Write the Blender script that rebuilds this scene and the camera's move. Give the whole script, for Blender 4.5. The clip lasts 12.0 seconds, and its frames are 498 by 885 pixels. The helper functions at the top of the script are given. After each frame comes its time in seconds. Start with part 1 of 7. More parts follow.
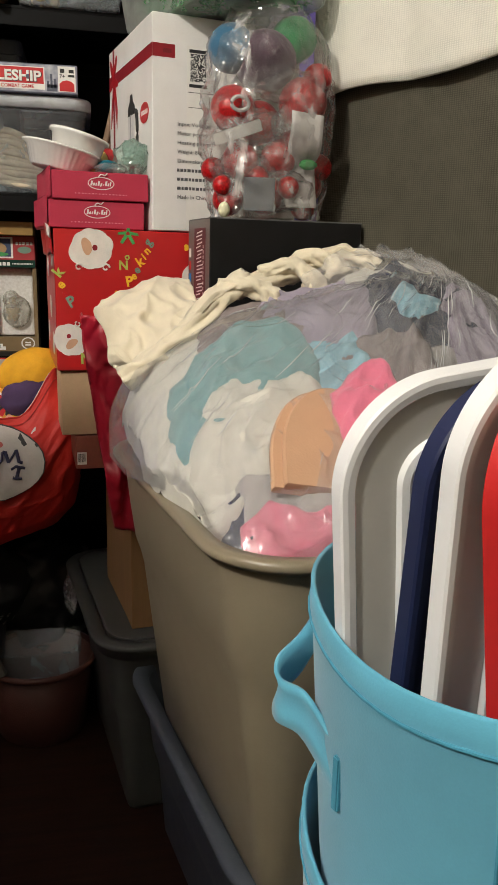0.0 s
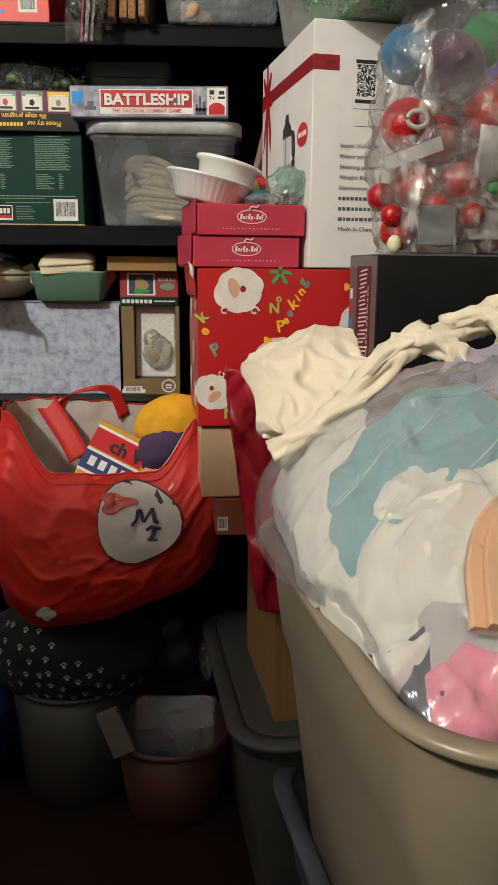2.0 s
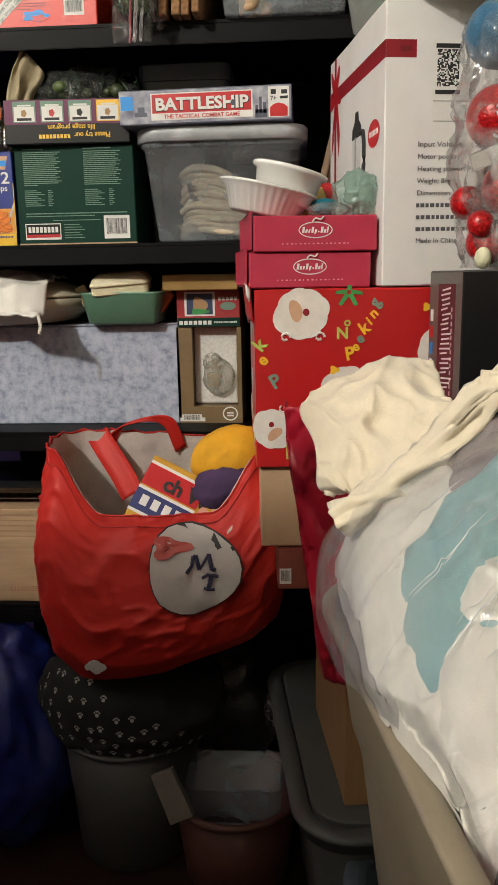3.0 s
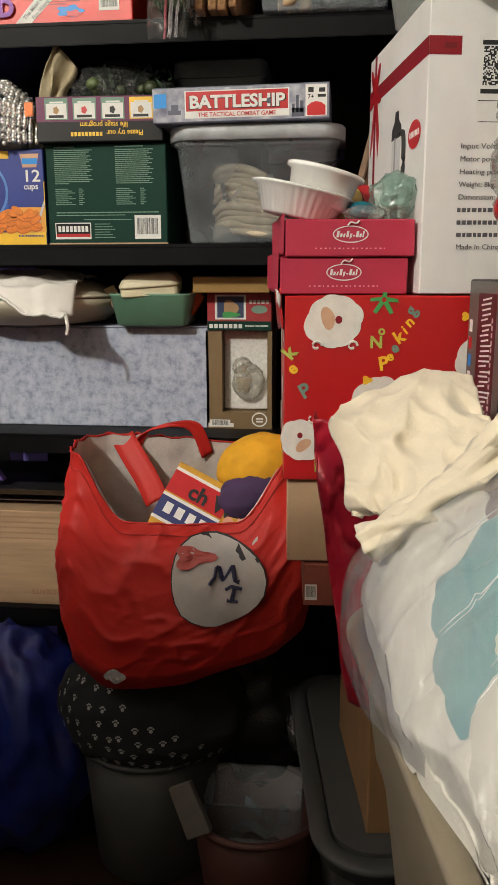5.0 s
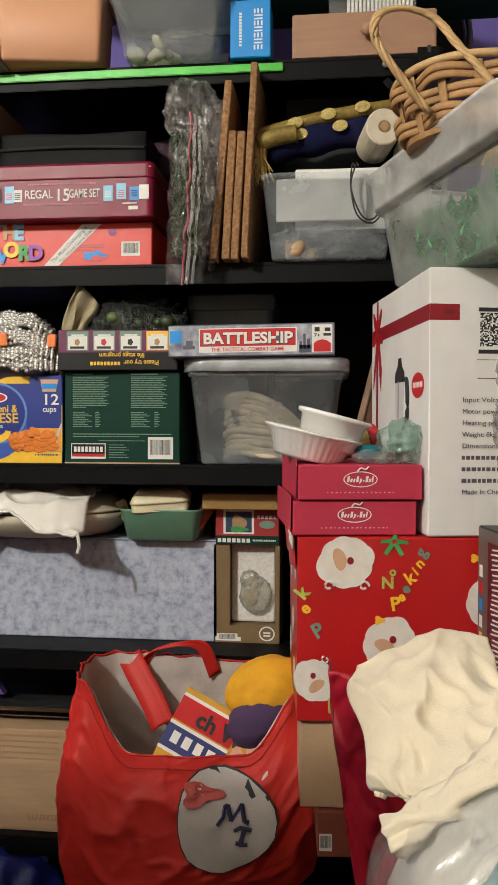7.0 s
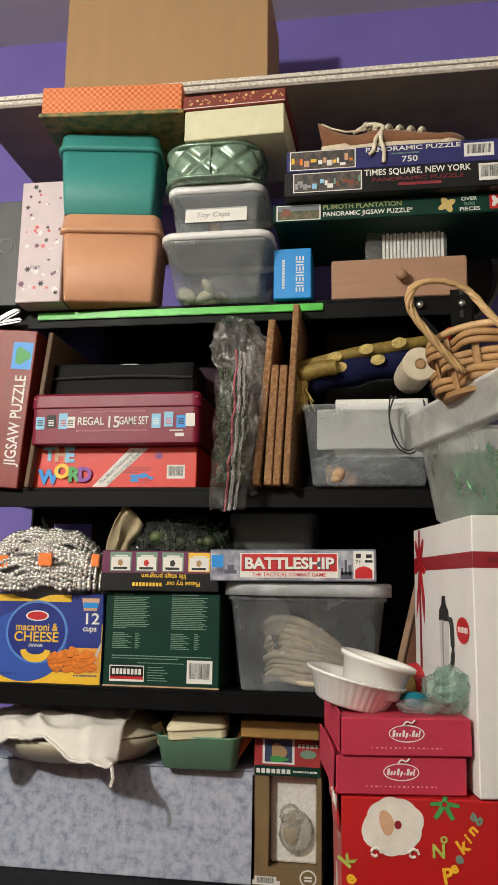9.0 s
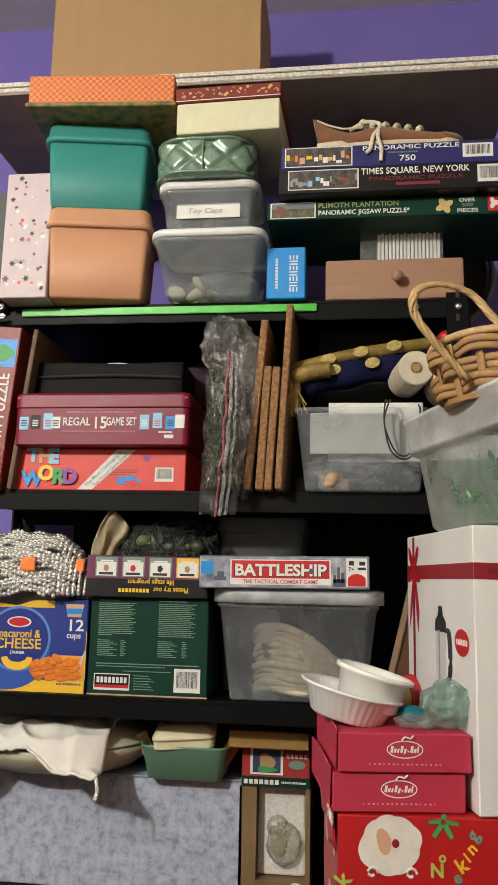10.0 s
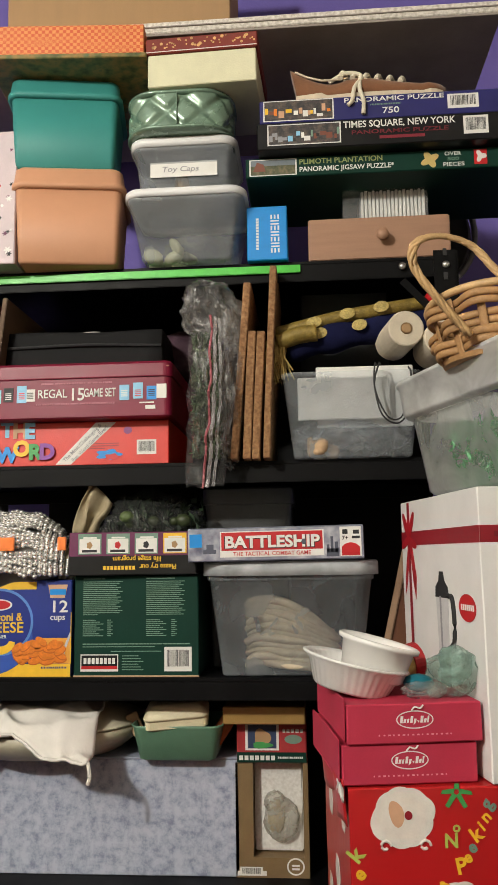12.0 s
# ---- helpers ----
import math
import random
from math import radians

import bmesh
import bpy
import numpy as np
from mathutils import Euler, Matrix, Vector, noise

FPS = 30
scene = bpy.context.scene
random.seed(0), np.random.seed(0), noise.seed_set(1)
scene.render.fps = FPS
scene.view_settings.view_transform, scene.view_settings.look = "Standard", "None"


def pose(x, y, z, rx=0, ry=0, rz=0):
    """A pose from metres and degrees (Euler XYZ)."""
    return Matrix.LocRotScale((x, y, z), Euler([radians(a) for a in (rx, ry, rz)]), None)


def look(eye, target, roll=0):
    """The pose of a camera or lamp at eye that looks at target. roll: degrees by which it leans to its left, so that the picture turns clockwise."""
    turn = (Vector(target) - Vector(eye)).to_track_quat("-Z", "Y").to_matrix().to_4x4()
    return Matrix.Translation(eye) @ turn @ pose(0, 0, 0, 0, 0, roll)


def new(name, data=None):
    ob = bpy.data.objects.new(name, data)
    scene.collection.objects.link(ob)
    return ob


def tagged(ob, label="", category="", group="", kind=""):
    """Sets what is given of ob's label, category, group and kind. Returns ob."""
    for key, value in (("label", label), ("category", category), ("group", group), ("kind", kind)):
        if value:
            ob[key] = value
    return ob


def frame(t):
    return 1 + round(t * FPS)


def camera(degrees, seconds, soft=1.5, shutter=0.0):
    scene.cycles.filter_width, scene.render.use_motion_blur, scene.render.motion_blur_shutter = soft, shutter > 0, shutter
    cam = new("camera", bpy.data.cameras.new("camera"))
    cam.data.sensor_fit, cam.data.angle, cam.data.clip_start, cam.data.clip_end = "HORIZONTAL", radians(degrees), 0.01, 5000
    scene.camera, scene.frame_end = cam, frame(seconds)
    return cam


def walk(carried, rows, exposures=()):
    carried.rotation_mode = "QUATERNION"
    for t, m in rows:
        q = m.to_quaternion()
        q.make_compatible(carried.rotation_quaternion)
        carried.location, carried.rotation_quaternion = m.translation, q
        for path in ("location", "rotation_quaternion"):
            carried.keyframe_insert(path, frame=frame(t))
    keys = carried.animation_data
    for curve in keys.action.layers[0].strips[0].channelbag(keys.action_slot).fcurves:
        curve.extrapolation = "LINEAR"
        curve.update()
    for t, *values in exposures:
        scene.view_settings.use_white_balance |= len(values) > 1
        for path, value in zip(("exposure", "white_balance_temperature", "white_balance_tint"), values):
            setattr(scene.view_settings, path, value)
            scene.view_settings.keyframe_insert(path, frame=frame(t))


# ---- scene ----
cam = camera(35.0, 12.0)
PATH = [
    (0, (0.054, -0.017, 0.979), (0.463, 1.887, 0.525), 1.4),
    (0.5, (0.061, 0.05, 0.991), (0.336, 1.981, 0.549), 2.0),
    (1, (0.069, 0.12, 1.012), (0.246, 2.066, 0.583), 1.5),
    (1.5, (0.069, 0.142, 1.016), (0.198, 2.092, 0.591), 1.2),
    (2, (0.051, 0.175, 1.017), (0.116, 2.128, 0.59), 0.5),
    (2.5, (0.062, 0.25, 1.027), (0.051, 2.203, 0.593), -0.0),
    (3, (0.076, 0.321, 1.038), (-0.063, 2.272, 0.622), -1.0),
    (3.2, (0.079, 0.343, 1.038), (-0.099, 2.292, 0.626), -1.4),
    (4.8, (0.081, 0.358, 1.043), (-0.137, 2.298, 0.611), -0.2),
    (5, (0.08, 0.359, 1.046), (-0.141, 2.302, 0.626), -0.1),
    (5.5, (0.076, 0.37, 1.055), (-0.156, 2.318, 0.663), -0.2),
    (6, (0.066, 0.372, 1.085), (-0.182, 2.333, 0.776), -0.3),
    (6.5, (0.063, 0.363, 1.112), (-0.18, 2.342, 0.959), 0.4),
    (7, (0.057, 0.352, 1.157), (-0.155, 2.34, 1.115), 0.2),
    (7.5, (0.05, 0.336, 1.185), (-0.186, 2.317, 1.323), 0.9),
    (7.7, (0.056, 0.332, 1.203), (-0.188, 2.301, 1.45), 0.9),
    (9.3, (0.052, 0.334, 1.27), (-0.26, 2.278, 1.621), 1.0),
    (9.5, (0.048, 0.334, 1.273), (-0.253, 2.28, 1.619), 1.1),
    (10, (0.024, 0.36, 1.282), (-0.223, 2.315, 1.624), 1.3),
    (10.5, (0.0, 0.383, 1.279), (-0.201, 2.345, 1.614), 0.8),
    (11, (-0.01, 0.399, 1.279), (-0.183, 2.366, 1.597), 0.3),
    (11.5, (-0.011, 0.406, 1.279), (-0.17, 2.377, 1.58), -0.4),
    (12, (-0.021, 0.404, 1.277), (-0.171, 2.378, 1.56), -0.8),
]
walk(cam, [(t, look(eye, target, roll)) for t, eye, target, roll in PATH])

# ---- light ----
world = bpy.data.worlds.new("world")
scene.world = world
world.use_nodes = True
world.node_tree.nodes["Background"].inputs[0].default_value = (0.9, 0.85, 0.8, 1)
world.node_tree.nodes["Background"].inputs[1].default_value = 0.03


lamp_data = bpy.data.lights.new("ceiling_lamp", "POINT")
lamp_data.shadow_soft_size, lamp_data.energy, lamp_data.color = 0.07, 188, (0.955, 0.915, 0.81)
lamp = tagged(new("ceiling_lamp", lamp_data), "round frosted ceiling lamp giving warm white light", "lamp")
lamp.location = (-1.30, -0.60, 2.44)


# ---- materials ----
def nodes_of(name):
    m = bpy.data.materials.new(name)
    m.use_nodes = True
    n = m.node_tree.nodes
    return m, n, m.node_tree.links, n["Principled BSDF"]


def tex(n, links, kind, scale, **settings):
    t = n.new(kind)
    c = n.new("ShaderNodeTexCoord")
    mp = n.new("ShaderNodeMapping")
    links.new(c.outputs["Object"], mp.inputs[0])
    links.new(mp.outputs[0], t.inputs[0])
    if isinstance(scale, tuple):
        mp.inputs["Scale"].default_value = scale
        t.inputs["Scale"].default_value = 1.0
    else:
        t.inputs["Scale"].default_value = scale
    for key, value in settings.items():
        t.inputs[key].default_value = value
    return t


def ramp(n, links, source, stops):
    r = n.new("ShaderNodeValToRGB")
    links.new(source, r.inputs[0])
    e = r.color_ramp.elements
    while len(e) < len(stops):
        e.new(0.5)
    for el, (p, c) in zip(e, stops):
        el.position, el.color = p, (*c, 1)
    return r


def dim(c, k):
    return tuple(min(1.0, v * k) for v in c)


def mat(name, c, rough=0.5, metal=0.0, var=0.15, grain=40.0, bump=0.15, fine=400.0, spec=0.5, sheen=0.0, stretch=None):
    """Surface with broad tone variation, fine grain and slight relief."""
    m, n, links, p = nodes_of(name)
    broad = tex(n, links, "ShaderNodeTexNoise", stretch or grain, Detail=5.0, Roughness=0.6)
    small = tex(n, links, "ShaderNodeTexNoise", fine, Detail=2.0)
    a = ramp(n, links, broad.outputs[0], [(0.3, dim(c, 1 - var)), (0.7, dim(c, 1 + var * 0.6))])
    mix = n.new("ShaderNodeMix")
    mix.data_type, mix.blend_type = "RGBA", "MULTIPLY"
    mix.inputs[0].default_value = min(1.0, var * 1.2)
    links.new(a.outputs[0], mix.inputs[6])
    g = ramp(n, links, small.outputs[0], [(0.3, (0.72, 0.72, 0.72)), (0.65, (1, 1, 1))])
    links.new(g.outputs[0], mix.inputs[7])
    links.new(mix.outputs[2], p.inputs["Base Color"])
    rr = n.new("ShaderNodeMapRange")
    links.new(broad.outputs[0], rr.inputs[0])
    rr.inputs[3].default_value, rr.inputs[4].default_value = max(0.02, rough - 0.08), min(1, rough + 0.1)
    links.new(rr.outputs[0], p.inputs["Roughness"])
    p.inputs["Metallic"].default_value = metal
    p.inputs["Specular IOR Level"].default_value = spec
    if sheen:
        p.inputs["Sheen Weight"].default_value = sheen
    if bump:
        b = n.new("ShaderNodeBump")
        b.inputs["Strength"].default_value = bump
        b.inputs["Distance"].default_value = 0.002
        add = n.new("ShaderNodeMath")
        links.new(broad.outputs[0], add.inputs[0])
        links.new(small.outputs[0], add.inputs[1])
        links.new(add.outputs[0], b.inputs["Height"])
        links.new(b.outputs[0], p.inputs["Normal"])
    return m


def weave(name, c, scale, rough=0.9, bump=0.6, var=0.3):
    """Woven or knitted fabric with crossing threads."""
    m, n, links, p = nodes_of(name)
    w1 = tex(n, links, "ShaderNodeTexWave", scale, Distortion=1.2, Detail=2.0)
    w2 = tex(n, links, "ShaderNodeTexWave", scale * 0.7, Distortion=1.2, Detail=2.0)
    w1.bands_direction, w2.bands_direction = "Z", "X"
    no = tex(n, links, "ShaderNodeTexNoise", 25.0, Detail=6.0, Roughness=0.7)
    mul = n.new("ShaderNodeMath")
    mul.operation = "MULTIPLY"
    links.new(w1.outputs["Fac"], mul.inputs[0])
    links.new(w2.outputs["Fac"], mul.inputs[1])
    add = n.new("ShaderNodeMath")
    links.new(mul.outputs[0], add.inputs[0])
    links.new(no.outputs[0], add.inputs[1])
    r = ramp(n, links, add.outputs[0], [(0.35, dim(c, 1 - var)), (0.95, dim(c, 1 + var))])
    links.new(r.outputs[0], p.inputs["Base Color"])
    p.inputs["Roughness"].default_value = rough
    p.inputs["Specular IOR Level"].default_value = 0.2
    b = n.new("ShaderNodeBump")
    b.inputs["Strength"].default_value, b.inputs["Distance"].default_value = bump, 0.003
    links.new(add.outputs[0], b.inputs["Height"])
    links.new(b.outputs[0], p.inputs["Normal"])
    return m


def clear(name, c, haze, rough=0.15, bump=0.0, scale=14.0, stretch=None, ior=1.33, most=0.42, streak=False, turn=0.0):
    """Thin see-through plastic: part clear, part milky, glossy."""
    m, n, links, p = nodes_of(name)
    out = n["Material Output"]
    t = n.new("ShaderNodeBsdfTransparent")
    t.inputs[0].default_value = (*[1 - (1 - v) * 0.35 for v in c], 1)
    mix, gl, top = n.new("ShaderNodeMixShader"), n.new("ShaderNodeBsdfGlossy"), n.new("ShaderNodeMixShader")
    lw = n.new("ShaderNodeFresnel")
    lw.inputs[0].default_value = ior
    gl.inputs["Roughness"].default_value = rough
    p.inputs["Base Color"].default_value = (*c, 1)
    p.inputs["Roughness"].default_value = 0.5
    no = tex(n, links, "ShaderNodeTexNoise", stretch or scale, Detail=4.0, Roughness=0.55, Distortion=0.6)
    for mp in n:
        if mp.type == "MAPPING":
            mp.inputs["Rotation"].default_value[2] = radians(turn)
    hz = n.new("ShaderNodeMapRange")
    links.new(no.outputs[0], hz.inputs[0])
    hz.inputs[1].default_value, hz.inputs[2].default_value = 0.3, 0.7
    hz.inputs[3].default_value, hz.inputs[4].default_value = haze * 0.6, min(1, haze * 1.4)
    # streak: paler haze bands imitate bright glints along the film's creases
    if streak:
        hz.inputs[1].default_value, hz.inputs[2].default_value = 0.54, 0.74
        hz.inputs[4].default_value = min(1, haze * 6)
    links.new(hz.outputs[0], mix.inputs[0])
    links.new(t.outputs[0], mix.inputs[1])
    links.new(p.outputs[0], mix.inputs[2])
    cap = n.new("ShaderNodeMath")
    cap.operation = "MINIMUM"
    cap.inputs[1].default_value = most
    links.new(lw.outputs[0], cap.inputs[0])
    links.new(cap.outputs[0], top.inputs[0])
    links.new(mix.outputs[0], top.inputs[1])
    links.new(gl.outputs[0], top.inputs[2])
    links.new(top.outputs[0], out.inputs[0])
    if bump:
        b = n.new("ShaderNodeBump")
        b.inputs["Strength"].default_value, b.inputs["Distance"].default_value = bump * 0.8, 0.008
        links.new(no.outputs[0], b.inputs["Height"])
        for s in (gl, lw, p):
            links.new(b.outputs[0], s.inputs["Normal"])
    return m


def mottled(name, stops, scale, rough=0.6, kind="ShaderNodeTexNoise", bump=0.05, **settings):
    m, n, links, p = nodes_of(name)
    t = tex(n, links, kind, scale, **settings)
    r = ramp(n, links, t.outputs[0], stops)
    links.new(r.outputs[0], p.inputs["Base Color"])
    p.inputs["Roughness"].default_value = rough
    b = n.new("ShaderNodeBump")
    b.inputs["Strength"].default_value, b.inputs["Distance"].default_value = bump, 0.001
    links.new(t.outputs[0], b.inputs["Height"])
    links.new(b.outputs[0], p.inputs["Normal"])
    return m


def plain(name, c, rough=0.5, metal=0.0):
    return mat(name, c, rough, metal, var=0.08, grain=60, bump=0.0)


STEEL = mat("black_steel", (0.0035, 0.0035, 0.004), 0.5, 0.0, 0.3, 30, 0.05, spec=0.12)
PURPLE = mat("purple_wall_paint", (0.17, 0.13, 0.46), 0.75, 0, 0.08, 6, 0.2, 180)
TANWALL = mat("tan_wall_paint", (0.36, 0.31, 0.24), 0.9, 0, 0.06, 6, 0.1, 180)
CEIL = mat("ceiling_paint", (0.74, 0.73, 0.71), 0.9, 0, 0.06, 8, 0.05, 150)
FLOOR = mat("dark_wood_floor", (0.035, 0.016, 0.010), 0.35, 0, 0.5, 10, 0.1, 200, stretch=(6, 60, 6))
CARD = mat("brown_cardboard", (0.42, 0.26, 0.13), 0.85, 0, 0.06, 18, 0.06, 300, stretch=(40, 40, 5))
CARDLIGHT = mat("tan_cardboard", (0.52, 0.35, 0.21), 0.85, 0, 0.12, 14, 0.1, 300)
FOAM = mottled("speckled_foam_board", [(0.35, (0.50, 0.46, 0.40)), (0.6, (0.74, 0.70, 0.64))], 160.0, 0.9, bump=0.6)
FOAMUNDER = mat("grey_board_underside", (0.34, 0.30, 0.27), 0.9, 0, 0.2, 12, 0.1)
WHITE = mat("white_gloss_card", (0.80, 0.79, 0.78), 0.4, 0, 0.06, 15, 0.05)
PAPER = mat("white_paper", (0.80, 0.79, 0.76), 0.7, 0, 0.06, 25, 0.05)
BLACKCARD = mat("black_card", (0.009, 0.009, 0.010), 0.4, 0, 0.3, 20, 0.02, spec=0.3)
INK = plain("black_ink", (0.02, 0.02, 0.022), 0.6)
GREYINK = plain("grey_ink", (0.30, 0.30, 0.32), 0.6)
RED = plain("red_print", (0.55, 0.015, 0.02), 0.4)
CRIMSON = mat("crimson_card", (0.48, 0.028, 0.068), 0.55, 0, 0.1, 20, 0.08)
BURGUNDY = plain("burgundy_ribbon", (0.27, 0.01, 0.02), 0.45)
YELLOW = plain("yellow_print", (0.85, 0.52, 0.03), 0.45)
ORANGE = plain("orange_print", (0.80, 0.22, 0.02), 0.45)
BLUE = mat("royal_blue_card", (0.015, 0.035, 0.25), 0.4, 0, 0.15, 12, 0.05)
SKY = plain("bright_blue_card", (0.0, 0.26, 0.72), 0.45)
LIGHTBLUE = plain("light_blue_print", (0.25, 0.55, 0.78), 0.5)
NAVY = mat("navy_card", (0.025, 0.025, 0.14), 0.35, 0, 0.15, 14, 0.05)
FOREST = mat("dark_green_card", (0.003, 0.036, 0.024), 0.6, 0, 0.15, 14, 0.03, spec=0.2)
GREEN = plain("green_print", (0.05, 0.32, 0.08), 0.5)
PALEGREEN = plain("pale_green_ink", (0.17, 0.29, 0.22), 0.6)
SKIN = plain("tan_print", (0.62, 0.36, 0.22), 0.6)
SLATE = plain("slate_ink", (0.08, 0.09, 0.13))
BRICKPRINT = plain("brick_print", (0.20, 0.06, 0.035), 0.5)
PLUM = plain("plum_card", (0.13, 0.012, 0.07), 0.5)


# ---- building helpers ----
def link(name, me, material, parent=None, smooth=False):
    me.materials.append(material)
    if smooth:
        me.polygons.foreach_set("use_smooth", [True] * len(me.polygons))
    ob = new(name, me)
    if parent:
        ob.parent = parent
    return ob


def part(name, bm, material, parent, label="", smooth=False):
    me = bpy.data.meshes.new(name)
    bmesh.ops.recalc_face_normals(bm, faces=bm.faces)
    bm.to_mesh(me)
    bm.free()
    ob = link(name, me, material, parent, smooth)
    return tagged(ob, label) if label else ob


def thing(name, m, label, category, group="", kind=""):
    ob = new(name)
    ob.empty_display_size = 0.05
    ob.matrix_world = m
    return tagged(ob, label, category, group, kind)


def add_box(bm, x0, y0, z0, x1, y1, z1, m=None):
    v = [bm.verts.new(p) for p in ((x0, y0, z0), (x1, y0, z0), (x1, y1, z0), (x0, y1, z0), (x0, y0, z1), (x1, y0, z1), (x1, y1, z1), (x0, y1, z1))]
    for f in ((3, 2, 1, 0), (4, 5, 6, 7), (0, 1, 5, 4), (1, 2, 6, 5), (2, 3, 7, 6), (3, 0, 4, 7)):
        bm.faces.new([v[i] for i in f])
    if m:
        bmesh.ops.transform(bm, matrix=m, verts=v)
    return v


def box(x0, y0, z0, x1, y1, z1, bevel=0.0015, seg=2, m=None):
    bm = bmesh.new()
    add_box(bm, x0, y0, z0, x1, y1, z1, m)
    if bevel:
        bmesh.ops.bevel(bm, geom=bm.edges[:], offset=bevel, segments=seg, affect="EDGES")
    return bm


def worn_box(x0, y0, z0, x1, y1, z1, amp=0.002, cuts=6, seed=0.0):
    """Card box with slightly bowed faces and soft corners."""
    bm = bmesh.new()
    add_box(bm, x0, y0, z0, x1, y1, z1)
    bmesh.ops.bevel(bm, geom=bm.edges[:], offset=0.0015, segments=1, affect="EDGES")
    bmesh.ops.subdivide_edges(bm, edges=[e for e in bm.edges if e.calc_length() > 0.02], cuts=cuts, use_grid_fill=True)
    for v in bm.verts:
        q, y_front = v.co * 9 + Vector((seed, seed * 2, 0)), v.co.y if v.co.y < y0 + 0.0016 else None
        v.co += Vector((noise.noise(q), noise.noise(q + Vector((7, 0, 0))), 0.5 * noise.noise(q + Vector((0, 9, 0))))) * amp
        v.co.x, v.co.y = max(v.co.x, x0), max(v.co.y, y0) if y_front is None else y_front
    return bm


def rrect(w, d, r, n=6):
    r = min(r, w / 2 - 1e-4, d / 2 - 1e-4)
    pts = []
    for cx, cy, a0 in ((w / 2 - r, d / 2 - r, 0), (-w / 2 + r, d / 2 - r, 90), (-w / 2 + r, -d / 2 + r, 180), (w / 2 - r, -d / 2 + r, 270)):
        for i in range(n + 1):
            a = radians(a0 + 90 * i / n)
            pts.append((cx + r * math.cos(a), cy + r * math.sin(a)))
    return pts


def loft(rings, close_start=True, close_end=True, bm=None):
    bm = bm or bmesh.new()
    rows = [[bm.verts.new(p) for p in ring] for ring in rings]
    for a, b in zip(rows, rows[1:]):
        k = len(a)
        for i in range(k):
            bm.faces.new((a[i], a[(i + 1) % k], b[(i + 1) % k], b[i]))
    if close_start:
        bm.faces.new(rows[0][::-1])
    if close_end:
        bm.faces.new(rows[-1])
    return bm


def tub(profile, w, d, r, open_top=False):
    """Rounded tub from (inset, height) pairs, base first."""
    return loft([[(x, y, z) for x, y in rrect(w - 2 * i, d - 2 * i, max(0.004, r - i))] for i, z in profile], close_end=not open_top)


def lathe(profile, n=40, sx=1.0, sy=1.0, flute=0.0, flutes=24):
    rings = []
    for r, z in profile:
        ring = []
        for i in range(n):
            a = 2 * math.pi * i / n
            k = r * (1 + flute * math.cos(flutes * a))
            ring.append((k * math.cos(a) * sx, k * math.sin(a) * sy, z))
        rings.append(ring)
    return loft(rings)


def tube(path, radius, n=8, bm=None, closed=False):
    bm = bm or bmesh.new()
    pts = [Vector(p) for p in path]
    rings = []
    for i, p in enumerate(pts):
        a, b = pts[max(i - 1, 0)], pts[min(i + 1, len(pts) - 1)]
        q = (b - a).to_track_quat("Z", "Y")
        r = radius(i / (len(pts) - 1)) if callable(radius) else radius
        rings.append([p + q @ Vector((r * math.cos(2 * math.pi * k / n), r * math.sin(2 * math.pi * k / n), 0)) for k in range(n)])
    return loft(rings, bm=bm)


def smooth_path(points, steps=8):
    """Catmull-Rom curve through points."""
    p = [Vector(q) for q in points]
    p = [2 * p[0] - p[1], *p, 2 * p[-1] - p[-2]]
    out = []
    for a, b, c, d in zip(p, p[1:], p[2:], p[3:]):
        for i in range(steps):
            t = i / steps
            out.append(0.5 * (2 * b + (c - a) * t + (2 * a - 5 * b + 4 * c - d) * t * t + (3 * b - a - 3 * c + d) * t ** 3))
    return out + [p[-2]]


def ridge(q):
    return 1 - abs(noise.noise(q)) * 2


def blob(c, r, amp=0.15, freq=2.2, seed=0.0, sub=4, rot=(0, 0, 0), folds=0.6):
    """Crumpled soft lump: an ellipsoid pushed into folds."""
    bm = bmesh.new()
    bmesh.ops.create_icosphere(bm, subdivisions=sub, radius=1)
    m = pose(*c, *rot) @ Matrix.Diagonal((*r, 1))
    for v in bm.verts:
        q = v.co * freq + Vector((seed * 3.1, seed, -seed))
        w = noise.noise_vector(q * 0.8) * 0.6
        k = (1 - folds) * noise.noise(q) + folds * (ridge(q + w) - 0.5) * 0.8 + 0.25 * noise.noise(q * 3.1)
        v.co = m @ (v.co * (1 + amp * k))
    return bm


def sheet(f, nu=40, nv=40, thick=0.0, close_u=False):
    """Surface from f(u, v), both 0 to 1."""
    bm = bmesh.new()
    g = [[bm.verts.new(f(i / nu, j / nv)) for j in range(nv + 1)] for i in range(nu if close_u else nu + 1)]
    for i in range(nu):
        for j in range(nv):
            k = (i + 1) % len(g)
            bm.faces.new((g[i][j], g[k][j], g[k][j + 1], g[i][j + 1]))
    bmesh.ops.recalc_face_normals(bm, faces=bm.faces)
    if thick:
        bm.normal_update()
        faces, rim = bm.faces[:], [e for e in bm.edges if e.is_boundary]
        under = {v: bm.verts.new(v.co - v.normal * thick) for v in bm.verts[:]}
        for f in faces:
            bm.faces.new([under[v] for v in reversed(f.verts)])
        for e in rim:
            a, c = e.verts
            bm.faces.new((a, c, under[c], under[a]))
    return bm


THIN = 0.22  # prints stand this share of their nominal height proud


# prints: thin raised pieces on a face; the face's own axes are x to the right, z up, y into the thing
def flat(name, x0, z0, x1, z1, material, parent, y=0.0, d=0.0012, m=None, label=""):
    return part(name, box(x0, (y - d) * THIN, z0, x1, y * THIN + 0.0002, z1, 0, m=m), material, parent, label)


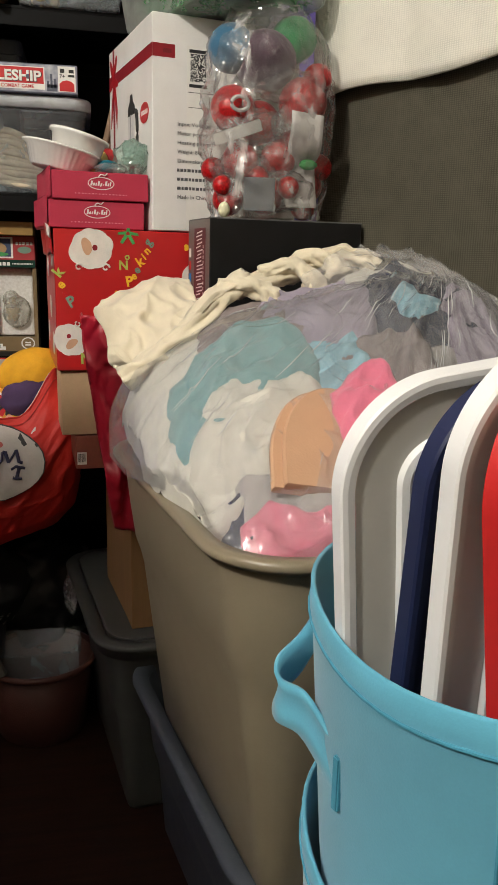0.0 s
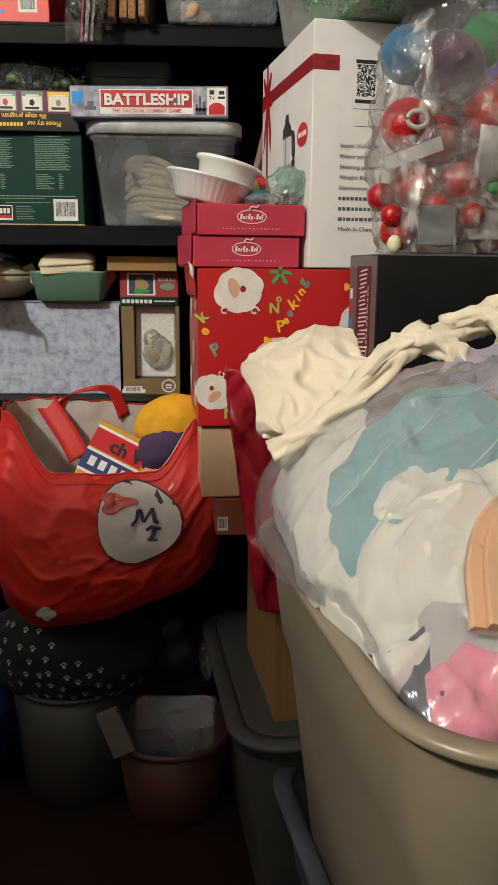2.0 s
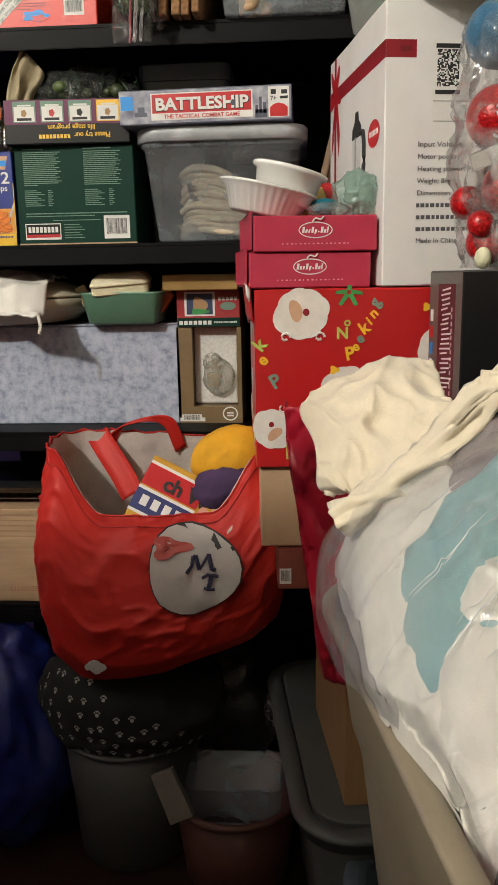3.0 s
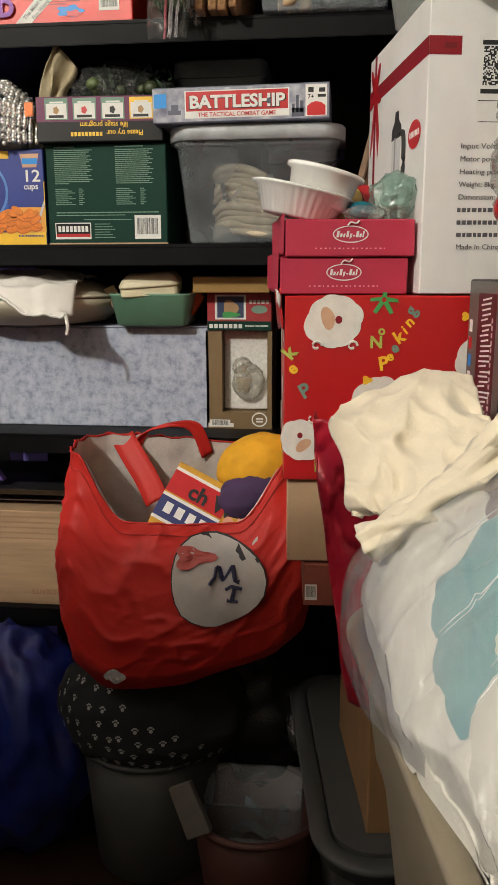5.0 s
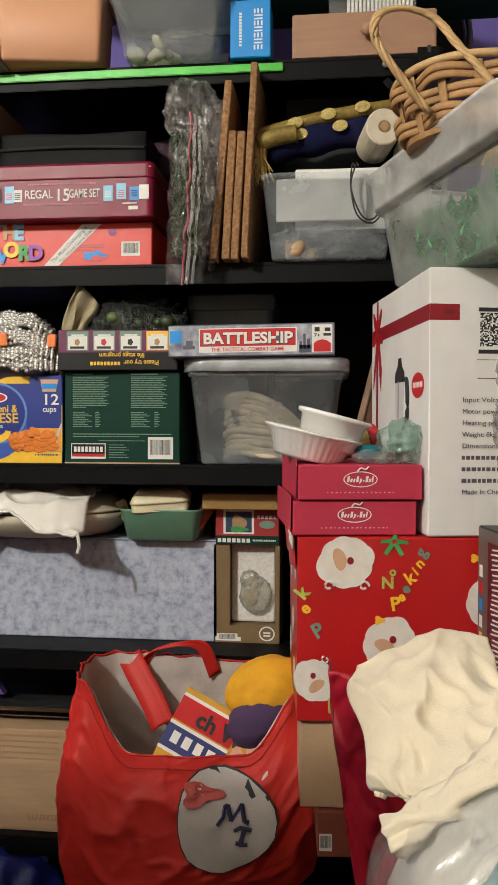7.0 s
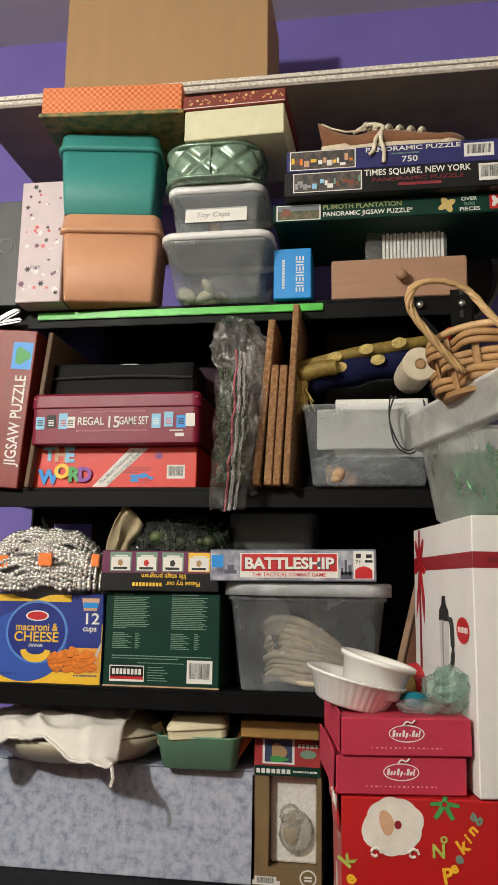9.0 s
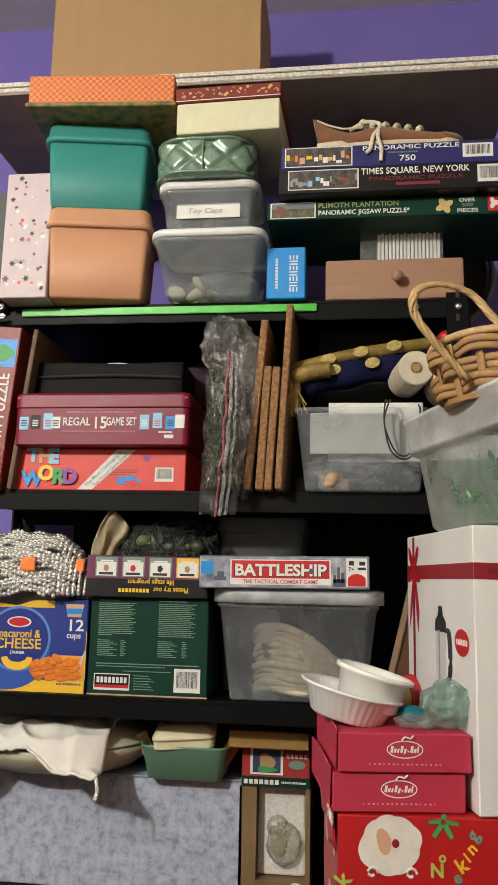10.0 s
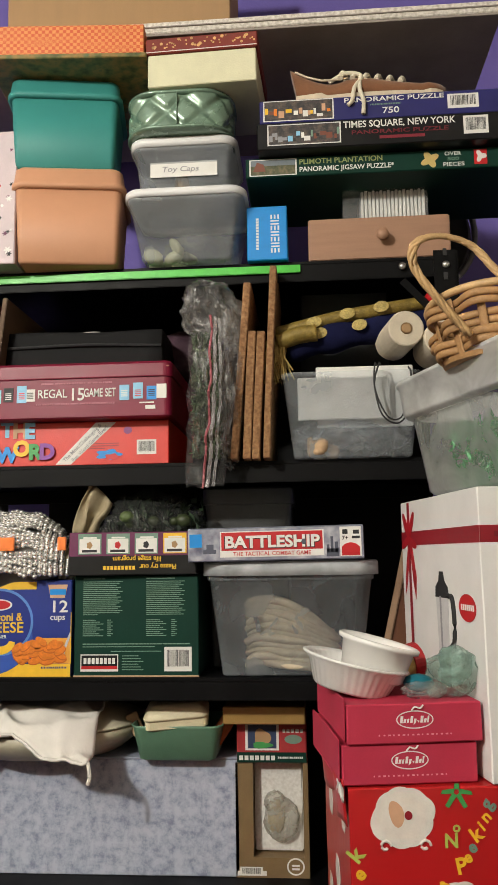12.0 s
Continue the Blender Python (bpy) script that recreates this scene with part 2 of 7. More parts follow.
def shape(name, pts, material, parent, y=0.0, d=0.0015, m=None, label=""):
    """A flat printed patch with the given outline (x, z)."""
    bm = bmesh.new()
    back = [bm.verts.new((x, y * THIN + 0.0002, z)) for x, z in pts]
    front = [bm.verts.new((x, (y - d) * THIN, z)) for x, z in pts]
    bm.faces.new(front)
    bm.faces.new(back[::-1])
    for i in range(len(pts)):
        j = (i + 1) % len(pts)
        bm.faces.new((back[i], back[j], front[j], front[i]))
    if m:
        bmesh.ops.transform(bm, matrix=m, verts=bm.verts[:])
    return part(name, bm, material, parent, label)


def oval(cx, cz, rx, rz, n=24, wob=0.0, k=7, turn=0.0):
    out = []
    for i in range(n):
        a = 2 * math.pi * i / n
        s = 1 + wob * math.cos(k * a)
        x, z = rx * s * math.cos(a), rz * s * math.sin(a)
        c, q = math.cos(turn), math.sin(turn)
        out.append((cx + x * c - z * q, cz + x * q + z * c))
    return out


def text(words, x, z, size, material, parent, y=0.0, width=None, align="LEFT", turn=0.0, m=None, name="lettering", shear=0.0, bold=0.014):
    """Raised lettering in the built-in font with its left (or middle) baseline at x, z."""
    cu = bpy.data.curves.new("lettering", "FONT")
    cu.body, cu.size, cu.align_x, cu.extrude, cu.shear, cu.resolution_u, cu.offset = words, size, align, 0.0002, shear, 3, size * bold
    tmp = bpy.data.objects.new("lettering", cu)
    scene.collection.objects.link(tmp)
    bpy.context.view_layer.update()
    me = bpy.data.meshes.new_from_object(tmp.evaluated_get(bpy.context.evaluated_depsgraph_get()))
    bpy.data.objects.remove(tmp)
    xs = [v.co.x for v in me.vertices]
    k = width / (max(xs) - min(xs)) if width and xs else 1.0
    t = pose(x, (y - 0.0022) * THIN, z, 90, 0, 0) @ pose(0, 0, 0, 0, 0, turn) @ Matrix.Diagonal((k, 1, 1, 1))
    me.transform((m or Matrix()) @ t)
    me.materials.clear()
    return link(name, me, material, parent)


def bars(rects, material, parent, y=0.0, name="print", d=0.0014, m=None):
    bm = bmesh.new()
    for x0, z0, x1, z1 in rects:
        add_box(bm, x0, (y - d) * THIN, z0, x1, y * THIN + 0.0002, z1)
    if m:
        bmesh.ops.transform(bm, matrix=m, verts=bm.verts[:])
    return part(name, bm, material, parent)


def lines(x0, x1, z_top, n, gap, h, seed=1, lo=0.6):
    r = random.Random(seed)
    return [(x0, z_top - i * gap - h, x0 + (x1 - x0) * r.uniform(lo, 1), z_top - i * gap) for i in range(n)]


def words_row(x0, x1, z, h, seed=1, lo=0.006, hi=0.016):
    """Unreadable lettering: a row of short bars."""
    r, x, out = random.Random(seed), x0, []
    while x < x1:
        w = r.uniform(lo, hi) * h * 60
        out.append((x, z, min(x + w, x1), z + h))
        x += w + h * 0.35
    return out


def barcode(x0, z0, x1, z1, parent, y=0.0, seed=1, m=None, upright=True):
    flat("barcode_label", x0, z0, x1, z1, PAPER, parent, y, m=m)
    r, out = random.Random(seed), []
    a, b = (x0, x1) if upright else (z0, z1)
    p, span = a + (b - a) * 0.1, (b - a) * 0.8
    while p < a + (b - a) * 0.9:
        w = span * r.uniform(0.012, 0.035)
        out.append((p, z0 + (z1 - z0) * 0.2, p + w, z1 - (z1 - z0) * 0.12) if upright else (x0 + (x1 - x0) * 0.2, p, x1 - (x1 - x0) * 0.12, p + w))
        p += w + span * r.uniform(0.012, 0.03)
    bars(out, INK, parent, y - 0.0012, "barcode", 0.0006, m)



# ---- room ----
def slab(name, x0, y0, z0, x1, y1, z1, material, label, category):
    ob = part(name, box(x0, y0, z0, x1, y1, z1, 0), material, None)
    return tagged(ob, label, category, kind="structure")


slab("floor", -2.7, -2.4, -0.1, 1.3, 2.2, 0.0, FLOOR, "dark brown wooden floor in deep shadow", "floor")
slab("ceiling", -2.7, -2.4, 2.665, 1.3, 2.2, 2.76, CEIL, "plain white painted ceiling", "ceiling")
slab("wall_north", -2.7, 2.10, 0.0, 1.3, 2.2, 2.665, PURPLE, "bright purple painted wall behind the shelves", "wall")
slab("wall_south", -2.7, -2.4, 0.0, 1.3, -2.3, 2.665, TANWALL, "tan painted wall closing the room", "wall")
slab("wall_west", -2.7, -2.3, 0.0, -2.6, 2.10, 2.665, TANWALL, "tan painted side wall", "wall")
slab("wall_east", 1.2, -2.3, 0.0, 1.3, 2.10, 2.665, TANWALL, "tan painted side wall", "wall")

# Two unseen walls, added only to keep lamplight off the lower things.
slab("shade_wall_tall", -2.6, 0.56, 0.0, -0.34, 0.64, 1.36, TANWALL, "plain tan half-height wall, added unseen to shade the lower shelves", "wall")
slab("shade_wall_low", -0.40, -2.3, 0.0, -0.34, 0.559, 1.10, TANWALL, "plain tan low wall, added unseen to shade the tote and baskets", "wall")


# ---- black steel shelving unit ----
SX0, SX1, SY0, SY1 = -0.70, 0.222, 1.645, 2.05
LEVELS = (0.13, 0.452, 0.775, 1.092, 1.425, 1.752)


def shelving():
    unit = thing("shelving_unit", pose(0, 0, 0), "black steel shelving unit with six loaded shelves", "shelf")
    for z in LEVELS:
        top = part("shelf", box(SX0, SY0, z - 0.006, SX1, SY1, z, 0.001), STEEL, unit)
        part("shelf_lip", box(SX0, SY0, z - 0.034, SX1, SY0 + 0.004, z - 0.0062, 0.001), STEEL, top)
        part("shelf_lip", box(SX0, SY1 - 0.004, z - 0.034, SX1, SY1, z - 0.0062, 0.001), STEEL, top)
    # Black sheet added here; it stands in for the shade behind the shelves.
    part("dark_backing", box(-0.575, SY1 + 0.001, 0.10, SX1, SY1 + 0.006, 1.75, 0.0005), STEEL, unit)
    slot_mesh = bpy.data.meshes.new("slot")
    bm = box(-0.003, -0.0006, -0.006, 0.003, 0.0006, 0.006, 0)
    bm.to_mesh(slot_mesh)
    bm.free()
    for x, sx in ((SX0, 1), (SX1, -1)):
        for y, sy in ((SY0, 1), (SY1, -1)):
            bm = bmesh.new()
            add_box(bm, min(x, x - sx * 0.004), min(y, y + sy * 0.035), 0, max(x, x - sx * 0.004), max(y, y + sy * 0.035), 1.76)
            add_box(bm, min(x, x + sx * 0.035), min(y - sy * 0.004, y - sy * 0.0005), 0, max(x, x + sx * 0.035), max(y - sy * 0.004, y - sy * 0.0005), 1.76)
            post = part("post", bm, STEEL, unit)
            for i in range(20, 44):
                slot = link("slot", slot_mesh, INK, post) if not slot_mesh.materials else new("slot", slot_mesh)
                slot.parent = post
                slot.location = (x + sx * 0.017, y - sy * 0.0052, 0.036 + i * 0.04)
    bolt = mat("zinc_bolt", (0.6, 0.6, 0.6), 0.3, 0.9)
    for x in (SX0 + 0.05, SX1 - 0.085, SX1 - 0.016):
        bm = lathe([(0.0008, 0), (0.0062, 0), (0.0058, 0.0025), (0.0008, 0.004)], 12)
        bmesh.ops.transform(bm, matrix=pose(x, SY0 - 0.005, 1.735, 90), verts=bm.verts[:])
        part("bolt", bm, bolt, unit, smooth=True)
    bm = box(-0.006, 0, 0, 0.006, 0.004, 0.13, 0.001, m=pose(SX1 - 0.085, SY0 + 0.004, 1.715, 0, 138, 0))
    part("brace", bm, STEEL, unit)
    return unit


shelving()
tape = thing("green_strip", pose(0, 0, 0), "bright green plastic edge strip on the shelf front", "strip")
part("strip", box(-0.548, SY0 - 0.006, 1.732, -0.027, SY0 - 0.0005, 1.745, 0.001), mat("lime_plastic", (0.07, 0.55, 0.05), 0.4), tape)
clamp = thing("spring_clamp", pose(-0.60, SY0 - 0.01, 1.728), "silver metal spring clamp on the shelf edge", "clamp")
ZINC = mat("bright_metal", (0.42, 0.42, 0.43), 0.42, 0.9)
part("jaw", box(-0.03, -0.012, 0.0, 0.028, 0.004, 0.012, 0.003, m=pose(0, 0, 0.004, 0, -28)), ZINC, clamp)
part("handle", box(-0.03, -0.012, 0.0, 0.028, -0.004, 0.008, 0.003, m=pose(0, 0, -0.006, 0, -8)), ZINC, clamp)

# ---- board and carton above the shelves ----
board = thing("foam_board", pose(-0.19, 1.60, 2.140, 0, 0, 0), "wide speckled grey board laid across the box tops", "board")
part("face", worn_box(-0.50, 0.0, 0.004, 0.50, 0.42, 0.024, 0.002, 8), FOAM, board)
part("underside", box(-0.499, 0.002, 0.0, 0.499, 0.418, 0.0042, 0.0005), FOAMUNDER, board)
bm = bmesh.new()
add_box(bm, -0.5, -0.0022, 0.0125, 0.5, -0.0006, 0.0145)
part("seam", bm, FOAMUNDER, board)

carton = thing("carton", pose(-0.375, 1.80, 2.168), "plain brown cardboard carton on the top board", "carton")
part("body", worn_box(-0.222, 0, 0, 0.222, 0.20, 0.37, 0.002, 6, 2.0), CARD, carton)


def carded(name, x, y, z, w, d, h, material, label, category="box", rz=0.0, amp=0.0015, seed=1.0, rx=0.0, ry=0.0, group=""):
    """A card box with its front-bottom middle at x, y, z."""
    t = thing(name, pose(x, y, z, rx, ry, rz), label, category, group)
    part("body", worn_box(-w / 2, 0, 0, w / 2, d, h, amp, 5, seed), material, t)
    return t


# ---- top shelf ----
Z5 = LEVELS[5]
teal = thing("recipe_tin", pose(-0.413, 1.600, 1.917, 0, 0, 9), "teal green plastic recipe box with hinged lid", "box", "recipe boxes")
TEAL = mat("teal_plastic", (0.045, 0.27, 0.25), 0.5, 0, 0.03, 30, 0.0, spec=0.4)


def recipe_box(t, w, d, h, material):
    cap = h * 0.78
    bm = tub([(0.016, 0.0), (0.011, 0.004), (0.004, cap)], w, d, 0.018)
    bmesh.ops.translate(bm, vec=(0, d / 2, 0), verts=bm.verts[:])
    part("body", bm, material, t, smooth=True)
    bm = tub([(0.003, cap - 0.003), (-0.003, cap - 0.002), (-0.003, cap + 0.006), (0.0, cap + 0.008), (0.003, h - 0.005), (0.009, h)], w, d, 0.02)
    bmesh.ops.translate(bm, vec=(0, d / 2, 0), verts=bm.verts[:])
    part("lid", bm, material, t, smooth=True)


recipe_box(teal, 0.185, 0.14, 0.157, TEAL)
peach = thing("recipe_tin", pose(-0.404, 1.600, Z5, 0, 0, 9), "peach plastic recipe box standing on the shelf", "box", "recipe boxes")
recipe_box(peach, 0.182, 0.15, 0.164, mat("peach_plastic", (0.60, 0.31, 0.18), 0.5, 0, 0.03, 30, 0.0, spec=0.4))

ob = thing("gift_box", pose(-0.397, 1.555, 2.0755, 0, 0, 4), "flat orange checked gift box with a botanical base", "box")
CHECK = mottled("orange_check_paper", [(0.30, (0.60, 0.10, 0.03)), (0.5, (0.64, 0.14, 0.04)), (0.62, (0.72, 0.29, 0.09))], 1.0, 0.6, "ShaderNodeTexChecker", 0.02)
cn = CHECK.node_tree.nodes["Checker Texture"]
cn.inputs["Scale"].default_value = 175
cn.inputs["Color1"].default_value, cn.inputs["Color2"].default_value = (0.25, 0.25, 0.25, 1), (0.75, 0.75, 0.75, 1)
BOTANIC = mottled("botanical_print", [(0.3, (0.04, 0.05, 0.02)), (0.45, (0.14, 0.15, 0.05)), (0.6, (0.32, 0.20, 0.06)), (0.75, (0.08, 0.15, 0.07))], 45.0, 0.6, Detail=4.0)
part("base", worn_box(-0.131, -0.004, 0.0, 0.131, 0.25, 0.008, 0.001, 4), BOTANIC, ob)
part("lid", worn_box(-0.127, 0, 0.0085, 0.127, 0.252, 0.0605, 0.001, 5), CHECK, ob)

ob = thing("gift_box", pose(-0.177, 1.56, 2.024, 0, 0, -2), "cream gift box with a dotted dark red lid", "box")
CREAM = mat("cream_card", (0.70, 0.68, 0.47), 0.6, 0, 0.06)
part("base", worn_box(-0.088, 0.003, 0, 0.088, 0.17, 0.056, 0.001, 5), CREAM, ob)
lid = part("lid", worn_box(-0.091, 0, 0.0565, 0.091, 0.173, 0.083, 0.001, 5), mat("dark_red_card", (0.20, 0.02, 0.01), 0.6), ob)
r = random.Random(4)
bm = bmesh.new()
for i in range(44):
    x, z, s = r.uniform(-0.086, 0.086), r.uniform(0.064, 0.079), r.uniform(0.0012, 0.003)
    bmesh.ops.create_circle(bm, cap_ends=True, radius=s, segments=10, matrix=pose(x, -0.0006 - 0.00001 * i, z, 90))
part("dots", bm, mat("floral_dots", (0.72, 0.42, 0.16), 0.6, var=0.6, grain=120), lid)
bars([(-0.09, 0.0585, 0.09, 0.0598)], PAPER, lid)

quilt = thing("sewing_basket", pose(-0.219, 1.575, 1.956), "small oval sage green quilted satin basket", "basket")
SATIN = mat("sage_satin", (0.20, 0.31, 0.23), 0.25, 0.3, 0.2, 30, 0.1, spec=0.9)
W, D = 0.172, 0.13


def quilted(u, v):
    a = 2 * math.pi * u
    c, s = math.cos(a), math.sin(a)
    k = (abs(c) ** 3.2 + abs(s) ** 3.2) ** (-1 / 3.2)
    per = a * 0.085 / 0.03
    puff = 0.005 * min(1, abs(math.sin(per * 1.6 + v * 3.4)) * 1.6) * min(1, abs(math.sin(per * 1.6 - v * 3.4)) * 1.6)
    f = k * (1 + (puff - 0.003) / 0.07)
    return (W / 2 * c * f, D / 2 + D / 2 * s * f, 0.003 + 0.060 * v)


part("side", sheet(quilted, 200, 22, close_u=True), SATIN, quilt, smooth=True)
for z in (0.0, 0.060):
    bm = loft([[((x), y + D / 2, zz) for x, y in rrect(W + e, D + e, 0.055, 10)] for e, zz in ((0.0, z), (0.008, z + 0.002), (0.008, z + 0.006), (0.0, z + 0.008))])
    part("rim", bm, SATIN, quilt, smooth=True)
part("seam", box(-0.001, -0.0045, 0.006, 0.001, 0.002, 0.062, 0.0005), SATIN, quilt)

FROST = clear("frosted_clear_plastic", (0.80, 0.87, 0.93), 0.22, 0.2, 0.03)
GLASSY = clear("clear_plastic", (0.90, 0.92, 0.93), 0.12, 0.08, 0.05)
LIDWHITE = mat("white_plastic", (0.76, 0.76, 0.77), 0.4, 0, 0.03, 20, 0.0)


def clear_tub(name, x, y, z, w, d, h, r, label, lid_material, lid_h=0.012, taper=0.012, material=FROST, rz=0.0, over=0.005, group=""):
    t = thing(name, pose(x, y, z, 0, 0, rz), label, "storage tub", group)
    shift = lambda b: bmesh.ops.translate(b, vec=(0, d / 2, 0), verts=b.verts[:])
    bm = tub([(taper + 0.004, 0), (taper, 0.004), (0.003, h - lid_h - 0.008), (-0.001, h - lid_h - 0.007), (-0.001, h - lid_h - 0.0005)], w, d, r, lid_material is None)
    shift(bm)
    if lid_material is not None:
        bm.faces.ensure_lookup_table()
        bmesh.ops.delete(bm, geom=[bm.faces[-1]], context="FACES_ONLY")
    part("body", bm, material, t, smooth=True)
    if lid_material:
        bm = tub([(0.0, h - lid_h), (-over, h - lid_h), (-over, h - 0.003), (-over + 0.003, h), (0.006, h), (0.009, h - 0.003)], w, d, r + over)
        bm.faces.ensure_lookup_table()
        bmesh.ops.delete(bm, geom=[f for f in bm.faces if len(f.verts) > 4 and f.calc_center_median().z < h - lid_h + 0.001], context="FACES_ONLY")
        shift(bm)
        part("lid", bm, lid_material, t, smooth=True)
    return t


def pile(t, name, x0, x1, y0, y1, z0, n, size, material, seed=1, label="", amp=0.3):
    """Loose odds and ends inside a container."""
    r = random.Random(seed)
    bm = bmesh.new()
    for i in range(n):
        c = (r.uniform(x0, x1), r.uniform(y0, y1), z0 + r.uniform(0, size * 1.2))
        b = blob(c, [size * r.uniform(0.6, 1.4) for _ in range(3)], amp, 2.0, seed + i, 2, (r.uniform(0, 180), r.uniform(0, 180), 0))
        me = bpy.data.meshes.new("tmp")
        b.to_mesh(me)
        b.free()
        bm.from_mesh(me)
        bpy.data.meshes.remove(me)
    return part(name, bm, material, t, label, smooth=True)


toy = clear_tub("toy_tub", -0.214, 1.60, 1.866, 0.168, 0.15, 0.09, 0.018, "small clear plastic tub with white lid and paper label", LIDWHITE, 0.016)
flat("label", -0.054, 0.024, 0.056, 0.050, PAPER, toy, y=0.006 / THIN)
text("Toy Caps", -0.036, 0.033, 0.013, GREYINK, toy, y=0.0060 / THIN - 0.001, width=0.060, shear=0.2, bold=0.0)
pile(toy, "contents", -0.02, 0.03, 0.03, 0.08, 0.012, 5, 0.012, CARD, 3, "small brown wooden toys")
toy2 = clear_tub("toy_tub", -0.211, 1.595, Z5 + 0.0005, 0.190, 0.16, 0.1135, 0.018, "clear plastic tub with white lid and oddments", LIDWHITE, 0.014, 0.022)
pile(toy2, "contents", -0.06, 0.0, 0.03, 0.12, 0.012, 9, 0.013, CREAM, 5, "cream oddments in a bag")
part("bag", blob((0.02, 0.06, 0.03), (0.06, 0.04, 0.022), 0.35, 2.4, 8), clear("crumpled_bag_film", (0.95, 0.95, 0.95), 0.1, 0.08, 0.8, 60.0), toy2, smooth=True)

sit = carded("small_box", -0.080, 1.632, Z5, 0.066, 0.06, 0.092, SKY, "bright blue card box with white sideways print", amp=0.0006)
for i in range(7):
    z = 0.077 - i * 0.0096
    bars([(0.006, z - 0.0075, 0.020, z - 0.0052), (0.006, z - 0.0022, 0.020, z)] if i % 2 else [(0.006, z - 0.0075, 0.0086, z), (0.0116, z - 0.0075, 0.0142, z), (0.0174, z - 0.0075, 0.020, z)], PAPER, sit, name="print")
bars([(-0.018, 0.018 + i * 0.005, -0.0135, 0.018 + i * 0.005 + 0.0036) for i in range(11)], PAPER, sit, name="print")

PINKFLORAL = mat("pale_pink_card", (0.58, 0.48, 0.51), 0.5, 0, 0.1, 25)
pk = carded("gift_box", -0.533, 1.60, Z5, 0.084, 0.12, 0.231, PINKFLORAL, "tall pale pink box with snowflakes and hearts")
r = random.Random(11)
for i in range(44):
    x, z = r.uniform(-0.036, 0.036), r.uniform(0.012, 0.222)
    c = r.choice((INK, RED, PAPER, PAPER, PLUM))
    s = r.uniform(0.002, 0.005) if c != RED else r.uniform(0.0015, 0.0035)
    shape("snowflake", oval(x, z, s, s, 24, 0.45 if c != RED else 0.0, 6), c, pk, d=0.0012 + i * 0.00003)
text("love", -0.018, 0.064, 0.012, GREYINK, pk, bold=0.0)
dk = carded("dark_box", -0.613, 1.612, Z5, 0.072, 0.12, 0.203, mat("charcoal_card", (0.03, 0.032, 0.036), 0.5), "dark charcoal box with a pale ring print")
bm = bmesh.new()
for i in range(24):
    a, b = 2 * math.pi * i / 24, 2 * math.pi * (i + 0.6) / 24
    add_box(bm, 0.006 + 0.013 * math.cos(a) - 0.001, -0.0014, 0.115 + 0.013 * math.sin(a) - 0.001, 0.006 + 0.013 * math.cos(a) + 0.001, 0, 0.115 + 0.013 * math.sin(a) + 0.001)
part("ring_print", bm, GREYINK, dk)

DRAWERWOOD = mat("tan_wood", (0.36, 0.20, 0.125), 0.55, 0, 0.12, 20, 0.08, stretch=(8, 8, 90))
dr = thing("drawer_box", pose(0.102, 1.647, Z5), "small tan wooden drawer box with a round knob", "box")
part("body", box(-0.115, 0, 0, 0.115, 0.16, 0.072, 0.002), DRAWERWOOD, dr)
bm = lathe([(0.004, 0), (0.004, 0.006), (0.0085, 0.010), (0.0105, 0.015), (0.009, 0.020), (0.003, 0.0225)], 20)
bmesh.ops.transform(bm, matrix=pose(0.005, 0.0005, 0.036, 90), verts=bm.verts[:])
part("knob", bm, DRAWERWOOD, dr, smooth=True)

gl = thing("ribbed_case", pose(0.116, 1.66, Z5 + 0.0722), "clear ribbed plastic case holding white strips", "case")
bm = bmesh.new()
for i in range(17):
    add_box(bm, -0.040 + i * 0.0063, 0.004, 0.004, -0.0352 + i * 0.0063, 0.05, 0.052 + 0.002 * (i % 2))
bmesh.ops.bevel(bm, geom=bm.edges[:], offset=0.001, segments=1, affect="EDGES")
part("strips", bm, PAPER, gl)
part("shell", box(-0.070, 0, 0, 0.070, 0.06, 0.062, 0.003), GLASSY, gl)


def puzzle(x, y, z, w, d, h, material, label, rz=0.0, seed=1.0):
    return carded("puzzle_box", x, y, z, w, d, h, material, label, "puzzle box", rz, 0.0008, seed, group="stacked puzzles")


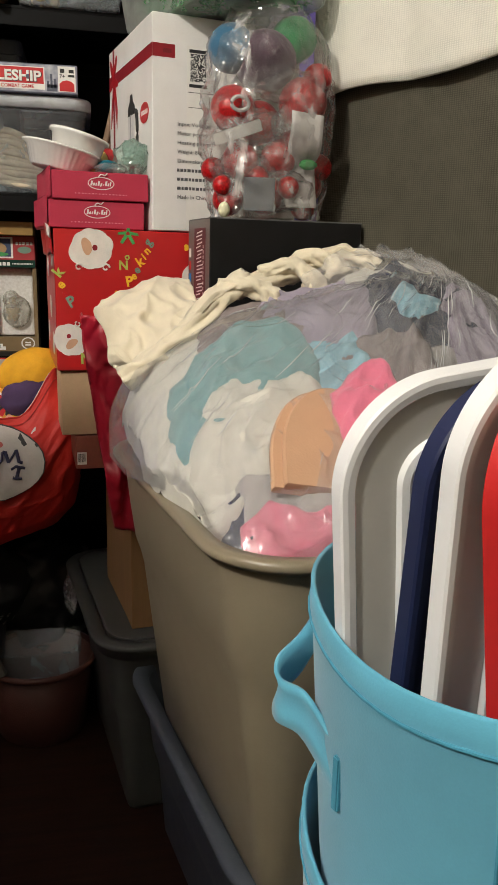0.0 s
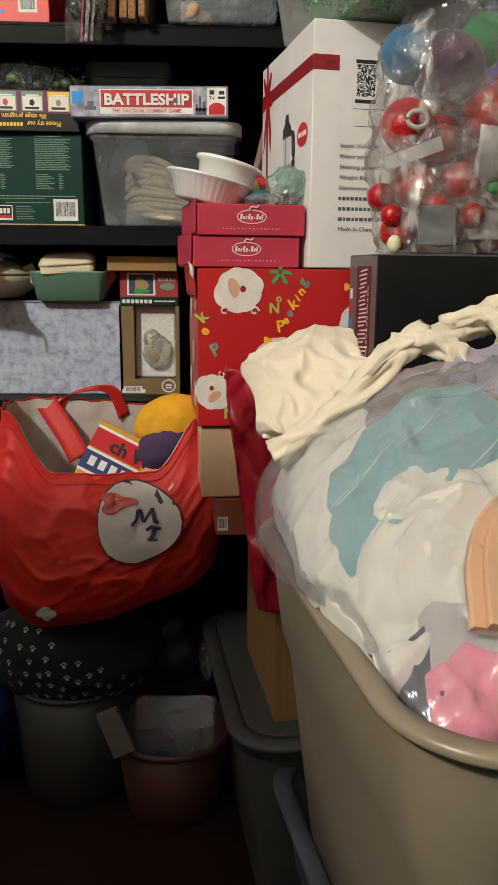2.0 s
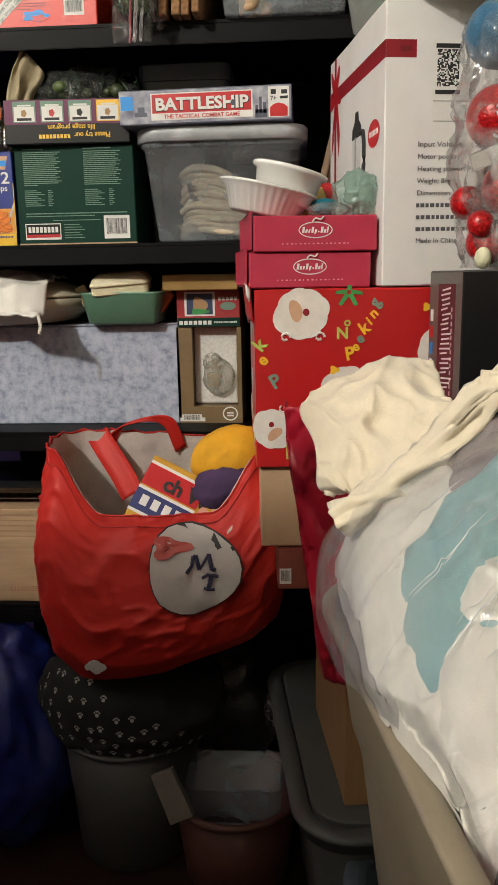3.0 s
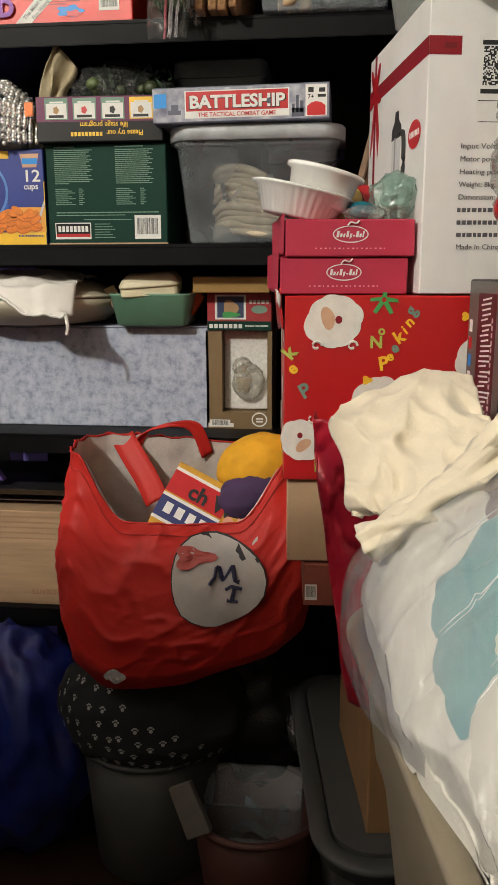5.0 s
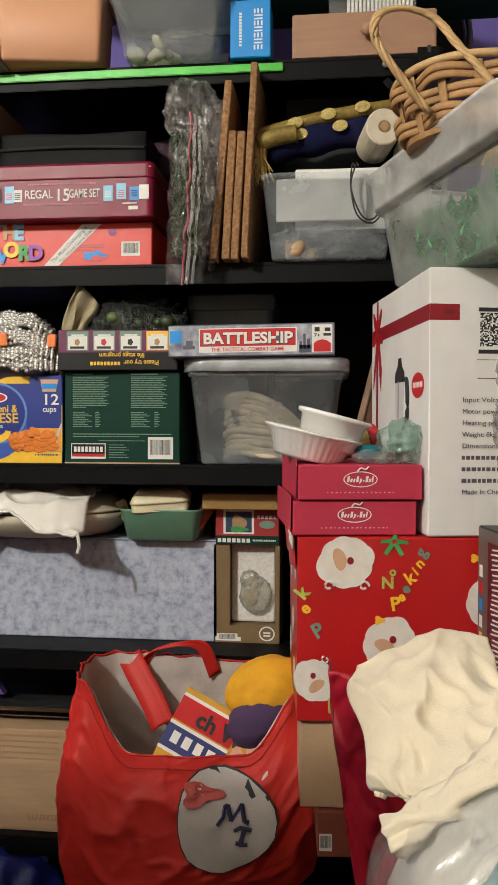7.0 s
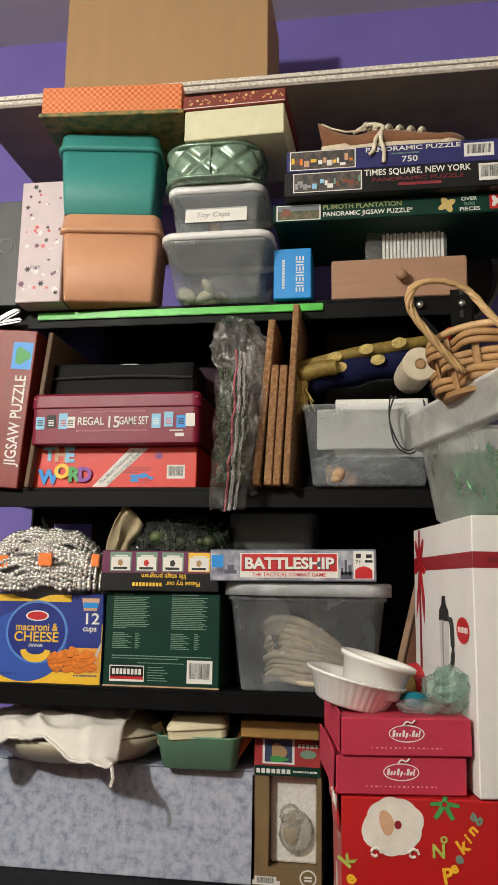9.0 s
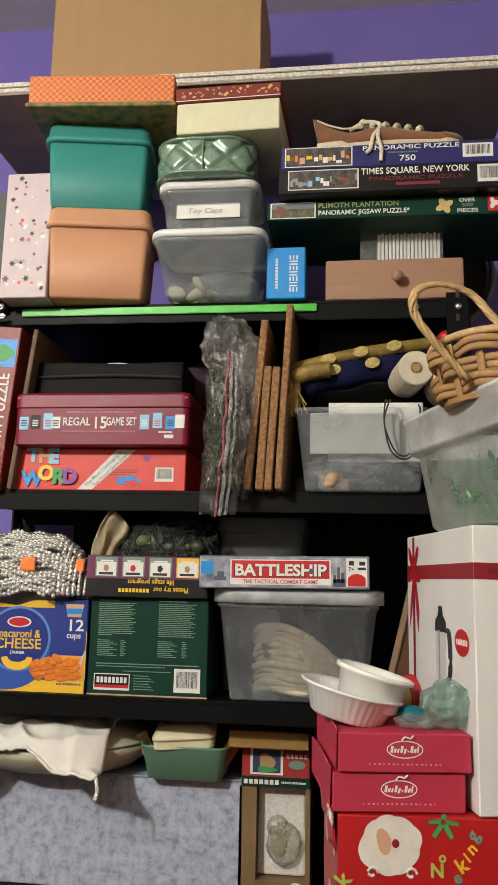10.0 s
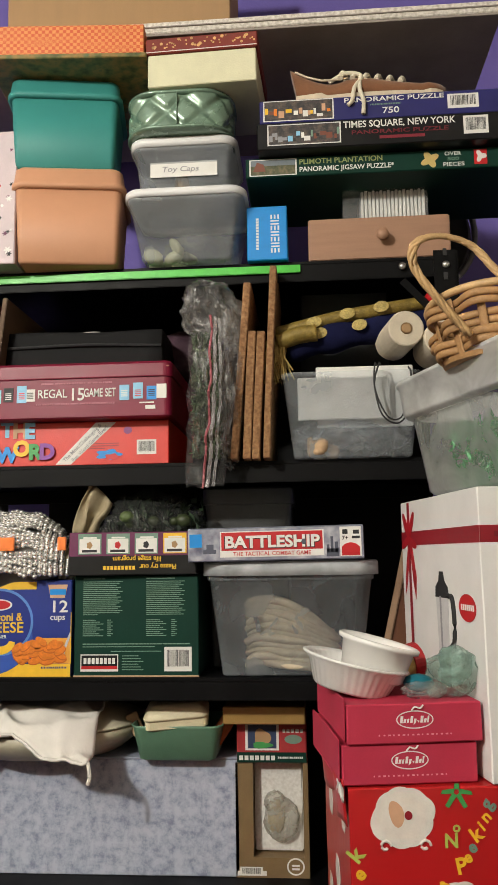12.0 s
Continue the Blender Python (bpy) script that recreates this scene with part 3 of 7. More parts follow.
def scenic(parent, x0, z0, x1, z1, seed, warm=True):
    """Small printed picture as blocks of colour."""
    flat("picture", x0 - 0.002, z0 - 0.0015, x1 + 0.002, z1 + 0.0015, PAPER, parent)
    night = [(0.3, (0.015, 0.018, 0.025)), (0.5, (0.06, 0.05, 0.05)), (0.7, (0.16, 0.12, 0.09))]
    day = [(0.3, (0.03, 0.05, 0.02)), (0.5, (0.10, 0.10, 0.05)), (0.7, (0.22, 0.17, 0.10))]
    flat("picture", x0, z0, x1, z1, mottled("scene_print", day if seed == 1 else night, 70.0 + seed, 0.45, Detail=3.0, Roughness=0.7), parent, y=-0.0012, d=0.0006)
    rr, h = random.Random(seed), z1 - z0
    if seed == 1:
        flat("picture_sky", x0, z0 + h * 0.62, x1, z1, plain("dusk_sky_print", (0.16, 0.19, 0.22)), parent, y=-0.0019, d=0.0002)
        shape("picture_house", [(x0 + 0.004, z0 + 0.006), (x0 + 0.024, z0 + 0.006), (x0 + 0.021, z0 + 0.018), (x0 + 0.010, z0 + 0.022)], BRICKPRINT, parent, y=-0.002, d=0.0006)
        return
    inks = (BRICKPRINT, YELLOW, SKIN, PAPER, ORANGE) if warm else (GREYINK, LIGHTBLUE, PAPER, BRICKPRINT, PALEGREEN, INK)
    x = x0 + 0.001
    while x < x1 - 0.004:
        w = rr.uniform(0.003, 0.010)
        a = z0 + h * rr.uniform(0.1, 0.45)
        flat("picture_block", x, a, min(x + w, x1 - 0.0005), min(z1 - 0.001, a + h * rr.uniform(0.12, 0.42)), rr.choice(inks), parent, y=-0.0019, d=0.0002 + rr.uniform(0, 0.0004))
        x += w * rr.uniform(0.7, 1.5)


p1 = puzzle(0.115, 1.60, 1.878, 0.452, 0.20, 0.033, FOREST, "long dark green panoramic jigsaw puzzle box")
scenic(p1, -0.218, 0.004, -0.146, 0.029, 1, False)
text("PLIMOTH PLANTATION", -0.140, 0.0195, 0.0125, mat("olive_ink", (0.30, 0.33, 0.12), 0.5), p1, width=0.132)
text("PANORAMIC JIGSAW PUZZLE*", -0.140, 0.007, 0.0115, PAPER, p1, width=0.150)
text("OVER", 0.090, 0.022, 0.009, PAPER, p1, width=0.026)
text("500", 0.094, 0.0135, 0.008, PALEGREEN, p1, width=0.018)
text("PIECES", 0.087, 0.004, 0.009, PAPER, p1, width=0.033)
shape("puzzle_piece", oval(0.067, 0.0165, 0.0120, 0.0115, 48, 0.30, 4, 0.5), mat("gold_ink", (0.62, 0.45, 0.16), 0.5), p1)
flat("emblem", 0.136, 0.005, 0.156, 0.030, RED, p1)
shape("emblem_motif", oval(0.146, 0.0185, 0.007, 0.008, 20, 0.4, 3), PAPER, p1, y=-0.0013)
p2 = puzzle(0.120, 1.575, 1.9115, 0.420, 0.19, 0.045, BLACKCARD, "black panoramic puzzle box with a city picture")
scenic(p2, -0.192, 0.008, -0.080, 0.040, 7, False)
text("TIMES SQUARE, NEW YORK", -0.074, 0.030, 0.0155, PAPER, p2, width=0.174)
text("PANORAMIC PUZZLE", -0.062, 0.0185, 0.0095, plain("dim_red_ink", (0.16, 0.01, 0.02)), p2, width=0.150)
flat("red_band", -0.018, 0.0095, 0.052, 0.0145, plain("dim_red_band", (0.22, 0.015, 0.03)), p2)
barcode(0.112, 0.010, 0.150, 0.040, p2, seed=3)
p3 = puzzle(0.122, 1.578, 1.957, 0.416, 0.19, 0.040, NAVY, "blue panoramic puzzle box under a shoe")
scenic(p3, -0.200, 0.005, -0.092, 0.037, 13)
text("PANORAMIC PUZZLE", -0.074, 0.029, 0.011, PAPER, p3, width=0.156)
bars(words_row(-0.032, 0.016, 0.0225, 0.0025, 3), PALEGREEN, p3)
text("750", -0.014, 0.008, 0.0145, PAPER, p3, width=0.026)
barcode(0.088, 0.010, 0.136, 0.034, p3, seed=5)

# brown leather shoe on the puzzles
shoe = thing("shoe", pose(0.098, 1.625, 1.9975, 0, 0, -2), "brown suede shoe with cream laces and sole", "shoe")
SUEDE = mat("brown_suede", (0.21, 0.085, 0.035), 0.85, 0, 0.2, 30, 0.2, sheen=0.3)
SOLE = mat("cream_rubber", (0.66, 0.56, 0.42), 0.7)
LACE = mat("cream_lace", (0.74, 0.68, 0.54), 0.85, 0, 0.1, 80, 0.2)


def shoe_ring(t):
    """Cross-section of the shoe at t along its length, heel to toe."""
    w = 0.028 + 0.012 * math.sin(math.pi * min(1, t * 0.9 + 0.12)) if t < 0.85 else 0.037 * math.sqrt(max(0.02, 1 - ((t - 0.85) / 0.16) ** 2))
    h = 0.070 - 0.038 * min(1, t / 0.22) + 0.010 * math.exp(-((t - 0.42) / 0.16) ** 2) - 0.012 * max(0, (t - 0.55) / 0.45)
    return w, max(0.010, h)


rings = []
for i in range(25):
    t = i / 24
    w, h = shoe_ring(t)
    x = -0.122 + 0.240 * t
    ring = []
    for k in range(17):
        a = math.pi * k / 16
        ring.append((x - 0.012 * (1 - t) * (math.sin(a) if t < 0.2 else 0), w * math.cos(a) * (1 if t > 0.3 else 0.92), 0.009 + h * abs(math.sin(a)) ** 0.7))
    rings.append(ring)
part("upper", loft(rings), SUEDE, shoe, smooth=True)
part("sole", loft([[(-0.124 + 0.244 * t, s * (shoe_ring(t)[0] + 0.002), z) for s, z in ((-1, 0), (1, 0), (1, 0.009 + (0.006 if t < 0.2 else 0)), (-1, 0.009 + (0.006 if t < 0.2 else 0)))] for t in [i / 24 for i in range(25)]]), SOLE, shoe)
part("collar_trim", tube([(-0.125, -0.020, 0.066), (-0.106, -0.026, 0.052), (-0.082, -0.029, 0.042), (-0.056, -0.027, 0.043), (-0.040, -0.02, 0.049)], 0.0018), SOLE, shoe)
for i in range(6):
    x = -0.052 + i * 0.019
    part("lace", tube(smooth_path([(x, -0.030, 0.044 - 0.003 * i), (x + 0.004, -0.020, 0.058 - 0.0035 * i), (x + 0.009, 0.0, 0.066 - 0.004 * i), (x + 0.012, 0.016, 0.056 - 0.003 * i)], 4), 0.0046), LACE, shoe)
part("lace", tube(smooth_path([(-0.07, -0.016, 0.046), (-0.042, -0.027, 0.053), (-0.018, -0.030, 0.044), (-0.03, -0.042, 0.018), (-0.035, -0.052, -0.010), (-0.042, -0.052, -0.018)], 6), 0.0034), LACE, shoe)
part("lace", tube(smooth_path([(-0.02, -0.028, 0.042), (-0.022, -0.046, 0.012), (-0.017, -0.052, -0.012), (-0.018, -0.052, -0.034)], 6), 0.0034), LACE, shoe)

hoop = thing("wheel_rim", pose(0.262, 1.80, 1.83), "dark grey metal hoop leaning against the wall", "hoop")
bm = tube([(0.10 * math.sin(2 * math.pi * i / 40), 0.14 * math.cos(2 * math.pi * i / 40) * 0.3, 0.13 * math.cos(2 * math.pi * i / 40)) for i in range(41)], 0.006)
part("rim", bm, mat("grey_metal", (0.16, 0.16, 0.16), 0.45, 0.6), hoop, smooth=True)
hoop.location = (0.205, 1.87, Z5 + 0.137)
# Black tyre disc; it also stands in for shade on the wall beside it.
part("disc", lathe([(0.001, 0), (0.092, 0), (0.098, 0.006), (0.092, 0.012), (0.001, 0.012)], 48), mat("black_rubber", (0.008, 0.008, 0.009), 0.7), hoop).matrix_local = pose(0, 0.03, 0, 82) @ Matrix.Diagonal((1, 1.28, 1, 1))

# ---- second shelf from the top ----
Z4 = LEVELS[4]
word = carded("board_game", -0.396, 1.652, Z4, 0.302, 0.26, 0.072, mat("red_orange_card", (0.66, 0.030, 0.018), 0.4, 0, 0.06), "bright red word game box with a white diagonal band", "board game", amp=0.001)
for k, (s, x, z, c) in enumerate((("T", -0.128, 0.050, LIGHTBLUE), ("H", -0.108, 0.048, SKIN), ("E", -0.088, 0.047, LIGHTBLUE), ("W", -0.134, 0.008, SKY), ("O", -0.106, 0.018, YELLOW), ("R", -0.080, 0.012, GREEN), ("D", -0.062, 0.012, plain("violet_ink", (0.25, 0.06, 0.35))))):
    text(s, x, z, 0.034, c, word, y=-0.0030 * k, bold=0.055)
shape("band", [(-0.036, 0.002), (-0.010, 0.002), (0.064, 0.070), (0.030, 0.070)], PAPER, word)
ang = math.degrees(math.atan2(0.068, 0.070))
text("The Most Challenging &", -0.020, 0.006, 0.0085, GREYINK, word, y=-0.0014, width=0.084, turn=ang)
text("Fun Word Game Ever!", -0.006, 0.006, 0.0085, GREYINK, word, y=-0.0014, width=0.078, turn=ang)
barcode(0.098, 0.016, 0.130, 0.040, word, seed=8)
shape("toy_print", oval(0.052, 0.017, 0.020, 0.008, 24, 0.2, 5), SKY, word)
shape("toy_print", oval(0.058, 0.013, 0.012, 0.005, 24, 0.2, 5), RED, word, y=-0.0014)
shape("toy_print", oval(0.083, 0.056, 0.007, 0.006, 16), plain("violet_seal", (0.25, 0.05, 0.20)), word)
bars(lines(0.006, 0.07, 0.036, 3, 0.004, 0.0015, 2), BURGUNDY, word)

MAROON = mat("maroon_tin", (0.20, 0.008, 0.034), 0.42, 0.0, 0.04, 20, 0.0, spec=0.35)
reg = thing("game_tin", pose(-0.388, 1.622, Z4 + 0.0728), "maroon rectangular game tin with small picture tiles", "game tin")
bm = tub([(0.003, 0), (0.0005, 0.002), (0.0005, 0.064)], 0.304, 0.27, 0.012)
bmesh.ops.translate(bm, vec=(0, 0.135, 0), verts=bm.verts[:])
part("body", bm, MAROON, reg, smooth=False)
bm = tub([(-0.0015, 0.0645), (-0.002, 0.066), (-0.0015, 0.086), (0.003, 0.0905)], 0.304, 0.27, 0.013)
bmesh.ops.translate(bm, vec=(0, 0.135, 0), verts=bm.verts[:])
part("lid", bm, MAROON, reg)
text("REGAL", -0.066, 0.034, 0.0195, PAPER, reg, width=0.048)
text("15", -0.014, 0.029, 0.0285, PAPER, reg, width=0.020)
text("GAME SET", 0.010, 0.034, 0.0195, PAPER, reg, width=0.052)
bars(words_row(-0.060, 0.056, 0.0555, 0.0028, 5) + words_row(-0.068, 0.060, 0.022, 0.0028, 6), plain("dusty_pink_ink", (0.50, 0.16, 0.22)), reg)
tiles = [(-0.142, LIGHTBLUE), (-0.122, INK), (-0.100, LIGHTBLUE), (-0.086, PAPER), (0.068, LIGHTBLUE), (0.090, LIGHTBLUE), (0.112, SKY), (0.128, PAPER)]
for i, (x, c) in enumerate(tiles):
    flat("picture_tile", x, 0.027 + 0.002 * (i % 2), x + 0.016, 0.049 + 0.003 * (i % 3), c, reg, d=0.0014 + 0.0002 * (i % 3))
    bars([(x + 0.003, 0.033 + 0.003 * k, x + 0.013, 0.0345 + 0.003 * k) for k in range(4)], (INK, PAPER, RED)[i % 3], reg, y=-0.0016, d=0.0005)
bars([(0.110, 0.012, 0.126, 0.018), (0.100, 0.0215, 0.124, 0.0235)], PAPER, reg)
bars([(-0.148, 0.0805, 0.148, 0.082)], plain("gold_line", (0.50, 0.28, 0.16)), reg, y=-0.002)

BAGBLACK = mat("black_nylon", (0.005, 0.005, 0.006), 0.7, 0, 0.3, 60, 0.05, spec=0.2)
ob = thing("laptop_bag", pose(-0.385, 1.66, Z4 + 0.164), "black nylon zip case lying on the game tin", "bag")
part("case", worn_box(-0.140, 0, 0, 0.130, 0.22, 0.062, 0.007, 8, 3), BAGBLACK, ob, smooth=True)
part("zip", tube(smooth_path([(-0.135, -0.001, 0.036), (0, -0.003, 0.038), (0.125, -0.001, 0.034)]), 0.003), mat("zip_tape", (0.010, 0.010, 0.012), 0.5), ob)
part("piping", tube(smooth_path([(-0.06, 0.04, 0.066), (0.0, 0.03, 0.069), (0.05, 0.04, 0.065)]), 0.0015), PAPER, ob)
ob = thing("dark_jacket", pose(-0.24, 1.78, Z4 + 0.164), "dark plum folded cloth behind the bags", "cloth")
part("cloth", blob((0, 0.06, 0.045), (0.11, 0.08, 0.055), 0.3, 2.2, 5, 4), mat("dark_plum_cloth", (0.04, 0.016, 0.03), 0.85), ob, smooth=True)

# tall puzzle and board leaning at the end of the shelf
ob = carded("puzzle_box", -0.612, 1.63, Z4, 0.10, 0.24, 0.288, mat("brick_red_card", (0.22, 0.025, 0.02), 0.45), "dark red jigsaw puzzle box standing on edge", "puzzle box", ry=4)
text("JIGSAW PUZZLE", 0.040, 0.04, 0.030, PAPER, ob, turn=90, width=0.165)
flat("picture", 0.008, 0.215, 0.046, 0.265, SKY, ob)
shape("picture", oval(0.027, 0.24, 0.014, 0.015, 16, 0.2, 3), GREEN, ob, y=-0.0013)
ob = thing("wood_panel", pose(-0.546, 1.632, Z4, 0, 6, 0), "thin dark brown board standing on edge", "board")
part("panel", box(-0.004, 0, 0, 0.004, 0.30, 0.282, 0.001), mat("brown_hardboard", (0.14, 0.085, 0.05), 0.7), ob)

# zip bag of greenery
zipb = thing("zip_bag", pose(-0.172, 1.60, Z4), "clear zip bag of dried greenery hanging over the shelf edge", "plastic bag")
FILM = clear("clear_bag_film", (0.92, 0.92, 0.93), 0.06, 0.10, 0.9, 22.0, stretch=(40, 40, 12), streak=True, ior=1.45)


def zip_front(u, v):
    """The bag's outer film, narrower at the top, its foot curled over the shelf edge."""
    z = -0.045 + 0.265 * v
    x = -0.036 + (0.056 + 0.012 * math.sin(math.pi * v)) * u + 0.008 * v
    f = Vector((u * 3, v * 7, 1))
    y = -0.012 - 0.024 * math.sin(math.pi * u) * math.sin(math.pi * min(1, v * 0.9 + 0.08)) + 0.010 * (ridge(f + noise.noise_vector(f) * 0.6) - 0.5)
    return Vector((x + 0.004 * noise.noise(f * 1.4), y, z + 0.006 * noise.noise(Vector((u * 3, 1, v)))))


part("film", sheet(zip_front, 32, 60), FILM, zipb, smooth=True)
GREYFILM = clear("grey_bag_film", (0.88, 0.87, 0.87), 0.10, 0.14, 1.0, 26.0, streak=True, ior=1.5)
part("film", blob((0.002, 0.045, 0.235), (0.046, 0.04, 0.066), 0.45, 2.0, 4, 5, (0, -25, 0)), GREYFILM, zipb, smooth=True)
part("film", blob((0.028, 0.045, 0.12), (0.026, 0.045, 0.125), 0.40, 2.2, 9, 5), GREYFILM, zipb, smooth=True)
for k, rad, ink in ((0.52, 0.0020, plain("red_zip", (0.36, 0.10, 0.12))), (0.62, 0.0030, clear("seal_film", (0.85, 0.80, 0.82), 0.22, 0.3)), (0.74, 0.0024, clear("seal_film", (0.88, 0.87, 0.88), 0.16, 0.3))):
    part("zip_seal", tube([zip_front(k + 0.05 * v, v) + Vector((0, -0.003, 0)) for v in [i / 40 for i in range(41)]], rad, 6), ink, zipb)
DRIED = mat("dried_greenery", (0.060, 0.095, 0.040), 0.85, 0, 0.4, 80, 0.3)


def sprigs(n, x0, x1, y0, y1, z0, z1, size, seed):
    """Many small leaves on thin stems."""
    r = random.Random(seed)
    bm = bmesh.new()
    for i in range(n):
        c = Vector((r.uniform(x0, x1), r.uniform(y0, y1), r.uniform(z0, z1)))
        q = Euler((r.uniform(0, 6), r.uniform(0, 6), r.uniform(0, 6))).to_matrix()
        s = size * r.uniform(0.5, 1.3)
        v = [bm.verts.new(c + q @ Vector(p)) for p in ((-s, 0, 0), (0, -s * 0.35, s * 0.12), (s, 0, 0), (0, s * 0.35, s * 0.12))]
        bm.faces.new(v)
    return bm


part("greenery", sprigs(1500, -0.028, 0.016, -0.016, 0.03, 0.0, 0.200, 0.006, 5), DRIED, zipb)

# cork boards on edge
CORK = mottled("cork", [(0.3, (0.16, 0.075, 0.03)), (0.55, (0.30, 0.155, 0.07)), (0.75, (0.40, 0.24, 0.12))], 160.0, 0.9, bump=0.5)
for x, h, w, lean, y in ((-0.137, 0.285, 0.012, 5, 1.612), (-0.117, 0.205, 0.013, 3, 1.615), (-0.103, 0.205, 0.013, 3, 1.618), (-0.086, 0.308, 0.011, 3, 1.605)):
    ob = thing("cork_board", pose(x, y, Z4, 0, lean, 0), "brown cork board standing on edge on the shelf", "board", "cork boards")
    part("board", worn_box(-w / 2, 0, 0, w / 2, 0.24, h, 0.0012, 5, x * 50), CORK, ob)

# tub with papers, cable, cloth bundle and paper rolls
pt = clear_tub("paper_tub", 0.048, 1.615, Z4, 0.220, 0.26, 0.135, 0.022, "open clear plastic tub filled with papers and bags", None, 0.0, 0.018)
part("sheet", worn_box(-0.055, 0.03, 0.05, 0.098, 0.034, 0.148, 0.003, 5, 3), PAPER, pt, "white sheet of paper")
part("sheet", worn_box(-0.085, 0.012, 0.060, 0.060, 0.0145, 0.128, 0.002, 5, 6), PAPER, pt, "white sheet of paper")
part("bag", blob((0.0, 0.07, 0.04), (0.092, 0.055, 0.032), 0.3, 2.4, 12, 5), clear("paper_bag_film", (0.75, 0.78, 0.84), 0.25, 0.1, 0.9, 40.0), pt, smooth=True)
pile(pt, "contents", -0.065, 0.0, 0.02, 0.06, 0.012, 9, 0.012, CARDLIGHT, 9, "tan oddments")
cable = thing("cable", pose(0.10, 1.598, Z4 + 0.135), "thin black looped cord hanging over the tub", "cable")
for k, dx in ((0, 0.0), (1, 0.006)):
    part("cord", tube(smooth_path([(-0.012 + dx, 0.03, 0.012), (-0.016 + dx, 0.008, 0.006), (-0.018, 0.002, -0.03), (-0.008 + dx, -0.003, -0.075), (0.016, -0.004, -0.088 + dx), (0.034 - dx, -0.002, -0.062), (0.038, 0.004, -0.012), (0.038, 0.03, 0.006)], 6), 0.0014, 6), INK, cable)

GOLD = mat("gold_brocade", (0.26, 0.18, 0.035), 0.55, 0.1, 0.4, 90, 0.4)
NAVYV = mat("navy_velvet", (0.010, 0.012, 0.05), 0.9, 0, 0.3, 40, 0.2, spec=0.1)
bun = thing("fabric_bundle", pose(0.046, 1.64, Z4 + 0.210, 0, -11, 0), "rolled navy velvet cloth with gold brocade edge and tassel", "cloth")
part("roll", tube(smooth_path([(-0.10, 0.03, 0.0), (0, 0.03, 0.0), (0.16, 0.05, 0.0)]), lambda t: 0.026 + 0.003 * math.sin(t * 20), 20), NAVYV, bun, smooth=True)
part("gold_edge", tube(smooth_path([(-0.118, 0.012, 0.020), (-0.02, 0.012, 0.024), (0.06, 0.015, 0.022), (0.16, 0.03, 0.02)]), 0.011, 14), GOLD, bun, smooth=True)
part("gold_edge", tube(smooth_path([(-0.115, 0.0, 0.002), (-0.08, -0.002, 0.006), (-0.05, -0.002, 0.004)]), 0.014, 14), GOLD, bun, smooth=True)
for x, z in ((-0.045, 0.003), (0.02, 0.002), (-0.05, 0.022), (0.005, 0.024), (0.06, 0.023)):
    bm = lathe([(0.001, 0), (0.010, 0.0), (0.010, 0.002), (0.005, 0.003), (0.001, 0.003)], 14, 1.25, 0.9)
    bmesh.ops.transform(bm, matrix=pose(x, 0.0025 if z < 0.01 else 0.0005, z, 90), verts=bm.verts[:])
    part("medallion", bm, mat("gold_thread", (0.52, 0.40, 0.13), 0.5, 0.2, 0.4, 200, 0.5), bun)
bm = bmesh.new()
r = random.Random(3)
for i in range(130):
    x, y = r.uniform(-0.142, -0.106), r.uniform(-0.008, 0.014)
    tube(smooth_path([(-0.112, 0.0, 0.008), (x + 0.004, y, 0.004), (x, y, -0.02), (x + r.uniform(-0.030, 0.012), y, -0.040 - r.uniform(0, 0.024))], 3), 0.0011, 4, bm)
part("tassel", bm, mat("gold_fringe", (0.50, 0.36, 0.12), 0.6, 0.1, 0.3, 100, 0.2), bun)
part("red_end", blob((0.150, 0.018, 0.024), (0.016, 0.014, 0.012), 0.1), RED, bun, smooth=True)

ROLL = mat("paper_roll", (0.64, 0.56, 0.44), 0.8, 0, 0.12, 40, 0.1)
for x, z, tilt in ((0.132, 1.616, 8), (0.186, 1.600, 4)):
    ob = thing("paper_roll", pose(x, 1.585, z, 0, 0, tilt), "cream paper roll with a hollow core", "roll", "paper rolls")
    bm = loft([[(rr * math.cos(2 * math.pi * k / 28), y, rr * math.sin(2 * math.pi * k / 28)) for k in range(28)] for rr, y in ((0.007, 0.012), (0.009, 0.0), (0.026, 0.0), (0.028, 0.002), (0.028, 0.09), (0.004, 0.09))])
    part("roll", bm, ROLL, ob)
    bm = loft([[(rr * math.cos(2 * math.pi * k / 16), y, rr * math.sin(2 * math.pi * k / 16)) for k in range(16)] for rr, y in ((0.009, -0.001), (0.0065, -0.001), (0.0065, 0.02), (0.009, 0.02))])
    part("core", bm, CARD, ob)
ob = thing("dark_case", pose(0.045, 1.75, Z4), "dark grey fabric case at the back of the shelf", "case")
part("case", worn_box(-0.075, 0, 0, 0.075, 0.2, 0.305, 0.004, 5), mat("dark_grey_fabric", (0.016, 0.018, 0.020), 0.8), ob)

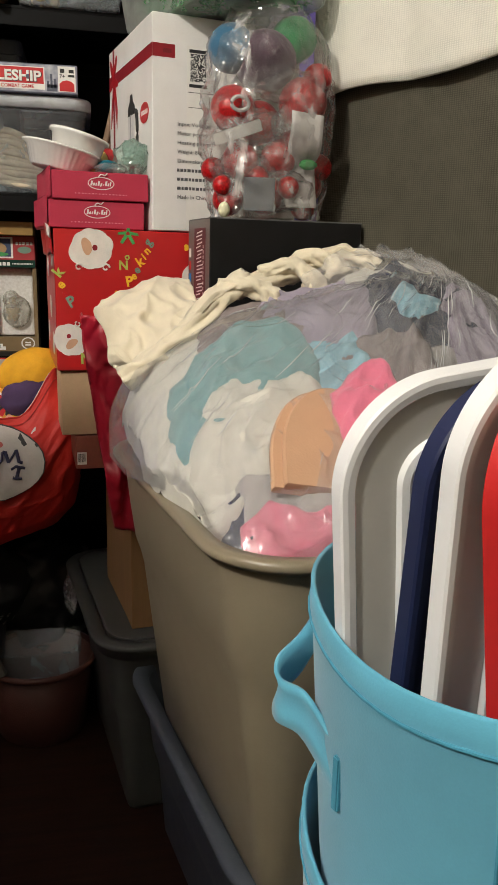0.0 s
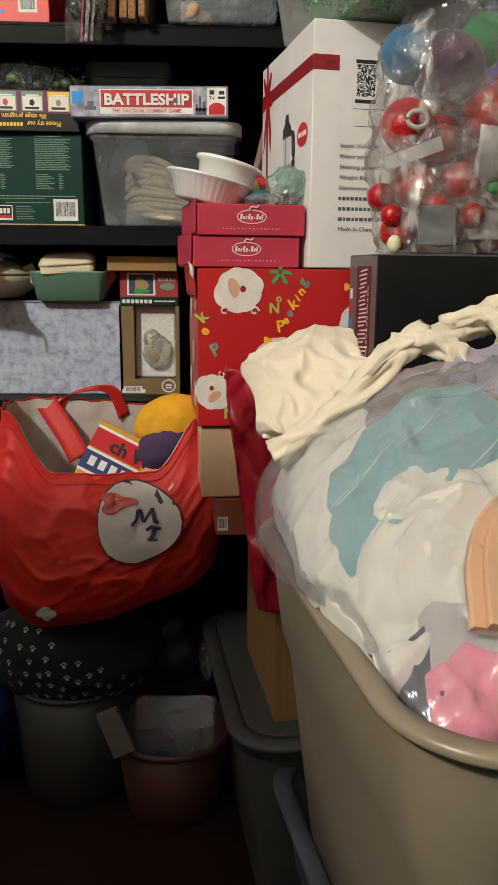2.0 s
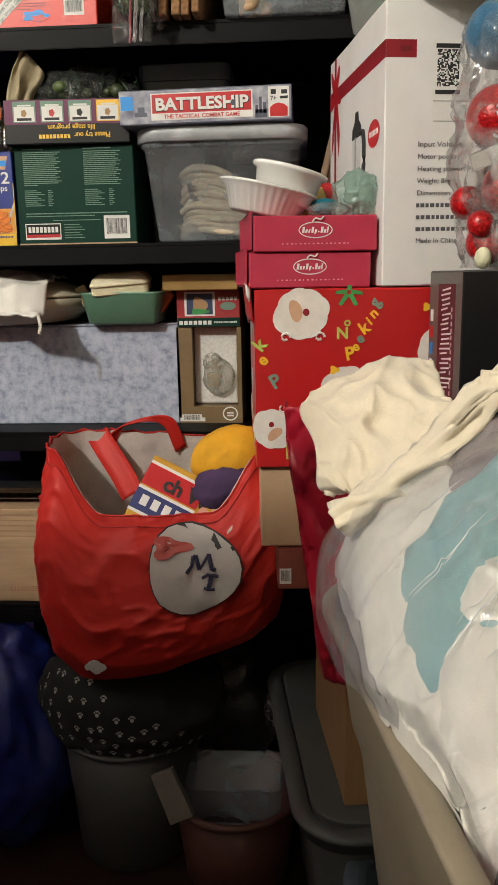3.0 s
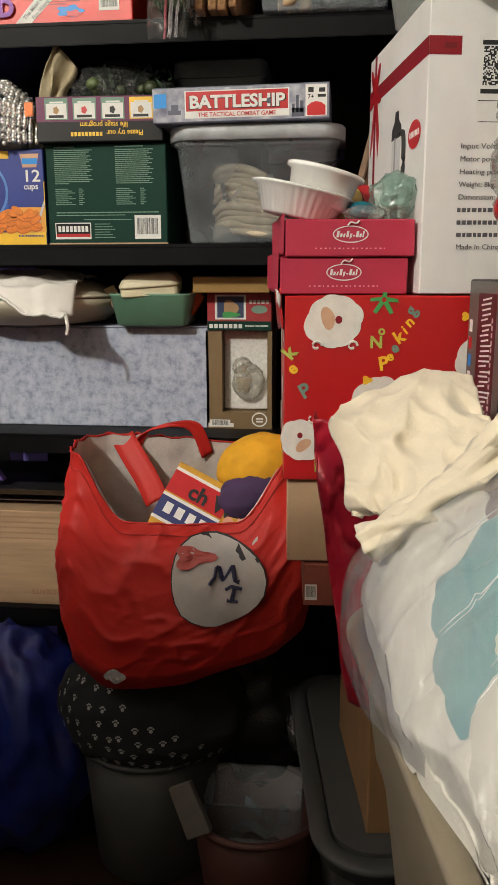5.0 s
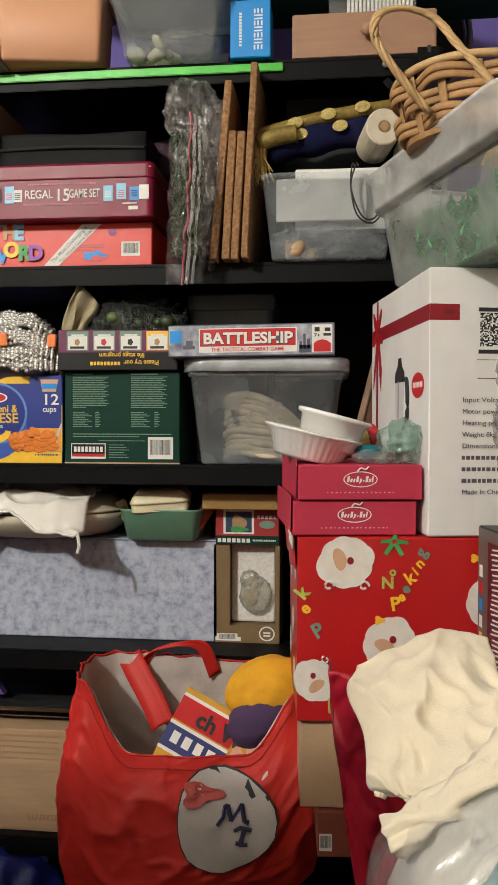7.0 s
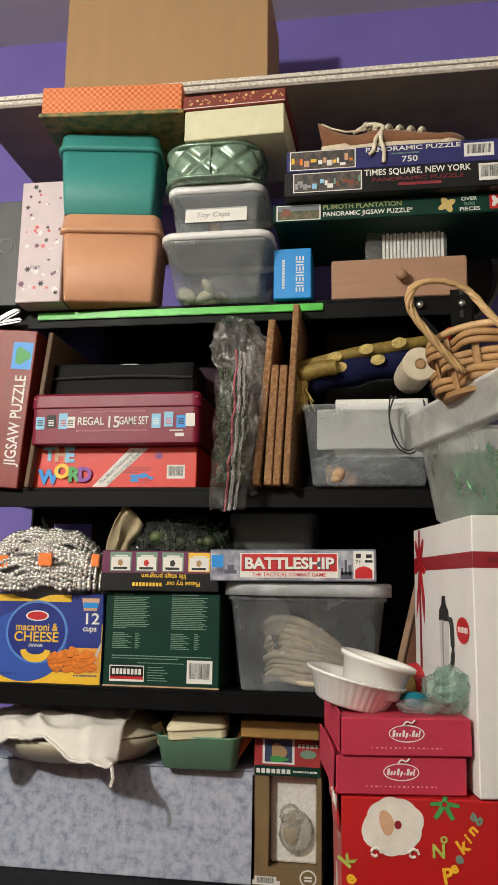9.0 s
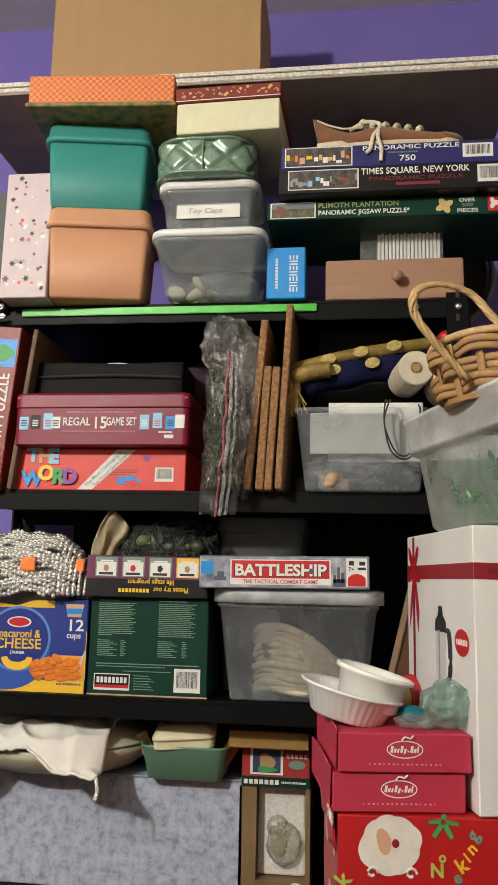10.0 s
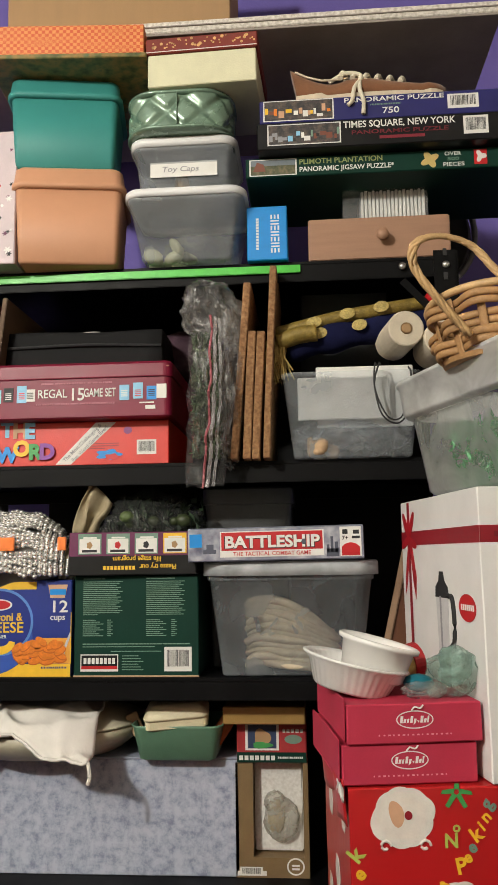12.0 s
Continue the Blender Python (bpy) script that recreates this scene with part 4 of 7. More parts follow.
# ---- middle shelf ----
Z3 = LEVELS[3]
mac = carded("food_carton", -0.52, 1.657, Z3, 0.236, 0.20, 0.150, BLUE, "blue and yellow macaroni and cheese carton", "carton", amp=0.0012)
flat("band", -0.117, 0.002, 0.117, 0.020, YELLOW, mac)
flat("band", -0.117, 0.136, 0.060, 0.148, YELLOW, mac)
shape("bowl", oval(-0.020, 0.062, 0.075, 0.060, 40), plain("bowl_blue", (0.03, 0.09, 0.42), 0.4), mac, d=0.0017)
flat("band", 0.062, 0.0205, 0.117, 0.060, plain("pale_orange_print", (0.75, 0.34, 0.05), 0.45), mac, d=0.0011)
shape("disc", oval(0.0, 0.085, 0.056, 0.053, 40), plain("pale_blue_ring", (0.10, 0.25, 0.62), 0.4), mac, y=-0.0012, d=0.0008)
shape("disc", oval(0.0, 0.085, 0.052, 0.049, 40), plain("deep_blue_disc", (0.01, 0.025, 0.22), 0.4), mac, y=-0.0018, d=0.0008)
text("macaroni &", 0.0, 0.087, 0.0185, YELLOW, mac, y=-0.0022, width=0.076, align="CENTER")
text("CHEESE", 0.0, 0.069, 0.023, YELLOW, mac, y=-0.0022, width=0.080, align="CENTER")
text("DINNER", 0.0, 0.060, 0.007, PAPER, mac, y=-0.0022, align="CENTER")
shape("logo", oval(0.0, 0.112, 0.021, 0.009, 24), PAPER, mac, y=-0.0022)
shape("logo", oval(0.0, 0.112, 0.018, 0.007, 24), RED, mac, y=-0.003)
smile = [(0.027 * math.cos(a), 0.054 + 0.020 * math.sin(a)) for a in [math.pi * (1 + i / 16) for i in range(17)]] + [(0.017 * math.cos(a), 0.056 + 0.009 * math.sin(a)) for a in [math.pi * (2 - i / 16) for i in range(17)]]
shape("smile", smile, YELLOW, mac, y=-0.0024)
r = random.Random(2)
MACA = mat("macaroni_print", (0.78, 0.22, 0.02), 0.4, 0, 0.25, 120, 0.1)
MACADARK = plain("macaroni_shade_print", (0.52, 0.12, 0.01), 0.4)
for i in range(24):
    row = i % 6
    x, z, a = 0.032 + row * 0.013 + r.uniform(-0.004, 0.004), 0.026 + (i // 6) * 0.0095 * (1 - abs(row - 3) * 0.12) + r.uniform(-0.002, 0.002), r.uniform(-0.9, 0.9)
    shape("macaroni", oval(x, z - 0.001, 0.0105, 0.0062, 16, 0.04, 2, a), MACADARK, mac, y=-0.0022, d=0.0006 + i * 0.00008)
    shape("macaroni", oval(x, z, 0.0098, 0.0052, 16, 0.04, 2, a), MACA, mac, y=-0.0022, d=0.0010 + i * 0.00008)
shape("spoon", [(0.102, 0.030), (0.106, 0.045), (0.116, 0.070), (0.117, 0.064), (0.110, 0.044), (0.106, 0.028)], mat("spoon_grey", (0.55, 0.55, 0.6), 0.3), mac, y=-0.002)
text("12", 0.082, 0.100, 0.026, PAPER, mac, width=0.024)
text("cups", 0.083, 0.088, 0.0135, PAPER, mac, width=0.024)
shape("cup", [(0.083, 0.122), (0.106, 0.122), (0.111, 0.143), (0.079, 0.143)], SKIN, mac)
flat("cup_band", 0.082, 0.127, 0.108, 0.136, SKY, mac, y=-0.0012)
bars(words_row(0.07, 0.112, 0.013, 0.003, 4) + words_row(-0.09, -0.03, 0.013, 0.003, 5), BLUE, mac, y=-0.001)
bars([(-0.1175, 0.0005, 0.1175, 0.002), (0.1165, 0.02, 0.1178, 0.10)], YELLOW, mac)

kirk = carded("food_carton", -0.298, 1.655, Z3 + 0.0005, 0.198, 0.20, 0.156, FOREST, "dark green food carton with printed columns", "carton", amp=0.0015)
bars([(-0.0995, -0.0002, 0.0995, 0.0022)], CARDLIGHT, kirk)
cols = words_row(-0.085, -0.050, 0.150, 0.0016, 2, 0.05, 0.12) + words_row(0.016, 0.062, 0.150, 0.0016, 3, 0.05, 0.12)
for k in range(18):
    cols += words_row(-0.085, -0.022 - 0.012 * ((k * 7) % 5) / 5 - (0.03 if k == 17 else 0), 0.1455 - k * 0.0030, 0.0012, 100 + k, 0.03, 0.10)
    cols += words_row(0.016, 0.078 - 0.012 * ((k * 3) % 5) / 5, 0.1455 - k * 0.0030, 0.0012, 130 + k, 0.03, 0.10)
for k in range(9):
    for a, b in ((-0.085, -0.064 + 0.006 * (k % 3)), (-0.046, -0.040 + 0.003 * (k % 2)), (0.016, 0.038 + 0.005 * (k % 3)), (0.056, 0.062 + 0.003 * (k % 2))):
        cols += words_row(a, b, 0.086 - k * 0.0030, 0.0012, 160 + k, 0.03, 0.08)
cols += words_row(-0.085, 0.085, 0.049, 0.0016, 9, 0.03, 0.10) + words_row(-0.085, 0.030, 0.045, 0.0012, 10, 0.03, 0.10) + words_row(-0.04, 0.04, 0.038, 0.0012, 11, 0.03, 0.1)
bars(cols, PALEGREEN, kirk)
flat("logo", -0.088, 0.008, -0.028, 0.034, PAPER, kirk)
flat("logo", -0.0865, 0.0115, -0.0295, 0.0325, RED, kirk, y=-0.0012, d=0.0006)
flat("logo", -0.0865, 0.0165, -0.0295, 0.0325, BLACKCARD, kirk, y=-0.0014, d=0.0008)
bars([(-0.083 + i * 0.0065, 0.0195, -0.083 + i * 0.0065 + 0.0046, 0.0285) for i in range(8)], PAPER, kirk, y=-0.0022)
bars(sum([words_row(-0.022, 0.004 + 0.004 * (k % 3), 0.031 - k * 0.0042, 0.0012, 180 + k, 0.03, 0.08) for k in range(6)], []), PALEGREEN, kirk)
barcode(0.045, 0.008, 0.088, 0.045, kirk, seed=12)

tray = carded("food_tray", -0.302, 1.642, Z3 + 0.157, 0.202, 0.20, 0.068, BLACKCARD, "cut-down black and plum card tray upside down", "box", amp=0.002, rz=2)
flat("plum_band", -0.1, 0.030, 0.1, 0.067, PLUM, tray)
for i in range(4):
    x = -0.086 + i * 0.045
    flat("card", x, 0.033, x + 0.037, 0.065, (PALEGREEN, PALEGREEN, PALEGREEN, YELLOW)[i], tray, y=-0.0012)
    flat("card", x + 0.002, 0.0345, x + 0.035, 0.057, PAPER, tray, y=-0.0022, d=0.0006)
    shape("card_motif", oval(x + 0.018, 0.047, 0.0045, 0.0055, 14, 0.15, 5), (CARD, RED, INK, CARD)[i], tray, y=-0.0028, d=0.0005)
    flat("card", x + 0.006, 0.036, x + 0.030, 0.040, INK, tray, y=-0.0028, d=0.0004)
    bars([(x + 0.008, 0.0575, x + 0.030, 0.060)], PAPER, tray, y=-0.0024, d=0.0004)
text("Please try our", 0.070, 0.0165, 0.0115, YELLOW, tray, turn=180, width=0.058)
bars([(-0.046 + i * 0.0058, 0.0085, -0.046 + i * 0.0058 + 0.0042, 0.0145) for i in range(9)], YELLOW, tray)
text("life stage program", 0.046, 0.0285, 0.0115, YELLOW, tray, turn=180, width=0.076)
greens = thing("fake_foliage", pose(-0.300, 1.74, Z3 + 0.150), "dark artificial leaves in a clear wrapper above the tray", "foliage")
part("leaves", sprigs(500, -0.09, 0.10, -0.05, 0.07, 0.0, 0.130, 0.014, 8), mat("dark_leaf", (0.020, 0.045, 0.018), 0.5, 0, 0.4, 60, 0.1), greens)
part("fruit", pile(greens, "fruit", -0.05, 0.09, -0.06, -0.02, 0.085, 6, 0.011, mat("olive_fruit", (0.035, 0.050, 0.016), 0.5), 4, amp=0.08).data and blob((-0.02, -0.06, 0.10), (0.012, 0.01, 0.01), 0.1), mat("olive_fruit_dark", (0.08, 0.12, 0.04), 0.45), greens, smooth=True)
part("wrapper", blob((0.0, 0.0, 0.07), (0.105, 0.07, 0.075), 0.3, 2.6, 15, 5), clear("dark_wrapper_film", (0.75, 0.78, 0.76), 0.04, 0.07, 1.0, 50.0), greens, smooth=True)
tan = thing("paper_leaf", pose(-0.412, 1.66, Z3 + 0.15, 0, 10, 0), "crumpled tan paper sticking up beside the tray", "paper")
part("leaf", sheet(lambda u, v: (-0.012 + (0.022 + 0.016 * v) * u + 0.02 * v * v + 0.012 * noise.noise(Vector((u * 3, v * 4, 2))), 0.02 * u + 0.012 * noise.noise(Vector((u * 4, v * 3, 5))), 0.165 * v * (1 - 0.2 * u)), 14, 18, 0.0015), mat("tan_tissue", (0.36, 0.30, 0.19), 0.8), tan, smooth=True)

# silver bead garlands with orange tags
beads = thing("bead_garland", pose(-0.520, 1.68, Z3 + 0.152), "heap of silver bead garlands held by orange straps", "garland")
r = random.Random(21)
unit = bmesh.new()
bmesh.ops.create_icosphere(unit, subdivisions=2, radius=0.0040)
uv, uf = [tuple(v.co) for v in unit.verts], [[v.index for v in f.verts] for f in unit.faces]
unit.free()
vs, fs = [], []
for s in range(84):
    lift, fan = math.pi * (0.02 + 0.96 * ((s * 0.618) % 1)), r.uniform(-0.35, 0.35)
    shell = 1.0 - 0.10 * r.random()
    for i in range(32):
        t = -1 + 2 * i / 31
        wide = max(0.0, 1 - abs(t) ** 3) ** 0.5
        phi = lift + fan * t + 0.22 * noise.noise(Vector((t * 2.2, s * 1.7, 0)))
        k = shell * (1 + 0.10 * noise.noise(Vector((t * 3, s, 4))))
        x = 0.116 * t
        y = -0.052 * k * wide * math.cos(phi)
        z = 0.004 + 0.104 * k * wide * abs(math.sin(phi))
        base = len(vs)
        vs += [(x + p[0], y + p[1], max(0.004, z) + p[2]) for p in uv]
        fs += [[base + k2 for k2 in f] for f in uf]
me = bpy.data.meshes.new("beads")
me.from_pydata(vs, [], fs)
SILVER = mat("silver_beads", (0.86, 0.85, 0.83), 0.22, 0.8, 0.1)
tagged(link("bead_strand", me, SILVER, beads, True), kind="stuff")
part("core", blob((0, 0.004, 0.034), (0.104, 0.043, 0.060), 0.10, 2.0, 3), mat("dull_silver", (0.30, 0.30, 0.30), 0.35, 0.7), beads, smooth=True)
for x, w, z in ((-0.075, 0.05, 0.052), (0.022, 0.024, 0.056), (0.104, 0.014, 0.056)):
    part("strap", box(x - w / 2, -0.064 + abs(x) * 0.25, z - 0.011, x + w / 2, -0.060 + abs(x) * 0.25, z + 0.010, 0.001), mat("orange_plastic", (0.85, 0.20, 0.02), 0.45), beads)

# storage tub with rope, game on top
rt = clear_tub("storage_tub", -0.055, 1.632, Z3, 0.258, 0.26, 0.176, 0.026, "clear plastic tub of coiled rope with grey lid", clear("lid_plastic", (0.66, 0.70, 0.74), 0.62, 0.3), 0.022, 0.022, clear("milky_tub_plastic", (0.70, 0.78, 0.84), 0.26, 0.25, 0.02), rz=0.0, over=0.009)
ROPE = mat("cream_rope", (0.74, 0.63, 0.47), 0.9, 0, 0.2, 60, 0.4)
for i in range(11):
    far, top = 0.055 + 0.004 * (i % 3), 0.112 - 0.0095 * i
    dip = 0.030 * max(0.0, 1 - i / 7)
    pts = smooth_path([(-0.070 + 0.003 * (i % 2), 0.055 + 0.012 * (i % 3), top - 0.006), (-0.050, 0.032 + 0.006 * (i % 3), top + 0.004), (-0.010, 0.026 + 0.004 * (i % 2), top), (0.030, 0.030, top - dip * 0.6 - 0.004), (far, 0.045, top - dip - 0.014), (far + 0.006, 0.075, max(0.012, top - dip - 0.020)), (0.02, 0.105, max(0.012, top - 0.030))], 6)
    part("rope", tube([Vector((p.x, p.y, max(p.z, 0.010))) for p in pts], 0.0068, 8), ROPE, rt, smooth=True)
part("tie", tube([(-0.052 + 0.002 * math.cos(k), 0.020 + 0.010 * math.sin(k), 0.070 + 0.006 * k) for k in range(5)], 0.004, 6), mat("grey_tie", (0.35, 0.35, 0.36), 0.3), rt)
ob = carded("board_game", -0.075, 1.612, Z3 + 0.177, 0.268, 0.26, 0.051, mat("grey_blue_card", (0.20, 0.22, 0.30), 0.4, 0, 0.5, 30, 0.03), "flat square naval board game box with red title panel", "board game", amp=0.0008, ry=-0.6)
GREYSEA = mottled("sea_print", [(0.3, (0.10, 0.10, 0.16)), (0.5, (0.30, 0.31, 0.38)), (0.7, (0.55, 0.55, 0.60))], 40.0, 0.4, Detail=4.0)
flat("picture", -0.133, 0.002, 0.133, 0.049, GREYSEA, ob)
flat("title_panel", -0.084, 0.006, 0.074, 0.045, PAPER, ob, y=-0.0012)
flat("title_panel", -0.082, 0.016, 0.072, 0.0435, RED, ob, y=-0.002, d=0.0008)
text("BATTLESHIP", -0.005, 0.0200, 0.0245, INK, ob, y=-0.0027, width=0.147, align="CENTER", bold=0.055)
text("BATTLESHIP", -0.005, 0.0205, 0.0245, PAPER, ob, y=-0.0036, width=0.144, align="CENTER", bold=0.035)
shape("title_badge", oval(0.0435, 0.0275, 0.0034, 0.0044, 20, 0.1, 6), SLATE, ob, y=-0.0062, d=0.0006)
text("THE TACTICAL COMBAT GAME", -0.005, 0.0080, 0.0085, RED, ob, y=-0.002, width=0.118, align="CENTER")
flat("corner_logo", -0.131, 0.022, -0.112, 0.042, SKY, ob, y=-0.0012)
flat("age_panel", 0.098, 0.004, 0.130, 0.048, PAPER, ob, y=-0.0012)
shape("age_panel", [(0.1005, 0.005), (0.1275, 0.005), (0.1275, 0.018), (0.122, 0.0225), (0.114, 0.0245), (0.106, 0.0225), (0.1005, 0.018)], RED, ob, y=-0.0022)
text("7+", 0.101, 0.028, 0.009, INK, ob, y=-0.002)
bars([(0.102, 0.037, 0.110, 0.044), (0.116, 0.030, 0.128, 0.034), (0.118, 0.037, 0.127, 0.043)], INK, ob, y=-0.002, d=0.0006)
for a in ((0.0775, 0.004, 0.096, 0.016), (0.084, 0.010, 0.088, 0.034), (0.090, 0.010, 0.095, 0.026), (0.078, 0.010, 0.082, 0.022), (-0.110, 0.012, -0.090, 0.018), (-0.105, 0.018, -0.094, 0.026)):
    flat("skyline", *a, SLATE, ob, y=-0.001)
ob = thing("dark_tub", pose(-0.128, 1.80, Z3), "dark grey plastic tub with a lid at the back", "storage tub")
DG = mat("dark_grey_plastic", (0.06, 0.064, 0.066), 0.5)
part("body", tub([(0.012, 0), (0.0, 0.270), (0.0, 0.272)], 0.15, 0.18, 0.015), DG, ob)
part("lid", tub([(-0.004, 0.2725), (-0.004, 0.298), (0.002, 0.302)], 0.15, 0.18, 0.016), DG, ob)
ob.location.y = 1.85
ob = thing("picture_frame", pose(0.120, 1.695, Z3, -4, 14, 0), "brown wooden picture frame leaning at the shelf end", "picture frame")
FRAMEWOOD = mat("red_brown_wood", (0.16, 0.060, 0.030), 0.45, 0, 0.25, 20, 0.05, stretch=(30, 30, 5))
part("frame", box(-0.035, 0, 0, 0.028, 0.012, 0.250, 0.002), FRAMEWOOD, ob)
part("moulding", box(-0.041, -0.006, 0, -0.030, 0.0, 0.250, 0.002), mat("pale_frame_edge", (0.34, 0.21, 0.13), 0.5), ob)

# ---- lower shelf: marbled box, dishes, ornament box ----
Z2 = LEVELS[2]
MARBLE = mottled("blue_marbled_paper", [(0.34, (0.20, 0.23, 0.34)), (0.47, (0.36, 0.40, 0.51)), (0.60, (0.47, 0.51, 0.60))], 55.0, 0.6, Detail=5.0, Roughness=0.7, Distortion=0.0)
ob = thing("storage_box", pose(-0.395, 1.727, Z2), "large pale blue marbled cardboard storage box", "box")
part("body", worn_box(-0.25, 0, 0, 0.25, 0.30, 0.177, 0.0015, 6), MARBLE, ob)
part("edge", worn_box(-0.251, -0.0015, 0.1772, 0.251, 0.30, 0.1805, 0.001, 6), mat("grey_blue_edge", (0.30, 0.33, 0.42), 0.6), ob)

CASS = mat("beige_stoneware", (0.60, 0.55, 0.42), 0.4, 0, 0.06)
ob = thing("casserole_dish", pose(-0.475, 1.784, Z2 + 0.181), "large oval beige casserole dish with lid", "dish")
part("body", lathe([(0.08, 0), (0.12, 0.006), (0.150, 0.030), (0.158, 0.046), (0.150, 0.047)], 48, 1.06, 0.95), CASS, ob, smooth=True)
part("lid", lathe([(0.150, 0.0475), (0.158, 0.049), (0.157, 0.053), (0.10, 0.075), (0.05, 0.082), (0.001, 0.083)], 48, 1.06, 0.95), CASS, ob, smooth=True)
cl = thing("cloth_bag", pose(-0.475, 1.744, Z2 + 0.181), "white cotton drawstring bag draped on the casserole", "cloth")
COTTON = mat("white_cotton", (0.78, 0.75, 0.70), 0.9, 0, 0.05, 60, 0.2, 700)


def draped(u, v):
    """Cloth over the lid, its near corner hanging to a point at the front."""
    x = -0.150 + 0.250 * u + 0.020 * v
    y = 0.100 - (0.205 + 0.045 * max(0.0, u) ** 1.6) * v
    rr = math.hypot(x / 1.06, (y - 0.04) / 0.95)
    z = 0.090 - 0.020 * (rr / 0.15) ** 2 if rr < 0.158 else 0.068 - (rr - 0.158) * 1.9
    f = Vector((u * 3 + v, v * 3.5 - u * 2, 0.3))
    return (x, y, max(z, 0.020) + 0.012 * (ridge(f + noise.noise_vector(f) * 0.5) - 0.3) + 0.004 * noise.noise(Vector((u * 9, v * 9, 1))))


part("cloth", sheet(draped, 50, 50, 0.002), COTTON, cl, smooth=True)
part("cord", tube([Vector(draped(i / 30, 1.0)) + Vector((0, -0.002, 0.001 * math.sin(i * 3))) for i in range(31)], 0.0026, 6), COTTON, cl)
part("cord", tube(smooth_path([Vector(draped(1, 1)), Vector(draped(1, 1)) + Vector((0.004, -0.004, -0.018)), Vector(draped(1, 1)) + Vector((0.001, -0.003, -0.030))], 5), 0.003, 6), COTTON, cl)

JADE = mat("jade_stoneware", (0.135, 0.275, 0.185), 0.4, 0, 0.06)
gd = thing("baking_dish", pose(-0.240, 1.745, Z2 + 0.181), "small green rectangular baking dish holding packets", "dish")
bm = tub([(0.022, 0), (0.014, 0.004), (0.003, 0.052), (0.0, 0.056), (0.004, 0.056), (0.016, 0.008)], 0.150, 0.125, 0.022)
part("dish", bm, JADE, gd, smooth=True)
ob = thing("butter_dish", pose(-0.243, 1.722, Z2 + 0.181 + 0.054, 6, -4, 6), "cream plastic butter dish with a ridged lid", "dish")
IVORY = mat("ivory_plastic", (0.72, 0.65, 0.44), 0.45, 0, 0.05)
part("base", tub([(0.004, 0), (0.0, 0.003), (0.0, 0.016)], 0.100, 0.075, 0.01), IVORY, ob)
part("lid", tub([(-0.002, 0.0165), (-0.002, 0.020), (0.004, 0.030), (0.012, 0.036), (0.02, 0.037)], 0.100, 0.075, 0.012), IVORY, ob, smooth=True)
ob = thing("packet", pose(-0.185, 1.745, Z2 + 0.205, 0, 35, 0), "orange packet standing in the baking dish", "packet")
part("packet", worn_box(-0.012, -0.02, 0, 0.012, 0.0, 0.040, 0.002, 3), mat("rust_orange", (0.45, 0.10, 0.02), 0.5), ob)
ob = thing("paper_slip", pose(-0.308, 1.735, Z2 + 0.215, 0, -25, 0), "curled brown paper slip in the baking dish", "paper")
part("slip", worn_box(-0.010, -0.004, 0, 0.010, -0.002, 0.036, 0.003, 4), CARDLIGHT, ob)

orn = thing("ornament_box", pose(-0.093, 1.727, Z2), "brown card ornament box with a window and glass figure", "box")
BRONZE = mat("bronze_card", (0.20, 0.13, 0.06), 0.5, 0, 0.1)
bm = bmesh.new()
for a in ((-0.058, 0, 0, 0.058, 0.10, 0.030), (-0.058, 0, 0.030, -0.030, 0.10, 0.173), (0.050, 0, 0.030, 0.058, 0.10, 0.173), (-0.030, 0.06, 0.030, 0.050, 0.10, 0.173)):
    add_box(bm, *a)
part("body", bm, BRONZE, orn)
part("foam", box(-0.029, 0.024, 0.032, 0.049, 0.058, 0.172, 0.002), mottled("white_foam", [(0.3, (0.62, 0.60, 0.56)), (0.7, (0.78, 0.77, 0.74))], 200.0, 0.9, bump=0.4), orn)
CUT = clear("cut_glass", (0.74, 0.72, 0.64), 0.30, 0.1, 0.6, 60.0, ior=1.5)
part("figure", blob((0.014, 0.018, 0.082), (0.029, 0.014, 0.034), 0.12, 2.0, 6, 4), CUT, orn, smooth=True)
part("figure", blob((0.004, 0.016, 0.108), (0.017, 0.011, 0.018), 0.2, 2.4, 3, 4), CUT, orn, smooth=True)
part("amber_core", blob((0.006, 0.022, 0.086), (0.014, 0.006, 0.026), 0.35, 2.4, 8, 3), mat("amber_glass", (0.42, 0.34, 0.20), 0.3), orn, smooth=True)
flat("card_strip", -0.056, 0.003, -0.010, 0.010, PAPER, orn)
barcode(-0.052, 0.0035, -0.016, 0.016, orn, y=-0.0014, seed=31)
shape("seal", oval(0.036, 0.017, 0.014, 0.013, 24), PAPER, orn)
shape("seal", oval(0.036, 0.017, 0.0115, 0.0105, 24), BRONZE, orn, y=-0.0016, d=0.0006)
bars([(0.030, 0.017, 0.042, 0.020), (0.030, 0.012, 0.042, 0.015)], PAPER, orn, y=-0.002, d=0.0008)
rd = carded("ornament_box", -0.092, 1.724, Z2 + 0.1735, 0.112, 0.10, 0.064, mat("christmas_red_card", (0.38, 0.03, 0.035), 0.45), "small red and green ornament box with stamp picture", amp=0.0008)
flat("green_band", -0.0555, 0.0005, 0.0555, 0.016, FOREST, rd)
bars([(-0.052 + i * 0.0085, 0.004, -0.052 + i * 0.0085 + 0.0062, 0.011) for i in range(7)] + words_row(0.010, 0.050, 0.0065, 0.003, 3), PAPER, rd, y=-0.0014)
flat("stamp", -0.042, 0.019, 0.012, 0.061, PAPER, rd)
flat("stamp", -0.038, 0.022, 0.008, 0.058, plain("night_blue", (0.03, 0.05, 0.12)), rd, y=-0.0014, d=0.0006)
